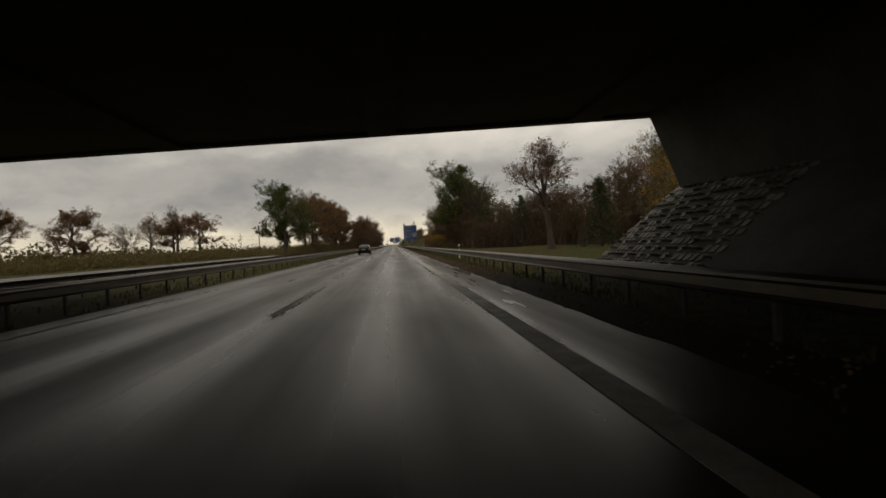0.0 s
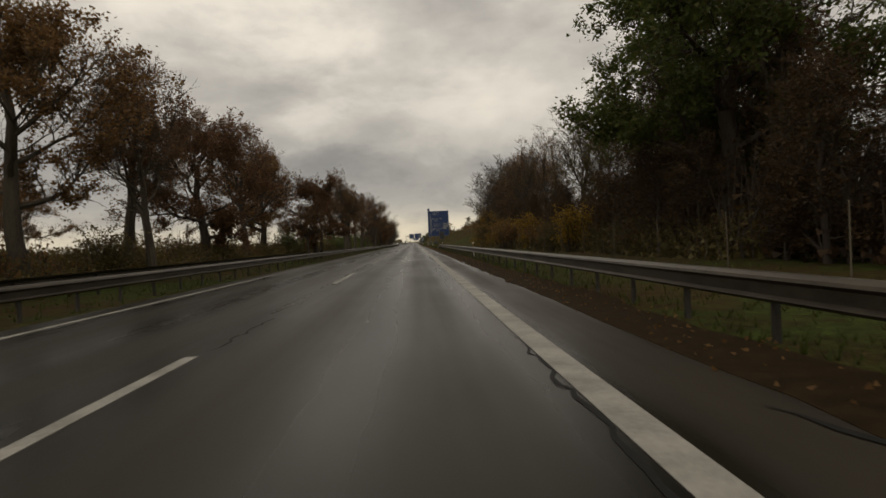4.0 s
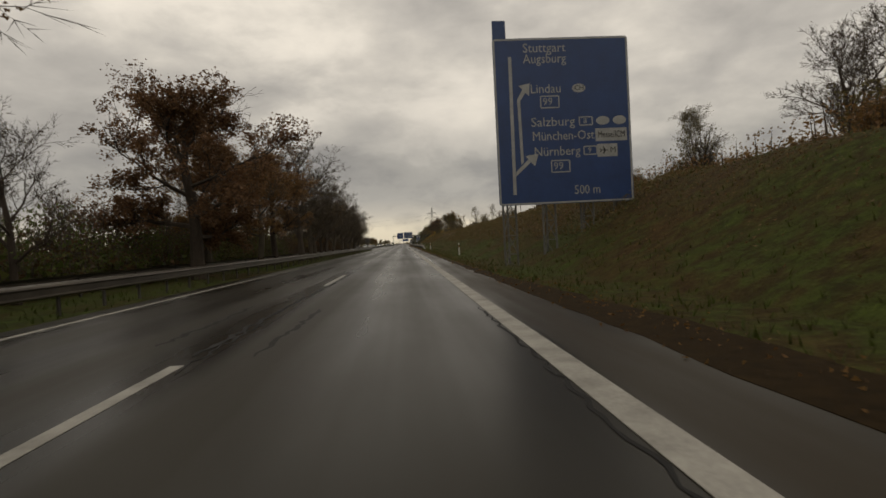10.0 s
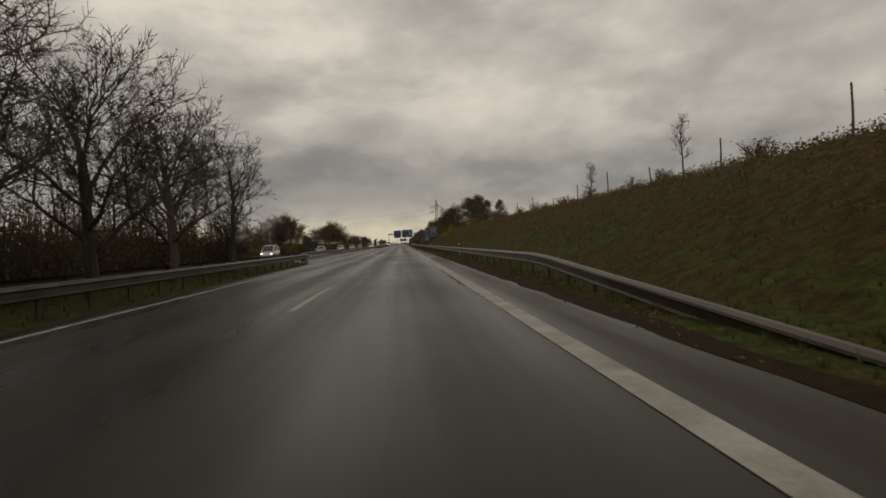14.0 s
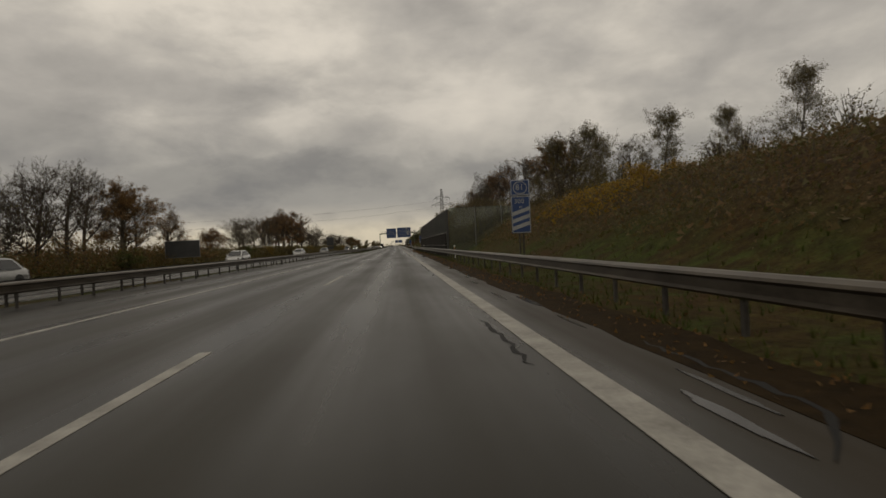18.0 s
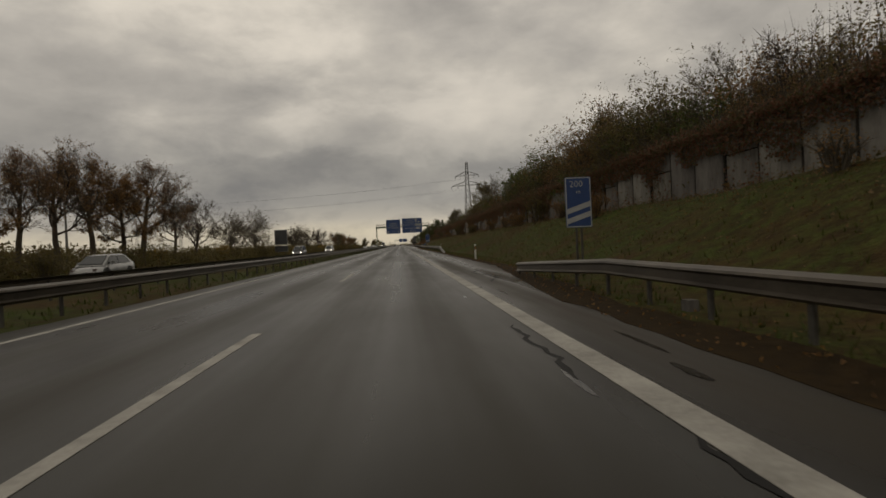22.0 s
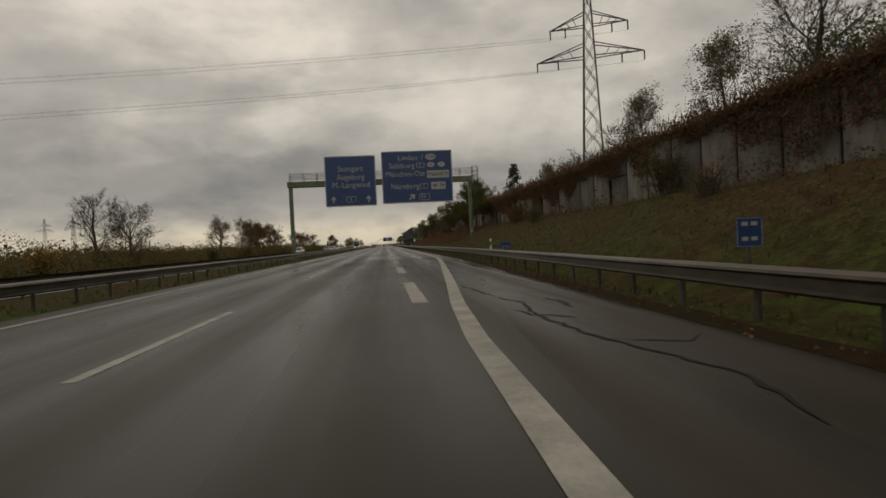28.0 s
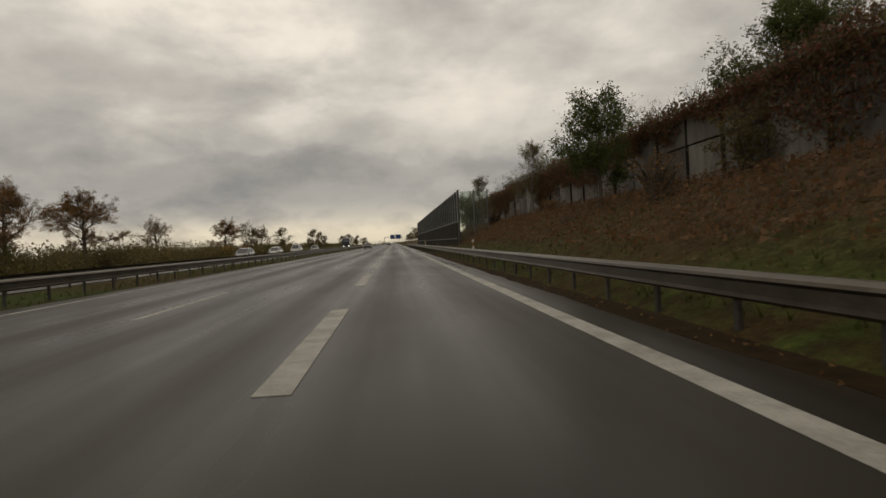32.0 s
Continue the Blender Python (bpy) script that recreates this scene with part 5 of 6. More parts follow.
def spruce_kind():
    rnd = random.Random(77)
    wood = Shape().tube([(0, 0, -0.3), (0, 0, 5), (0.05, 0, 10)], [0.16, 0.1, 0.02], 7)
    pts = []
    for k in range(22):
        z = 1.0 + 8.8 * k / 21
        L = 3.1 * (1 - (z / 10.4)) + 0.2
        for i in range(8):
            a = rnd.uniform(0, 6.28)
            e = Vector((math.cos(a) * L, math.sin(a) * L, z - 0.28 * L + rnd.uniform(-0.15, 0.15)))
            s = Vector((0, 0, z))
            wood.cone(s, e, 0.03)
            pts += [s.lerp(e, rnd.uniform(0.25, 1.0)) + Vector((rnd.gauss(0, 0.12), rnd.gauss(0, 0.12), rnd.gauss(-0.08, 0.09))) for _ in range(20)]
    ob = thing("tree", "dark spruce with drooping needle branches", "tree", (FAR[0] + 14 * len(KINDS), FAR[1], 0.0), group="trees along the motorway")
    part("trunk", wood, M_BARK, ob)
    part("crown", leaf_cloud(pts, 0.26, 7), L_NEEDLE, ob)
    KINDS["spruce"] = (ob, 10.0)


spruce_kind()


def shrub_kind(key, label, leaf, stems, height, spread, leaves, leaf_size, hairs=5):
    """A shrub of many stems from one foot."""
    rnd = random.Random(len(KINDS) * 7 + 1)
    wood, spots = Shape(), []
    for i in range(stems):
        a, out = rnd.uniform(0, 6.28), rnd.uniform(0.1, 1.0)
        h = height * rnd.uniform(0.6, 1.0) * (1.05 - 0.3 * out)
        p0 = Vector((math.cos(a) * 0.25 * spread * out, math.sin(a) * 0.25 * spread * out, -0.15))
        p1 = Vector((math.cos(a) * spread * 0.6 * out, math.sin(a) * spread * 0.6 * out, h * 0.55))
        p2 = Vector((math.cos(a) * spread * out + rnd.uniform(-0.2, 0.2), math.sin(a) * spread * out + rnd.uniform(-0.2, 0.2), h))
        wood.tube([p0, p1, p2], [0.028, 0.02, 0.006], 4)
        for k in range(hairs):
            q = rnd.uniform(0.3, 1.9)
            at = p0.lerp(p1, q) if q < 1 else p1.lerp(p2, q - 1)
            e = at + Vector((rnd.uniform(-1, 1), rnd.uniform(-1, 1), rnd.uniform(0.0, 1.2))).normalized() * height * rnd.uniform(0.12, 0.28)
            wood.cone(at, e, 0.011)
            spots += [at.lerp(e, 0.5), e]
            for _ in range(2):
                f = at.lerp(e, rnd.uniform(0.3, 0.9))
                g = f + Vector((rnd.uniform(-1, 1), rnd.uniform(-1, 1), rnd.uniform(-0.2, 1.0))).normalized() * height * 0.10
                wood.cone(f, g, 0.007)
                spots.append(g)
    pts = [rnd.choice(spots) + Vector((rnd.gauss(0, 1), rnd.gauss(0, 1), rnd.gauss(0, 1))) * leaf_size * 0.9 for _ in range(leaves)]
    pts = [p if p.z > 0.05 else Vector((p.x, p.y, 0.1)) for p in pts]
    ob = thing("shrub", label, "shrub", (FAR[0] + 14 * len(KINDS), FAR[1], 0.0), group="shrubs along the motorway")
    part("branchwork", wood, M_BARK, ob)
    if leaves:
        part("foliage", leaf_cloud(pts, leaf_size, len(KINDS)), leaf, ob)
    KINDS[key] = (ob, height)


shrub_kind("bush_brown", "tangled brown shrub with withered leaves", L_BROWN, 26, 3.0, 1.7, 2800, 0.11)
shrub_kind("bush_olive", "dense olive-brown roadside shrub", L_OLIVE, 22, 3.0, 1.8, 2800, 0.11)
shrub_kind("bush_green", "dense dark green roadside shrub", L_GREEN, 22, 3.0, 1.8, 2800, 0.11)
shrub_kind("bush_yellow", "shrub with yellow autumn leaves", L_YELLOW, 22, 3.0, 1.4, 2800, 0.11)
shrub_kind("whips", "cluster of thin bare upright shoots", L_OLIVE, 24, 3.0, 0.9, 400, 0.10, hairs=6)
shrub_kind("weeds", "low brown dry weeds", L_BROWN, 22, 1.0, 0.6, 500, 0.06)

shrub_kind("tall_olive", "tall leafy olive-brown bush behind the noise wall", L_OLIVE, 46, 7.0, 2.1, 9500, 0.115, hairs=12)
shrub_kind("tall_rust", "tall bush with thin rust-brown leaves behind the noise wall", L_BROWN, 44, 7.0, 1.9, 7500, 0.110, hairs=12)
shrub_kind("tall_green", "tall dull green bush behind the noise wall", L_GREEN, 40, 6.0, 2.1, 9500, 0.115, hairs=12)

place_rng = random.Random(21)
PLACED = set()


def stand(key, x, y, h, z=None, wide=1.0):
    """Stand a tree or shrub of a kind at x, y with the height h."""
    ob, h0 = KINDS[key]
    s = h / h0
    m = Matrix.Translation((x, y, (ground_z(x, y) if z is None else z) - 0.02)) @ pose(0, 0, 0, 0, 0, place_rng.uniform(0, 360)) @ Matrix.Diagonal((s * wide * 1.14, s * wide * 1.14, s, 1))
    if key not in PLACED:
        PLACED.add(key)
        ob.matrix_basis = m
        return ob
    return copy_thing(ob, m @ Matrix.Diagonal((*ob.scale, 1)).inverted())


def rows(table):
    for row in table:
        stand(*row)


# trees in the median, from the start onwards
rows([("green1", -13.5, 88, 11.4), ("sparse1", -12, 97, 11.2), ("oak1", -12, 106, 11.5), ("sparse1", -12, 113, 11.8), ("oak1", -11.5, 122, 11.8), ("sparse2", -12, 131, 11.6), ("oak2", -11, 140, 11.4),
      ("sparse1", -11, 149, 11.8), ("oak1", -12, 158, 11.6), ("sparse2", -9, 127, 8.6), ("sparse1", -13.5, 164, 10.4)])
rows([("sparse1", -7.3, 156.5, 5.6), ("oak2", -7.2, 159.5, 9.0, None, 0.95), ("sparse2", -7.0, 162, 7.2), ("sparse1", -7.1, 185, 10.8, None, 1.05), ("sparse2", -7.3, 187.5, 11.0), ("sparse1", -7.0, 190, 10.4, None, 0.9), ("sparse2", -7.1, 198.3, 9.3, None, 0.9), ("sparse2", -7.1, 210.2, 10.8, None, 0.95),
      ("bare1", -7.1, 227, 7.8), ("sparse1", -7.1, 246.3, 14.0), ("sparse2", -7.3, 254.5, 10.4), ("oak2", -7.1, 273, 10.2, None, 1.1), ("oak1", -8.6, 279, 8.6), ("oak1", -7.6, 287, 8.4), ("bare2", -8.5, 262, 6.0), ("oak1", -7.8, 293, 9.6)])
rows([("bare2", -7.1, 301, 11.8, None, 1.25), ("bare1", -7.2, 307, 9.8), ("bare1", -7.1, 310, 10.2), ("bare1", -7.6, 318, 9.0), ("sparse1", -7.8, 324, 8.6), ("bare1", -7.6, 330, 9.6), ("bare1", -7.1, 338, 10.0, None, 1.05), ("bare2", -7.3, 340.5, 9.6), ("bare1", -7.1, 350, 8.8), ("bare1", -7.1, 360, 8.6), ("bare2", -7.6, 368, 8.6), ("bare2", -7.4, 376, 8.3), ("bare1", -8.3, 355, 9.8), ("bare1", -8.6, 371, 9.2), ("fan1", -8.4, 380, 4.6)])
rows([("bare1", -12, 240, 6.4), ("bare2", -12.5, 252, 6.2), ("bare1", -11.5, 288, 7.0), ("bare2", -12, 308, 7.4), ("bare1", -11.5, 320, 7.4), ("bare2", -12, 334, 7.2), ("bare1", -12, 349, 7.4), ("oak2", -11.5, 326, 6.0)])
# trees past the opposite carriageway
rows([("oak2", -79, 160, 15.5, None, 1.15), ("sparse1", -75, 197, 15.5, None, 1.15), ("sparse1", -67, 197, 17.5, None, 1.1), ("oak1", -60, 198, 15.5, None, 1.15), ("bare1", -83, 196, 12.5), ("oak1", -98, 160, 16.5, None, 1.1), ("oak1", -71, 205, 14.0, None, 1.2), ("bare2", -33, 240, 9.0), ("bare1", -31, 256, 8.0), ("bare2", -34, 275, 9.0),
      ("bare1", -30, 292, 8.5), ("bare2", -33, 310, 9.0), ("sparse1", -31, 330, 8.6), ("bare1", -32, 349, 8.0), ("bare2", -34, 366, 9.0), ("bare1", -31, 388, 8.0)])
rows([("bare2", -29, 470, 6.2), ("fan1", -30, 481, 7.0), ("fan1", -29, 490, 10.0), ("bare1", -29, 496, 10.4), ("bare2", -29, 501, 11.2), ("bare2", -30, 506, 11.0), ("oak1", -29, 513, 10.6), ("bare1", -31, 518, 9.6), ("sparse1", -29, 527, 8.2), ("sparse1", -29, 543, 5.6), ("oak1", -31, 553, 6.2),
      ("bare1", -29, 563, 8.6), ("bare1", -30, 570, 9.0), ("bare2", -29, 577, 9.4), ("bare1", -28, 584, 9.8), ("oak1", -29, 592, 10.0, None, 0.9), ("sparse2", -29, 599, 10.6), ("sparse1", -29, 605, 12.6), ("sparse1", -29, 611, 13.3), ("oak1", -28.5, 616.5, 11.0), ("sparse2", -29, 622.5, 13.0, None, 1.1), ("sparse1", -29, 633, 10.6), ("bare1", -29, 641, 11.0)])
rows([("fan1", -29, 661, 9.8), ("fan1", -29, 679, 11.4), ("fan1", -29, 729, 9.6, None, 0.95), ("fan1", -30, 735, 9.0), ("fan1", -29, 751, 9.4, None, 0.8), ("bare2", -29, 777, 9.1, None, 1.1), ("bare1", -29, 785.5, 8.9), ("sparse1", -29, 827, 8.8), ("slim2", -28.5, 843, 9.0), ("birch1", -29, 847.5, 8.4), ("slim2", -28.5, 851.5, 9.0), ("oak1", -29, 860, 8.5),
      ("oak1", -30, 866, 8.8), ("oak1", -29, 878, 9.0, None, 1.1), ("sparse1", -32, 905, 7.4), ("oak1", -31, 940, 8.2), ("bare2", -30, 955, 8.4), ("sparse1", -32, 980, 8.2)])
# wood along the right side
rows([("sparse2", 18.3, 60, 11.6, None, 1.15), ("green1", 16.6, 126, 18.4, None, 1.05), ("bare2", 19, 115, 14.0), ("green1", 20, 136, 15.5), ("spruce", 24, 100, 8.8), ("spruce", 25, 64, 7.6), ("yellow1", 19, 34, 7.0), ("birch1", 22, 40, 9.5), ("sparse2", 24, 46, 10.0),
      ("bare2", 17, 199, 14.8), ("bare1", 18, 217, 13.0), ("yellow1", 15.5, 202, 6.4), ("yellow1", 16.5, 207, 5.6), ("sparse1", 18, 176, 14.0), ("sparse2", 17, 187, 13.0), ("bare1", 20, 194, 12.0)])
for k in range(46):
    t = place_rng.random()
    y = 24 + 70 * t
    x = place_rng.uniform(29, 46)
    stand(place_rng.choice(("slim1", "slim2", "slim1", "wood1")), x, y, place_rng.uniform(9, 12.5))
for k in range(48):
    y = 96 + 108 * (k + place_rng.random()) / 48
    x = 15.5 + abs(place_rng.gauss(0, 6))
    stand(place_rng.choice(("slim1", "slim1", "slim2", "wood1", "slim2", "bare2") if y < 150 else ("slim1", "slim1", "bare2", "slim1", "slim2")), x, y, place_rng.uniform(9.5, 13.5) if y > 124 else place_rng.uniform(5.5, 7.6))
for k in range(26):
    y = 58 + 142 * (k + place_rng.random()) / 26
    stand("wood1", (27.5 if y < 94 else 14.6) + place_rng.uniform(0, 2.5), y, place_rng.uniform(3.5, 7.0), wide=1.2)
for k in range(13):
    stand(("bush_yellow", "bush_olive", "bush_brown")[k % 3], 12.6 + place_rng.uniform(0, 2), 140 + 5.0 * k, place_rng.uniform(2.2, 4.0))
for k in range(22):
    stand(place_rng.choice(("slim1", "slim2", "slim1", "wood1")), place_rng.uniform(24, 36), 94 + 30 * (k + place_rng.random()) / 22, place_rng.uniform(8.8, 10.6))
# on and behind the grassy bank
rows([("bare1", 24, 252, 12.0), ("sparse1", 24, 233, 13.0), ("sparse2", 21, 226, 9.5), ("bare1", 27, 275, 9.0), ("birch1", 19.2, 277, 4.6), ("sparse1", 27, 261, 14.0), ("bare2", 24, 268, 7.5), ("bare1", 25, 246, 8.0), ("bare2", 26, 239, 9.0), ("bare1", 20, 243, 5.0),
      ("slim2", 15.3, 348.6, 3.6), ("slim1", 15.3, 368.4, 3.1), ("slim1", 16, 384, 3.0), ("slim2", 15.4, 329, 2.6), ("bare1", 24, 511, 10.8), ("birch1", 24, 472, 6.2), ("birch1", 23, 486, 7.2), ("birch1", 25, 481, 6.0), ("birch1", 24, 505, 10.0)])
rows([("birch1", 23, 498, 7.4), ("bare2", 24, 494, 6.4), ("bare1", 20, 520, 9.0), ("sparse1", 19, 531, 10.0), ("bare1", 18, 541, 9.5), ("sparse2", 20, 551, 10.0), ("oak1", 26, 526, 12.0), ("bare2", 17, 536, 7.0), ("birch1", 21, 512, 10.0), ("sparse1", 18, 557, 9.0)])
for k in range(34):
    y = 212 + 76 * (k + place_rng.random()) / 34
    stand(place_rng.choice(("bush_brown", "bush_olive", "whips", "bush_brown")), 17.5 + place_rng.uniform(0, 6), y, place_rng.uniform(1.6, 3.2))
for k in range(20):
    stand(place_rng.choice(("whips", "weeds", "bush_olive")), 15.8 + place_rng.uniform(0, 2), 290 + 7.4 * k + place_rng.uniform(-3, 3), place_rng.uniform(0.8, 1.8))
for k in range(30):
    y = 440 + 118 * (k + place_rng.random()) / 30
    stand("whips" if y < 474 else place_rng.choice(("bush_olive", "bush_brown", "whips", "bush_yellow", "bush_brown")), (16.5 if y < 505 else 13.5) + place_rng.uniform(0, 6), y, place_rng.uniform(1.8, 4.0))
# behind and before the creeper wall
rows([("bare2", 19, 577, 8.0), ("bare1", 19, 571, 7.0), ("birch1", 19, 594, 8.6), ("birch1", 18.5, 663, 10.2), ("birch1", 19, 656, 9.0), ("bare2", 19, 647, 9.6), ("birch1", 19, 638, 7.6), ("green1", 19.5, 629, 8.4), ("bare1", 19, 623, 7.4), ("spruce", 18.5, 603, 6.4), ("spruce", 18.5, 609, 6.0),
      ("birch1", 19, 722, 8.4), ("bare2", 19, 727, 8.4), ("birch1", 19.5, 733, 8.0), ("birch1", 19, 741, 7.2), ("bare1", 19, 716, 8.0), ("bare2", 19, 746, 6.6), ("spruce", 18.5, 776, 7.2), ("green1", 19, 808, 9.0), ("birch1", 19, 764, 5.9), ("bare2", 19, 754, 5.7)])
rows([("green2", 13.9, 776.5, 6.2), ("green2", 13.6, 797.5, 5.4), ("birch1", 13.6, 817.5, 5.6), ("green2", 13.4, 834, 5.2), ("spruce", 18.6, 815, 6.8), ("spruce", 18.4, 821, 6.2), ("green1", 18.6, 829, 6.6), ("birch1", 14.5, 852, 5.6), ("birch1", 14.0, 870, 5.4), ("bare2", 18.6, 848, 6.4), ("green2", 14.0, 886, 5.0), ("birch1", 15.0, 905, 6.0), ("green1", 19, 668, 7.0)])
GROWTH = [(560, 5.5), (575, 6.8), (590, 8.2), (604, 8.2), (616, 7.2), (630, 5.8), (645, 5.6), (660, 7.4), (675, 5.6), (700, 4.4), (725, 5.4), (750, 4.4), (770, 4.6), (800, 5.6), (830, 5.2), (900, 5.0)]
y = 563.0
while y < 900:
    stand(place_rng.choice(("tall_olive", "tall_rust", "tall_olive", "tall_green", "tall_rust")), 17.6 + place_rng.uniform(0, 1.4), y, lerp_at(y, GROWTH) * place_rng.uniform(0.78, 1.12))
    y += place_rng.uniform(2.0, 3.6) if y < 700 else place_rng.uniform(3.0, 5.0)
for k in range(24):
    stand(place_rng.choice(("bush_olive", "bush_brown", "whips")), 17.0 + place_rng.uniform(0, 1.2), 690 + 205 * (k + place_rng.random()) / 24, place_rng.uniform(3.0, 4.4))
for k in range(16):
    stand(place_rng.choice(("bush_brown", "weeds", "bush_olive", "weeds")), 14.0 + place_rng.uniform(-1.0, 1.0), 562 + 20 * k + place_rng.uniform(-8, 8), place_rng.uniform(0.9, 1.7))
rows([("bush_olive", 14.9, 602.5, 3.0), ("bush_brown", 14.8, 594, 1.7), ("bush_brown", 14.6, 612, 1.9), ("bush_green", 14.9, 590, 3.2), ("bush_brown", 14.4, 628, 1.6), ("bush_brown", 14.9, 652, 2.0), ("bush_olive", 14.8, 676, 2.2), ("bush_brown", 14.6, 705, 1.8), ("bush_olive", 14.8, 731, 2.2), ("bush_brown", 14.6, 758, 1.9), ("bush_olive", 14.9, 826, 2.0)])
# hedges in the median and past the opposite carriageway
for k in range(36):
    y = 84 + 292 * (k + place_rng.random()) / 36
    stand(place_rng.choice(("bush_olive", "bush_brown", "bush_green", "bush_olive")), place_rng.uniform(-13.5, -9.6), y, place_rng.uniform(1.8, 3.6), wide=1.15)
for k in range(48):
    y = 380 + 600 * (k + place_rng.random()) / 48
    stand(place_rng.choice(("bush_olive", "bush_brown", "bush_green", "bush_yellow", "bush_olive")), place_rng.uniform(-30, -24.5), y, place_rng.uniform(1.4, 2.9), wide=1.3)
# rows further down the road
for k in range(16):
    y = 980 + 36 * k
    stand("far1", -30 + place_rng.uniform(-5, 5), y, place_rng.uniform(6, 9))
    stand("far1", 21 + place_rng.uniform(-2, 6), y, place_rng.uniform(6, 9))


def thicket(name, x0, x1, y0, y1, height, count, leaf, size, label, seed, stems=0):
    """A dense tangle of undergrowth with an uneven top, as scattered foliage and stems."""
    rs = np.random.RandomState(seed)
    pts, wood, tops = [], Shape(), {}
    if size < 0.5:
        count, size = int(count * 1.6), size * 0.74
    for i in range(count):
        x, y = rs.uniform(x0, x1), rs.uniform(y0, y1)
        cell = (int(x * 2), int(y * 2))
        if cell not in tops:
            tops[cell] = height * (0.72 + 0.45 * noise.noise(Vector((x * 0.12, y * 0.07, seed))) + 0.35 * noise.noise(Vector((x * 0.4, y * 0.33, seed + 3))))
        h = tops[cell]
        edge = min(1.0, 0.45 + 0.28 * min(abs(x - x0), abs(x - x1)))
        f = 1 - rs.rand() ** 1.3
        pts.append((x + 0.3 * rs.normal(), y, bank_height(x, y) + h * edge * f))
        if i < stems:
            p = Vector((x, y, bank_height(x, y) - 0.1))
            wood.cone(p, p + Vector((rs.normal() * 0.1 * h, rs.normal() * 0.1 * h, h * edge * rs.uniform(0.8, 1.3))), 0.045)
    leaves = leaf_cloud(pts, size, seed)
    # shaded inner growth: larger leaves, kept below the outline
    core = []
    for x, y, z in pts[::5]:
        g = bank_height(x, y)
        core.append((x + 0.25 * rs.normal(), y + 0.25 * rs.normal(), g + (z - g) * rs.uniform(0.1, 0.75)))
    inner = leaf_cloud(core, size * 2.3, seed + 1)
    leaves.add(inner.v, inner.f)
    stuff(name, leaves, leaf, label, "undergrowth")
    if stems:
        stuff(name + "_stems", wood, M_BARK, "bare thin stems in the undergrowth", "undergrowth")


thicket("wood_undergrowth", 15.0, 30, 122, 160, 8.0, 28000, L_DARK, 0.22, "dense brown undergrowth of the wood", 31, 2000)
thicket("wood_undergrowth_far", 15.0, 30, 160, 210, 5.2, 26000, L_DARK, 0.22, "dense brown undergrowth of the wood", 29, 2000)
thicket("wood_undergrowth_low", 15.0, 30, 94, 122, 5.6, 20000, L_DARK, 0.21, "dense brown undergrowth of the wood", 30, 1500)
# deep_wood and deep_far_wood: metre-wide dark leaves, the inner shade put into their colour
thicket("deep_wood", 30.0, 70, 60, 215, 10.0, 9000, L_DARK, 1.0, "oversized dark leaves standing in for the shaded depth of the wood", 41, 1500)
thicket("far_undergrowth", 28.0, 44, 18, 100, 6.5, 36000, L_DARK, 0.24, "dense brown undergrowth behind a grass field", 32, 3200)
thicket("deep_far_wood", 44.0, 80, 10, 100, 8.5, 6000, L_DARK, 1.0, "oversized dark leaves standing in for the shaded wood behind a field", 42, 1000)
thicket("wood_edge", 13.2, 16.5, 120, 205, 3.2, 14000, L_OLIVE, 0.18, "olive-brown shrubs at the edge of the wood", 33, 500)
thicket("wood_edge_yellow", 13.0, 16.5, 186, 208, 3.4, 4500, L_YELLOW, 0.16, "yellow autumn shrubs at the edge of the wood", 43, 60)
thicket("median_undergrowth", -14.4, -9.0, 84, 199, 1.9, 26000, L_OLIVE, 0.18, "low olive-brown growth in the median", 34, 300)
thicket("median_hedge", -13.8, -8.8, 199, 304, 4.6, 46000, L_GREEN, 0.17, "tall dull green hedge in the median", 58, 500)
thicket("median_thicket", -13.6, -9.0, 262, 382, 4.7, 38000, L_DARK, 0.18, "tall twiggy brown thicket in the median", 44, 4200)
thicket("median_thicket_near", -14.4, -10.2, 96, 172, 2.6, 9000, L_BROWN, 0.20, "tall twiggy brown thicket in the median", 45, 2200)
thicket("median_thicket_end", -11.4, -9.2, 352, 387, 4.6, 9000, L_OLIVE, 0.16, "twiggy brown thicket at the end of the median", 49, 1500)
thicket("opposite_growth", -34.0, -26.5, 455, 540, 4.4, 20000, L_BROWN, 0.22, "tall brown thicket past the opposite carriageway", 53, 700)
thicket("opposite_growth_far", -34.0, -26.5, 562, 600, 2.4, 5000, L_OLIVE, 0.22, "tall olive thicket past the opposite carriageway", 54, 300)
thicket("wall_growth_mid", 16.3, 20.5, 628, 684, 7.6, 28000, L_OLIVE, 0.16, "high tangled growth behind the noise wall", 55, 900)
thicket("opposite_hedge", -32.0, -24.6, 384, 1000, 3.1, 86000, L_OLIVE, 0.22, "low tangled hedge past the opposite carriageway", 35, 400)
thicket("field_hedge", -44.0, -34.0, 60, 380, 2.3, 52000, L_OLIVE, 0.30, "brown hedge past the opposite carriageway", 36, 120)
thicket("wall_undergrowth", 16.2, 19.5, 560, 900, 3.4, 26000, L_BROWN, 0.17, "tangled brown growth above the noise wall", 37, 1800)
thicket("wall_growth", 16.3, 20.5, 560, 628, 8.8, 40000, L_OLIVE, 0.16, "high tangled growth behind the noise wall", 46, 1500)
thicket("wall_growth_far", 16.3, 20.5, 762, 850, 4.6, 20000, L_OLIVE, 0.17, "high tangled growth behind the noise wall", 47, 900)
thicket("bank_scrub", 10.0, 17.0, 398, 496, 0.40, 26000, L_DRY, 0.12, "dry brown scrub over the bank", 50, 900)
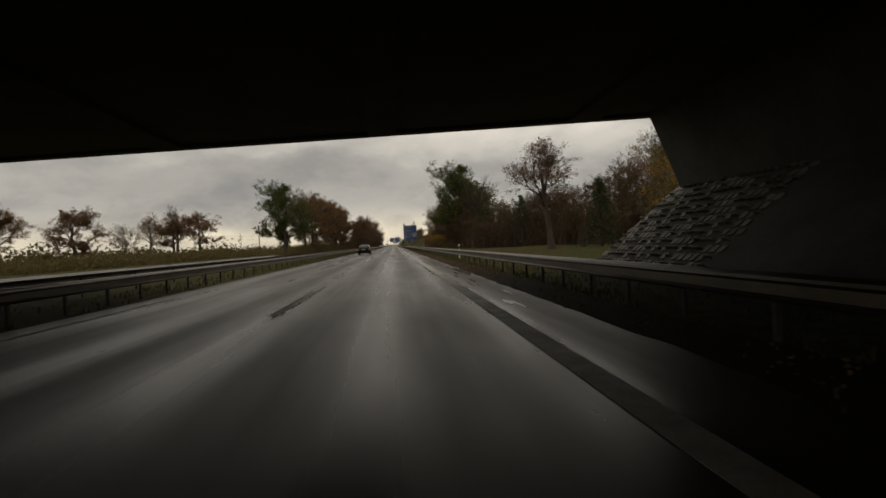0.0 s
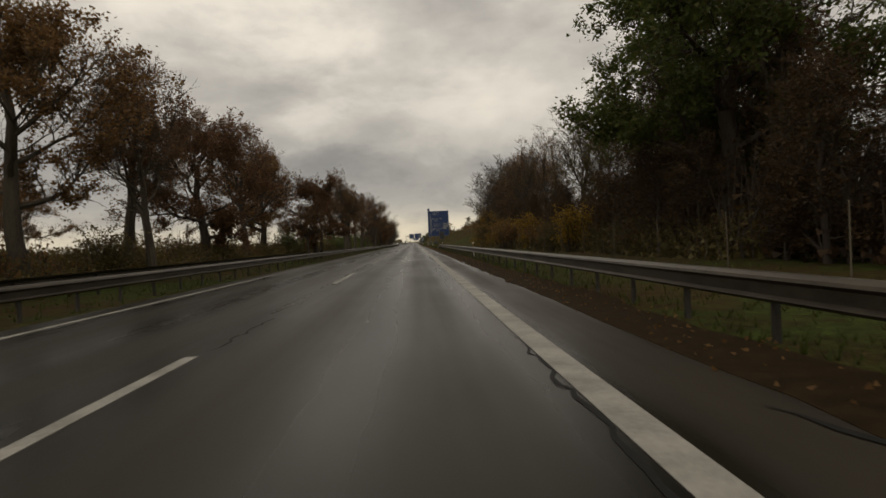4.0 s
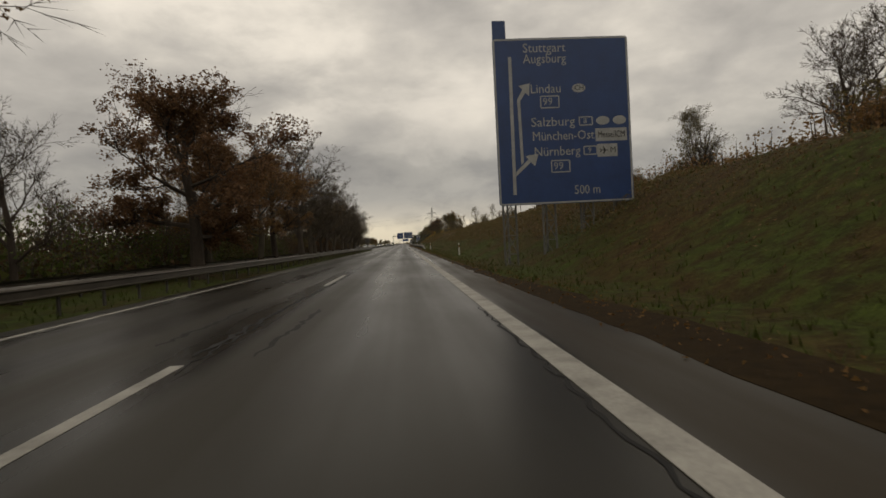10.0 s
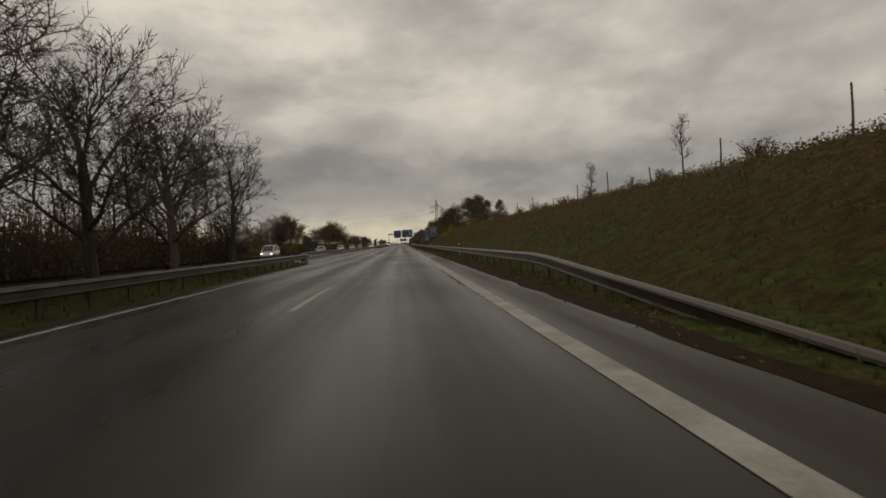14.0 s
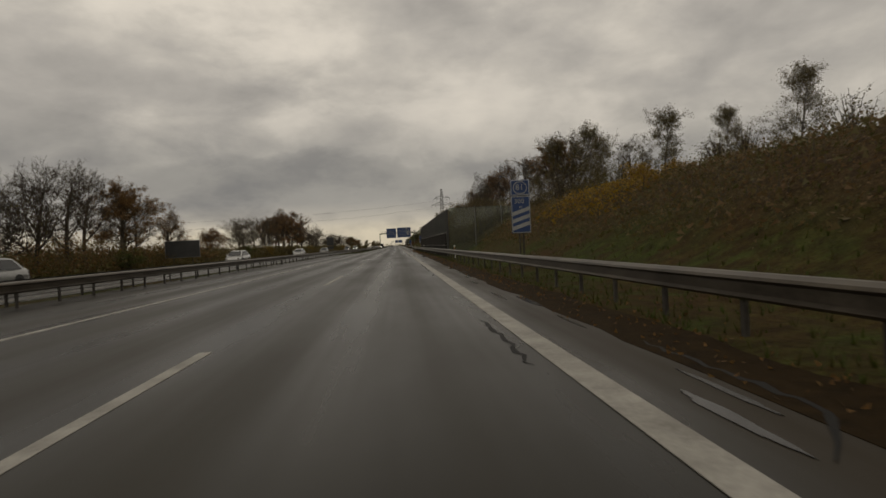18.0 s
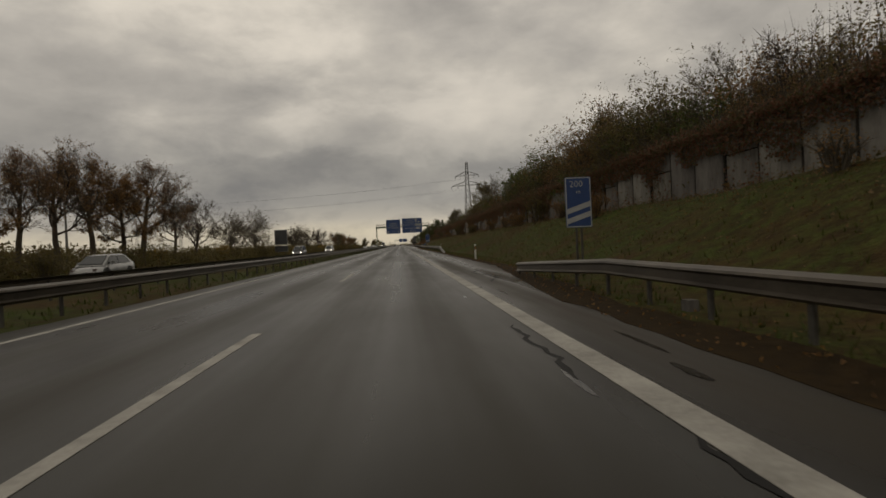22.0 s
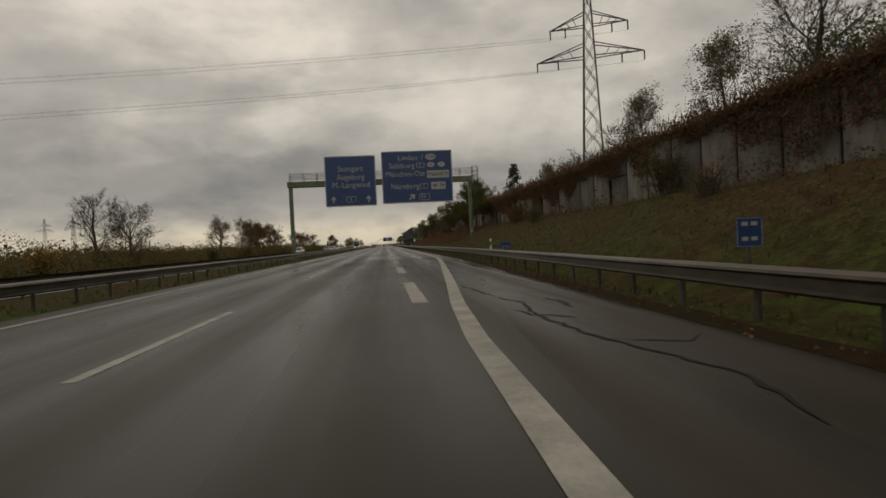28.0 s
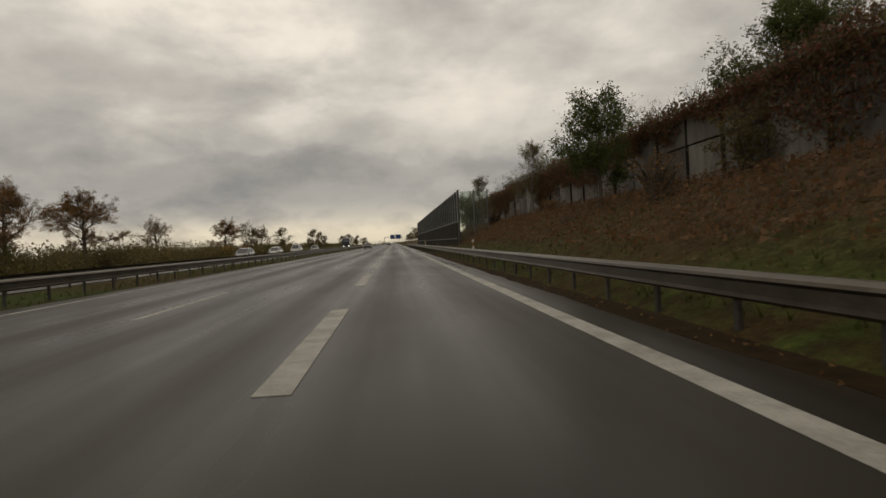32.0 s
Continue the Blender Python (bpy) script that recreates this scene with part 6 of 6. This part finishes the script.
thicket("bank_scrub_yellow", 11.5, 14.5, 466, 480, 1.0, 1800, L_YELLOW, 0.12, "yellow autumn scrub on the bank", 52, 60)
thicket("slope_scrub", 10.6, 15.6, 772, 885, 0.45, 20000, L_RUST, 0.11, "rust-brown scrub over the bank below the noise wall", 59, 500)
thicket("crest_weeds", 13.6, 17.0, 288, 440, 0.5, 15000, L_DRY, 0.10, "dry pale weeds on the crest of the bank", 51, 900)
thicket("barrier_growth", 9.8, 15.0, 503, 549, 5.2, 15000, L_OLIVE, 0.15, "tangled growth on the bank behind the glass barrier", 56, 1600)
thicket("slope_weeds", 10.2, 16.5, 268, 352, 0.36, 30000, L_DRY, 0.10, "dry red-brown weeds over the upper bank", 57, 600)
thicket("bank_undergrowth", 16.5, 30.0, 212, 290, 2.4, 14000, L_BROWN, 0.19, "brown undergrowth on top of the bank", 38, 800)
thicket("crest_undergrowth", 16.5, 28.0, 482, 560, 3.2, 20000, L_OLIVE, 0.18, "olive-brown undergrowth on top of the bank", 39, 1200)


def distant_woods():
    """Low woods and hedges out to the horizon, as scattered foliage."""
    rs = np.random.RandomState(9)
    pts = []
    for k in range(420):
        side = rs.rand()
        if side < 0.62:
            x, y = -rs.uniform(110, 420), rs.uniform(150, 1900)
        elif side < 0.8:
            x, y = rs.uniform(60, 300), rs.uniform(100, 1900)
        else:
            x, y = rs.uniform(-260, 240), rs.uniform(1750, 2200)
        h = rs.uniform(3, 9)
        n = 100
        pts += list(zip(x + rs.normal(0, 4, n), y + rs.normal(0, 5, n), np.abs(rs.normal(0.35, 0.28, n)) * h))
    for k in range(330):
        x, y = -rs.uniform(70, 120), 120 + 5.2 * k
        h = 4.5 + 3.0 * noise.noise(Vector((y * 0.02, 3, 1))) + 2.0 * noise.noise(Vector((y * 0.1, 7, 1)))
        n = 130
        pts += list(zip(x + rs.normal(0, 3, n), y + rs.normal(0, 3.5, n), np.abs(rs.normal(0.4, 0.3, n)) * max(1.5, h)))
    stuff("distant_woods", leaf_cloud(pts, 1.05, 5), L_OLIVE, "far dark hedges and woods on the horizon", "woods")


distant_woods()


def verge_grass():
    rs = np.random.RandomState(2)
    s = Shape()
    n = 42000
    V, F = [], []
    ys = rs.uniform(0, 860, n)
    us = rs.rand(n)
    for i in range(n):
        y = ys[i]
        e = lerp_at(y, PAVED_EDGE) + 0.25 + 0.75 * lerp_at(y, VERGE)
        x = e + (us[i] ** 1.7) * (9.5 if y > 205 else 6.0)
        z = ground_z(x, y)
        for k in range(3):
            a, h = rs.rand() * 6.28, rs.uniform(0.05, 0.17)
            dx, dy = math.cos(a), math.sin(a)
            k0 = len(V)
            V += [(x - dy * 0.016, y + dx * 0.016, z - 0.02), (x + dy * 0.016, y - dx * 0.016, z - 0.02), (x + dx * h * 0.6, y + dy * h * 0.6, z + h)]
            F.append((k0, k0 + 1, k0 + 2))
    s.v, s.f = V, F
    stuff("verge_grass", s, L_GRASS, "wet tufts of grass along the verge and bank", "grass")
    V, F = [], []
    s = Shape()
    for i in range(9000):
        y, x = rs.uniform(0, 860), rs.uniform(-7.2, -4.75)
        if 392 < y < 552:
            continue
        for k in range(2):
            a, h = rs.rand() * 6.28, rs.uniform(0.05, 0.15)
            dx, dy = math.cos(a), math.sin(a)
            k0 = len(V)
            V += [(x - dy * 0.025, y + dx * 0.025, -0.06), (x + dy * 0.025, y - dx * 0.025, -0.06), (x + dx * h * 0.6, y + dy * h * 0.6, h)]
            F.append((k0, k0 + 1, k0 + 2))
    s.v, s.f = V, F
    stuff("median_grass", s, L_GRASS, "short wet grass in the median", "grass")
    pts = []
    for i in range(60000):
        y = rs.uniform(215, 880)
        x = 15.6 - abs(rs.normal(0, 3.0))
        if x < lerp_at(y, BANK_FOOT) + 0.5:
            continue
        pts.append((x, y, ground_z(x, y) + abs(rs.normal(0.05, 0.12))))
    stuff("bank_weeds", leaf_cloud(pts, 0.085, 6), L_DRY, "dry brown weeds on the upper slope of the bank", "weeds")
    pts = []
    for i in range(16000):
        y = rs.uniform(0, 860)
        e = lerp_at(y, PAVED_EDGE)
        x = e + rs.normal(0.55, 0.42)
        if x > e - 0.25:
            pts.append((x, y, 0.014))
    stuff("fallen_leaves", leaf_cloud(pts, 0.06, 8), L_BROWN, "fallen brown leaves on the shoulder edge", "leaves")


verge_grass()

# stakes on the bank's crest and fence posts by the wood
stake = thing("stake", "thin weathered wooden stake on the crest of the bank", "stake", (15.4, 288, ground_z(15.4, 288)), group="stakes on the bank")
part("pole", Shape().tube([(0, 0, -0.3), (0.01, 0, 1.0), (0.0, 0.02, 2.0)], [0.04, 0.036, 0.03], 6), M_WOODPOST, stake)
for k in range(1, 23):
    y = 288 + 7.0 * k
    copy_thing(stake, Matrix.Translation((15.4 + 0.2 * math.sin(k), y, ground_z(15.4, y))) @ pose(0, 0, 0, 3 * math.sin(3 * k), 3 * math.cos(5 * k), 0) @ Matrix.Diagonal((1, 1, 0.62 + 0.2 * math.sin(2 * k), 1)))
fpost = thing("fence_post", "thin grey fence post before the wood", "fence post", (12.2, 66, ground_z(12.2, 66)), group="fence posts by the wood")
part("pole", Shape().tube([(0, 0, -0.3), (0, 0, 1.7)], [0.024, 0.02], 6), M_WOODPOST, fpost)
for k in range(1, 26):
    copy_thing(fpost, pose(12.2, 66 + 5.2 * k, ground_z(12.2, 66 + 5.2 * k), 2 * math.sin(k), 2 * math.cos(3 * k), 0))


# ---- pylons and wires ----
def pylon(x, y, h, turn, label):
    ob = thing("pylon", label, "pylon", (x, y, 0), turn, group="power pylons")
    z0 = ground_z(x, y)
    def half(z):
        return 0.040 * h * (1 - z / h) + 0.010 * h
    n = 13
    levels = [h * (1 - (1 - k / n) ** 1.25) for k in range(n + 1)]
    for sx in (-1, 1):
        for sy in (-1, 1):
            part("leg", Shape().tube([(sx * half(z), sy * half(z), z if k else z0 - 0.3) for k, z in enumerate(levels)], [0.10] * (n + 1), 4), M_ZINC, ob)
    for k in range(n):
        a, b = levels[k], levels[k + 1]
        for (p, q) in (((-1, -1), (1, -1)), ((1, -1), (1, 1)), ((1, 1), (-1, 1)), ((-1, 1), (-1, -1))):
            cross = Shape()
            cross.rod((p[0] * half(a), p[1] * half(a), max(a, z0)), (q[0] * half(b), q[1] * half(b), b), 0.045, 3)
            cross.rod((q[0] * half(a), q[1] * half(a), max(a, z0)), (p[0] * half(b), p[1] * half(b), b), 0.045, 3)
            part("cross_brace", cross, M_ZINC, ob)
    for f, span in ((0.72, 0.20), (0.84, 0.145)):
        z = f * h
        for sx in (-1, 1):
            arm = Shape()
            tip = Vector((sx * span * h, 0, z))
            for sy in (-1, 1):
                arm.rod((sx * half(z), sy * half(z), z), tip, 0.08, 3)
                arm.rod((sx * half(z), sy * half(z), z + 0.05 * h), tip, 0.08, 3)
            for k in range(1, 5):
                g = k / 5
                lo = Vector((sx * half(z), 0, z)).lerp(tip, g)
                arm.rod(lo, Vector((sx * half(z), 0, z + 0.05 * h)).lerp(tip, min(1, g + 0.12)), 0.05, 3)
            part("cross_arm", arm, M_ZINC, ob)
            for g in (0.55, 1.0):
                q = Vector((sx * half(z), 0, z)).lerp(tip, g)
                part("insulator", Shape().tube([q, q - Vector((0, 0, 0.035 * h))], [0.09, 0.09], 6), M_BACK, ob)
    return ob


pylon(29.0, 778, 31.8, -22, "grey steel lattice power pylon behind the noise wall")
pylon(-245, 765, 32.0, -10, "far grey lattice power pylon across the fields")
pylon(-205, 1130, 30.0, 60, "far grey lattice power pylon across the fields")
pylon(-330, 1330, 42.0, 60, "far grey lattice power pylon across the fields")
pylon(-150, 1400, 34.0, 60, "far grey lattice power pylon across the fields")
pylon(-190, 620, 26.0, 60, "far grey lattice power pylon across the fields")


def wires():
    a = pose(29.0, 778, 0, 0, 0, -22)
    b = pose(-245, 765, 0, 0, 0, -10)
    for f, span in ((0.72, 0.20), (0.84, 0.145)):
        for sx in (-1, 1):
            for g in (0.6, 1.0):
                p = a @ Vector((sx * span * 31.8 * g, 0, f * 31.8 - 1.2))
                q = b @ Vector((sx * span * 32 * g, 0, f * 32 - 1.2))
                pts = [p.lerp(q, k / 24) - Vector((0, 0, 7.0 * 4 * (k / 24) * (1 - k / 24))) for k in range(25)]
                w = Shape().tube(pts, [0.009] * 25, 3)
                tagged(new("power_line", w.mesh("power_line", M_BACK)), "thin sagging overhead power line between two pylons", "power line", "power lines")


wires()

mast = thing("antenna_mast", "slim tall antenna mast with small aerials at its head", "mast", (-203, 932, 0))
part("shaft", Shape().tube([(0, 0, -0.5), (0, 0, 20), (0, 0, 41)], [0.9, 0.7, 0.5], 10), M_ZINC, mast)
for k in range(6):
    a = k * math.pi / 3
    part("aerial", Shape().box(1.3 * math.cos(a) - 0.25, 1.3 * math.cos(a) + 0.25, 1.3 * math.sin(a) - 0.25, 1.3 * math.sin(a) + 0.25, 36.5, 40.5), M_ALU, mast)
part("platform", Shape().tube([(0, 0, 36.0), (0, 0, 36.4)], [1.7, 1.7], 12), M_ZINC, mast)


# ---- far signs down the road ----
def far_gantry(y):
    ob = thing("sign_gantry", "distant blue sign gantry over the exit lanes", "sign gantry", (0, y, 0))
    for x in (-6.4, 14.0):
        part("column", Shape().slab(x - 0.25, x + 0.25, -0.25, 0.25, -0.3, 7.6, 0.05), M_MAST, ob)
    part("beam", Shape().slab(-6.6, 14.2, -0.4, 0.4, 7.5, 8.0, 0.03), M_MAST, ob)
    for x0, x1 in ((0.5, 5.6), (6.2, 12.6)):
        p = part("sign_panel", plate(x0, x1, 5.4, 10.4, -0.75, -0.7), M_BLUE, ob)
        part("border", frame_ring(x0 + 0.03, x1 - 0.03, 5.43, 10.37, 0.09, -0.757, -0.749), M_WHITE, p)


far_gantry(1500)


# ---- vehicles ----
M_TYRE = surface("tyre rubber", (0.022, 0.022, 0.021), (0.012, 0.012, 0.012), 8.0, (0.6, 0.85))
M_RIM = surface("alloy rim", (0.30, 0.30, 0.29), (0.16, 0.16, 0.155), 6.0, (0.3, 0.5), metal=0.8, bump=0.0)
M_CARGLASS = surface("dark car glass", (0.030, 0.034, 0.032), (0.018, 0.02, 0.02), 2.0, (0.04, 0.10), bump=0.0)
M_TAIL = glow_mat("lit tail lamp", (0.60, 0.02, 0.015), 0.35)
M_HEAD = glow_mat("lit head lamp", (1.0, 0.95, 0.85), 4.0)
M_LAMP = surface("clear lamp lens", (0.13, 0.11, 0.10), (0.08, 0.06, 0.055), 6.0, (0.1, 0.25), bump=0.0)


def paint(name, col):
    m = surface(name, col, tuple(c * 0.75 for c in col), 1.2, (0.16, 0.30), metal=0.25, bump=0.0, spec=0.5 if col[0] > 0.01 else 0.2)
    m.node_tree.nodes["Principled BSDF"].inputs["Coat Weight"].default_value = 0.6 if col[0] > 0.01 else 0.15
    return m


def loft(stations):
    """A closed skin over cross-sections that all have the same number of points."""
    s = Shape()
    n = len(stations[0])
    s.add([p for st in stations for p in st],
          [(k * n + i, k * n + (i + 1) % n, (k + 1) * n + (i + 1) % n, (k + 1) * n + i) for k in range(len(stations) - 1) for i in range(n)]
          + [tuple(range(n - 1, -1, -1)), tuple((len(stations) - 1) * n + i for i in range(n))])
    return s


def wheel(parent, x, y, r, w):
    ring = []
    prof = [(-0.5, 0.62), (-0.5, 0.88), (-0.38, 1.0), (0.38, 1.0), (0.5, 0.88), (0.5, 0.62)]
    for k in range(18):
        a = 2 * math.pi * k / 18
        ring.append([(x + w * px, y + r * pr * math.cos(a), r + r * pr * math.sin(a)) for px, pr in prof])
    s = Shape()
    n = len(prof)
    s.add([p for st in ring for p in st], [(k * n + i, k * n + (i + 1) % n, ((k + 1) % 18) * n + (i + 1) % n, ((k + 1) % 18) * n + i) for k in range(18) for i in range(n)])
    tyre = part("tyre", s, M_TYRE, parent, smooth=True)
    rim = Shape().tube([(x - w * 0.42, y, r), (x + w * 0.42, y, r)], [r * 0.60] * 2, 14)
    for k in range(7):
        a = 2 * math.pi * k / 7
        rim.rod((x + w * 0.46 * (1 if x > 0 else -1), y, r), (x + w * 0.46 * (1 if x > 0 else -1), y + r * 0.58 * math.cos(a), r + r * 0.58 * math.sin(a)), 0.03, 4)
    part("rim", rim, M_RIM, tyre)


def car(name, label, at, turn, colour, L=4.35, W=1.74, H=1.42, van=False, lit=True, rear_glow=False):
    """A passenger car, nose towards +y."""
    ob = thing(name, label, "car", at, turn, group="cars on the motorway")
    w, belt = W / 2, 0.90 if not van else 1.0
    body = []
    #        y fraction, half width, floor, shoulder height
    for fy, hw, zf, zt in ((-0.5, 0.86, 0.36, belt - 0.10), (-0.492, 0.92, 0.26, belt + 0.03), (-0.45, 0.96, 0.22, belt + 0.06), (-0.36, 0.985, 0.20, belt + 0.04), (-0.2, 1.0, 0.18, belt), (0.1, 1.0, 0.18, belt - 0.02), (0.28, 0.98, 0.18, belt - 0.10), (0.42, 0.93, 0.20, belt - 0.20), (0.485, 0.84, 0.26, belt - 0.32), (0.5, 0.70, 0.34, belt - 0.42)):
        y, h = fy * L, hw * w
        body.append([(-h * 0.90, y, zf), (-h * 0.985, y, zf + 0.12), (-h, y, (zf + zt) / 2), (-h * 0.97, y, zt - 0.10), (-h * 0.88, y, zt), (h * 0.88, y, zt), (h * 0.97, y, zt - 0.10), (h, y, (zf + zt) / 2), (h * 0.985, y, zf + 0.12), (h * 0.90, y, zf)])
    b = part("body", loft(body), colour, ob, smooth=True)
    r0, r1 = (-0.475, -0.40) if van else (-0.47, -0.315)
    f1, f0 = (0.14, 0.34) if not van else (0.12, 0.36)
    cab = []
    for fy, hw, z in ((r0, 0.86, belt + 0.02), (r1 - 0.02, 0.735, H - 0.10), (r1 + 0.02, 0.715, H - 0.045), (r1 + 0.07, 0.70, H - 0.015), (r1 + 0.15, 0.69, H), (f1 - 0.16, 0.69, H - 0.005), (f1 - 0.09, 0.69, H - 0.025), (f1 - 0.02, 0.70, H - 0.08), (f0, 0.84, belt - 0.10)):
        y = fy * L
        cab.append([(-0.90 * w, y if z < belt else fy * L, belt - 0.12), (-hw * w, y, z - 0.05 if z > belt else z - 0.02), (-(hw - 0.07) * w, y, z), ((hw - 0.07) * w, y, z), (hw * w, y, z - 0.05 if z > belt else z - 0.02), (0.90 * w, y, belt - 0.12)])
    roof = part("cabin", loft(cab), colour, ob, smooth=False)
    # glass set proud of the cabin skin
    def pane_of(name, pts, off):
        n = (Vector(pts[1]) - Vector(pts[0])).cross(Vector(pts[2]) - Vector(pts[0])).normalized()
        if n.dot(Vector(off)) < 0:
            n = -n
        a = [Vector(p) + n * 0.012 for p in pts]
        c = [Vector(p) - n * 0.01 for p in pts]
        k = len(pts)
        part(name, Shape().add(a + c, [tuple(range(k)), tuple(range(2 * k - 1, k - 1, -1))] + [(i, k + i, k + (i + 1) % k, (i + 1) % k) for i in range(k)]), M_CARGLASS, roof)
    e = 0.02
    zt = H - 0.09
    pane_of("rear_window", [(-0.76 * w, (r0 + e) * L, belt + 0.11), (0.76 * w, (r0 + e) * L, belt + 0.11), (0.60 * w, (r1 - 0.018) * L, zt), (-0.60 * w, (r1 - 0.018) * L, zt)], (0, -1, 0.3))
    pane_of("windscreen", [(-0.74 * w, (f0 - e) * L, belt), (0.74 * w, (f0 - e) * L, belt), (0.62 * w, f1 * L, zt), (-0.62 * w, f1 * L, zt)], (0, 1, 0.3))
    for sx in (-1, 1):
        xb, xt = sx * 0.885 * w, sx * 0.725 * w
        pane_of("side_window", [(xb, (r0 + 0.09) * L, belt + 0.02), (xb, -0.055 * L, belt + 0.02), (xt, -0.055 * L, zt), (xt, (r1 + 0.04) * L, zt)], (sx, 0, 0.2))
        pane_of("side_window", [(xb, -0.035 * L, belt + 0.02), (xb, (f0 - 0.08) * L, belt - 0.02), (xt, (f1 - 0.03) * L, zt), (xt, -0.035 * L, zt)], (sx, 0, 0.2))
        part("wing_mirror", Shape().slab(sx * w * 1.02 - 0.09, sx * w * 1.02 + 0.09, f1 * L + 0.12, f1 * L + 0.24, belt - 0.02, belt + 0.13, 0.03), colour, ob)
        lamp = part("tail_lamp", Shape().slab(sx * w * 0.81 - 0.10, sx * w * 0.81 + 0.10, -0.500 * L, -0.45 * L, belt - 0.30, belt - 0.04, 0.03), M_LAMP, ob)
        part("lit_lens", Shape().slab(sx * w * 0.80 - 0.05, sx * w * 0.80 + 0.06, -0.5035 * L, -0.47 * L, belt - 0.19, belt - 0.07, 0.025), M_TAIL if rear_glow else M_LAMP, lamp)
        part("head_lamp", Shape().slab(sx * w * 0.66 - 0.09, sx * w * 0.66 + 0.09, 0.44 * L, 0.497 * L, belt - 0.37, belt - 0.25, 0.02), M_HEAD if lit else M_LAMP, ob)
        for fy in (-0.30, 0.31):
            # black disc on the body side stands in for the wheel well's shade
            part("wheel_well_shade", Shape().tube([(sx * (w - 0.06), fy * L, 0.33), (sx * (w + 0.004), fy * L, 0.33)], [0.375, 0.375], 20), M_TYRE, ob)
            wheel(ob, sx * (w - 0.085), fy * L, 0.31, 0.20)
    part("rear_bumper", Shape().slab(-0.86 * w, 0.86 * w, -0.515 * L, -0.46 * L, 0.32, 0.55, 0.05), colour, ob)
    part("front_bumper", Shape().slab(-0.78 * w, 0.78 * w, 0.47 * L, 0.512 * L, 0.30, 0.48, 0.05), colour, ob)
    plate_ob = part("plate", Shape().box(-0.26, 0.26, -0.505 * L - 0.012, -0.49 * L, belt - 0.25, belt - 0.13), M_WHITE, ob)
    for k in range(2):
        part("plate_bar", Shape().box(-0.19 + 0.2 * k, -0.03 + 0.22 * k, -0.505 * L - 0.02, -0.505 * L - 0.012, belt - 0.225, belt - 0.155), M_BLACK, plate_ob)
    return ob


P_BLACK, P_SILVER, P_WHITE, P_GREY = paint("black car paint", (0.004, 0.0042, 0.0045)), paint("silver car paint", (0.30, 0.30, 0.29)), paint("white car paint", (0.55, 0.55, 0.53)), paint("grey car paint", (0.12, 0.12, 0.12))
car("car", "black compact car with lit red tail lamps in the fast lane", (-2.05, 87.0, 0.005), 0, P_BLACK, 4.26, 1.75, 1.41, rear_glow=True, lit=False)
car("car", "dark grey car far ahead in the fast lane", (-1.9, 960, 0.005), 0, P_GREY, rear_glow=True, lit=False)
car("car", "dark car far ahead on the motorway", (1.9, 1120, 0.005), 0, P_BLACK, rear_glow=True, lit=False)
for x, y, col, van, lit, words in ((-14.6, 467, P_SILVER, False, False, "silver car on the opposite carriageway"), (-14.4, 506, P_WHITE, False, False, "white car on the opposite carriageway"),
                                   (-14.6, 547, P_WHITE, False, False, "white car on the opposite carriageway"), (-14.6, 583, P_SILVER, False, False, "silver car on the opposite carriageway"),
                                   (-14.4, 647, P_GREY, True, True, "grey van with lit head lamps on the opposite carriageway"), (-14.6, 690, P_WHITE, True, True, "white van with lit head lamps on the opposite carriageway"),
                                   (-14.6, 832, P_WHITE, False, False, "white car on the opposite carriageway"), (-14.4, 888, P_SILVER, False, False, "silver car on the opposite carriageway"),
                                   (-14.6, 909, P_WHITE, False, False, "white car on the opposite carriageway"), (-14.5, 929, P_WHITE, True, False, "white van on the opposite carriageway"), (-14.4, 955, P_SILVER, False, False, "silver car on the opposite carriageway"),
                                   (-20.0, 318, P_WHITE, False, False, "white car on the opposite carriageway behind trees"), (-14.8, 420, P_WHITE, True, True, "white van with lit head lamps on the opposite carriageway")):
    car("car", words, (x, y, -0.005), 180, col, 4.5 if van else 4.35, 1.8 if van else 1.74, 1.75 if van else 1.43, van, lit)


def coach(at):
    ob = thing("coach", "dark blue touring coach with lit head lamps on the opposite carriageway", "coach", at, 180)
    navy = paint("dark coach paint", (0.018, 0.022, 0.035))
    w, L, H = 1.25, 12.0, 3.5
    st = []
    for y, k, z in ((-6, 0.97, 3.4), (-5.8, 1.0, H), (5.3, 1.0, H), (5.8, 0.97, 3.3), (6.0, 0.93, 2.2)):
        st.append([(-w * k, y, 0.35), (-w * k, y, z - 0.2), (-w * k * 0.9, y, z), (w * k * 0.9, y, z), (w * k, y, z - 0.2), (w * k, y, 0.35)])
    b = part("body", loft(st), navy, ob)
    part("windscreen", Shape().add([(-1.1, 6.02, 1.35), (1.1, 6.02, 1.35), (1.12, 5.87, 3.0), (-1.12, 5.87, 3.0), (-1.1, 5.9, 1.35), (1.1, 5.9, 1.35), (1.12, 5.7, 3.0), (-1.12, 5.7, 3.0)],
                                   [(0, 1, 2, 3), (7, 6, 5, 4), (0, 4, 5, 1), (1, 5, 6, 2), (2, 6, 7, 3), (3, 7, 4, 0)]), M_CARGLASS, b)
    for sx in (-1, 1):
        for k in range(6):
            part("side_window", Shape().box(sx * 1.235 if sx > 0 else -1.265, 1.265 if sx > 0 else -1.235, -5.4 + 1.78 * k, -5.4 + 1.78 * k + 1.68, 1.6, 2.9), M_CARGLASS, b)
        part("head_lamp", Shape().slab(sx * 0.85 - 0.17, sx * 0.85 + 0.17, 5.9, 6.05, 0.65, 0.85, 0.02), M_HEAD, ob)
        for y in (-3.2, 3.6):
            wheel(ob, sx * 1.1, y, 0.5, 0.28)


coach((-11.2, 1015, -0.005))
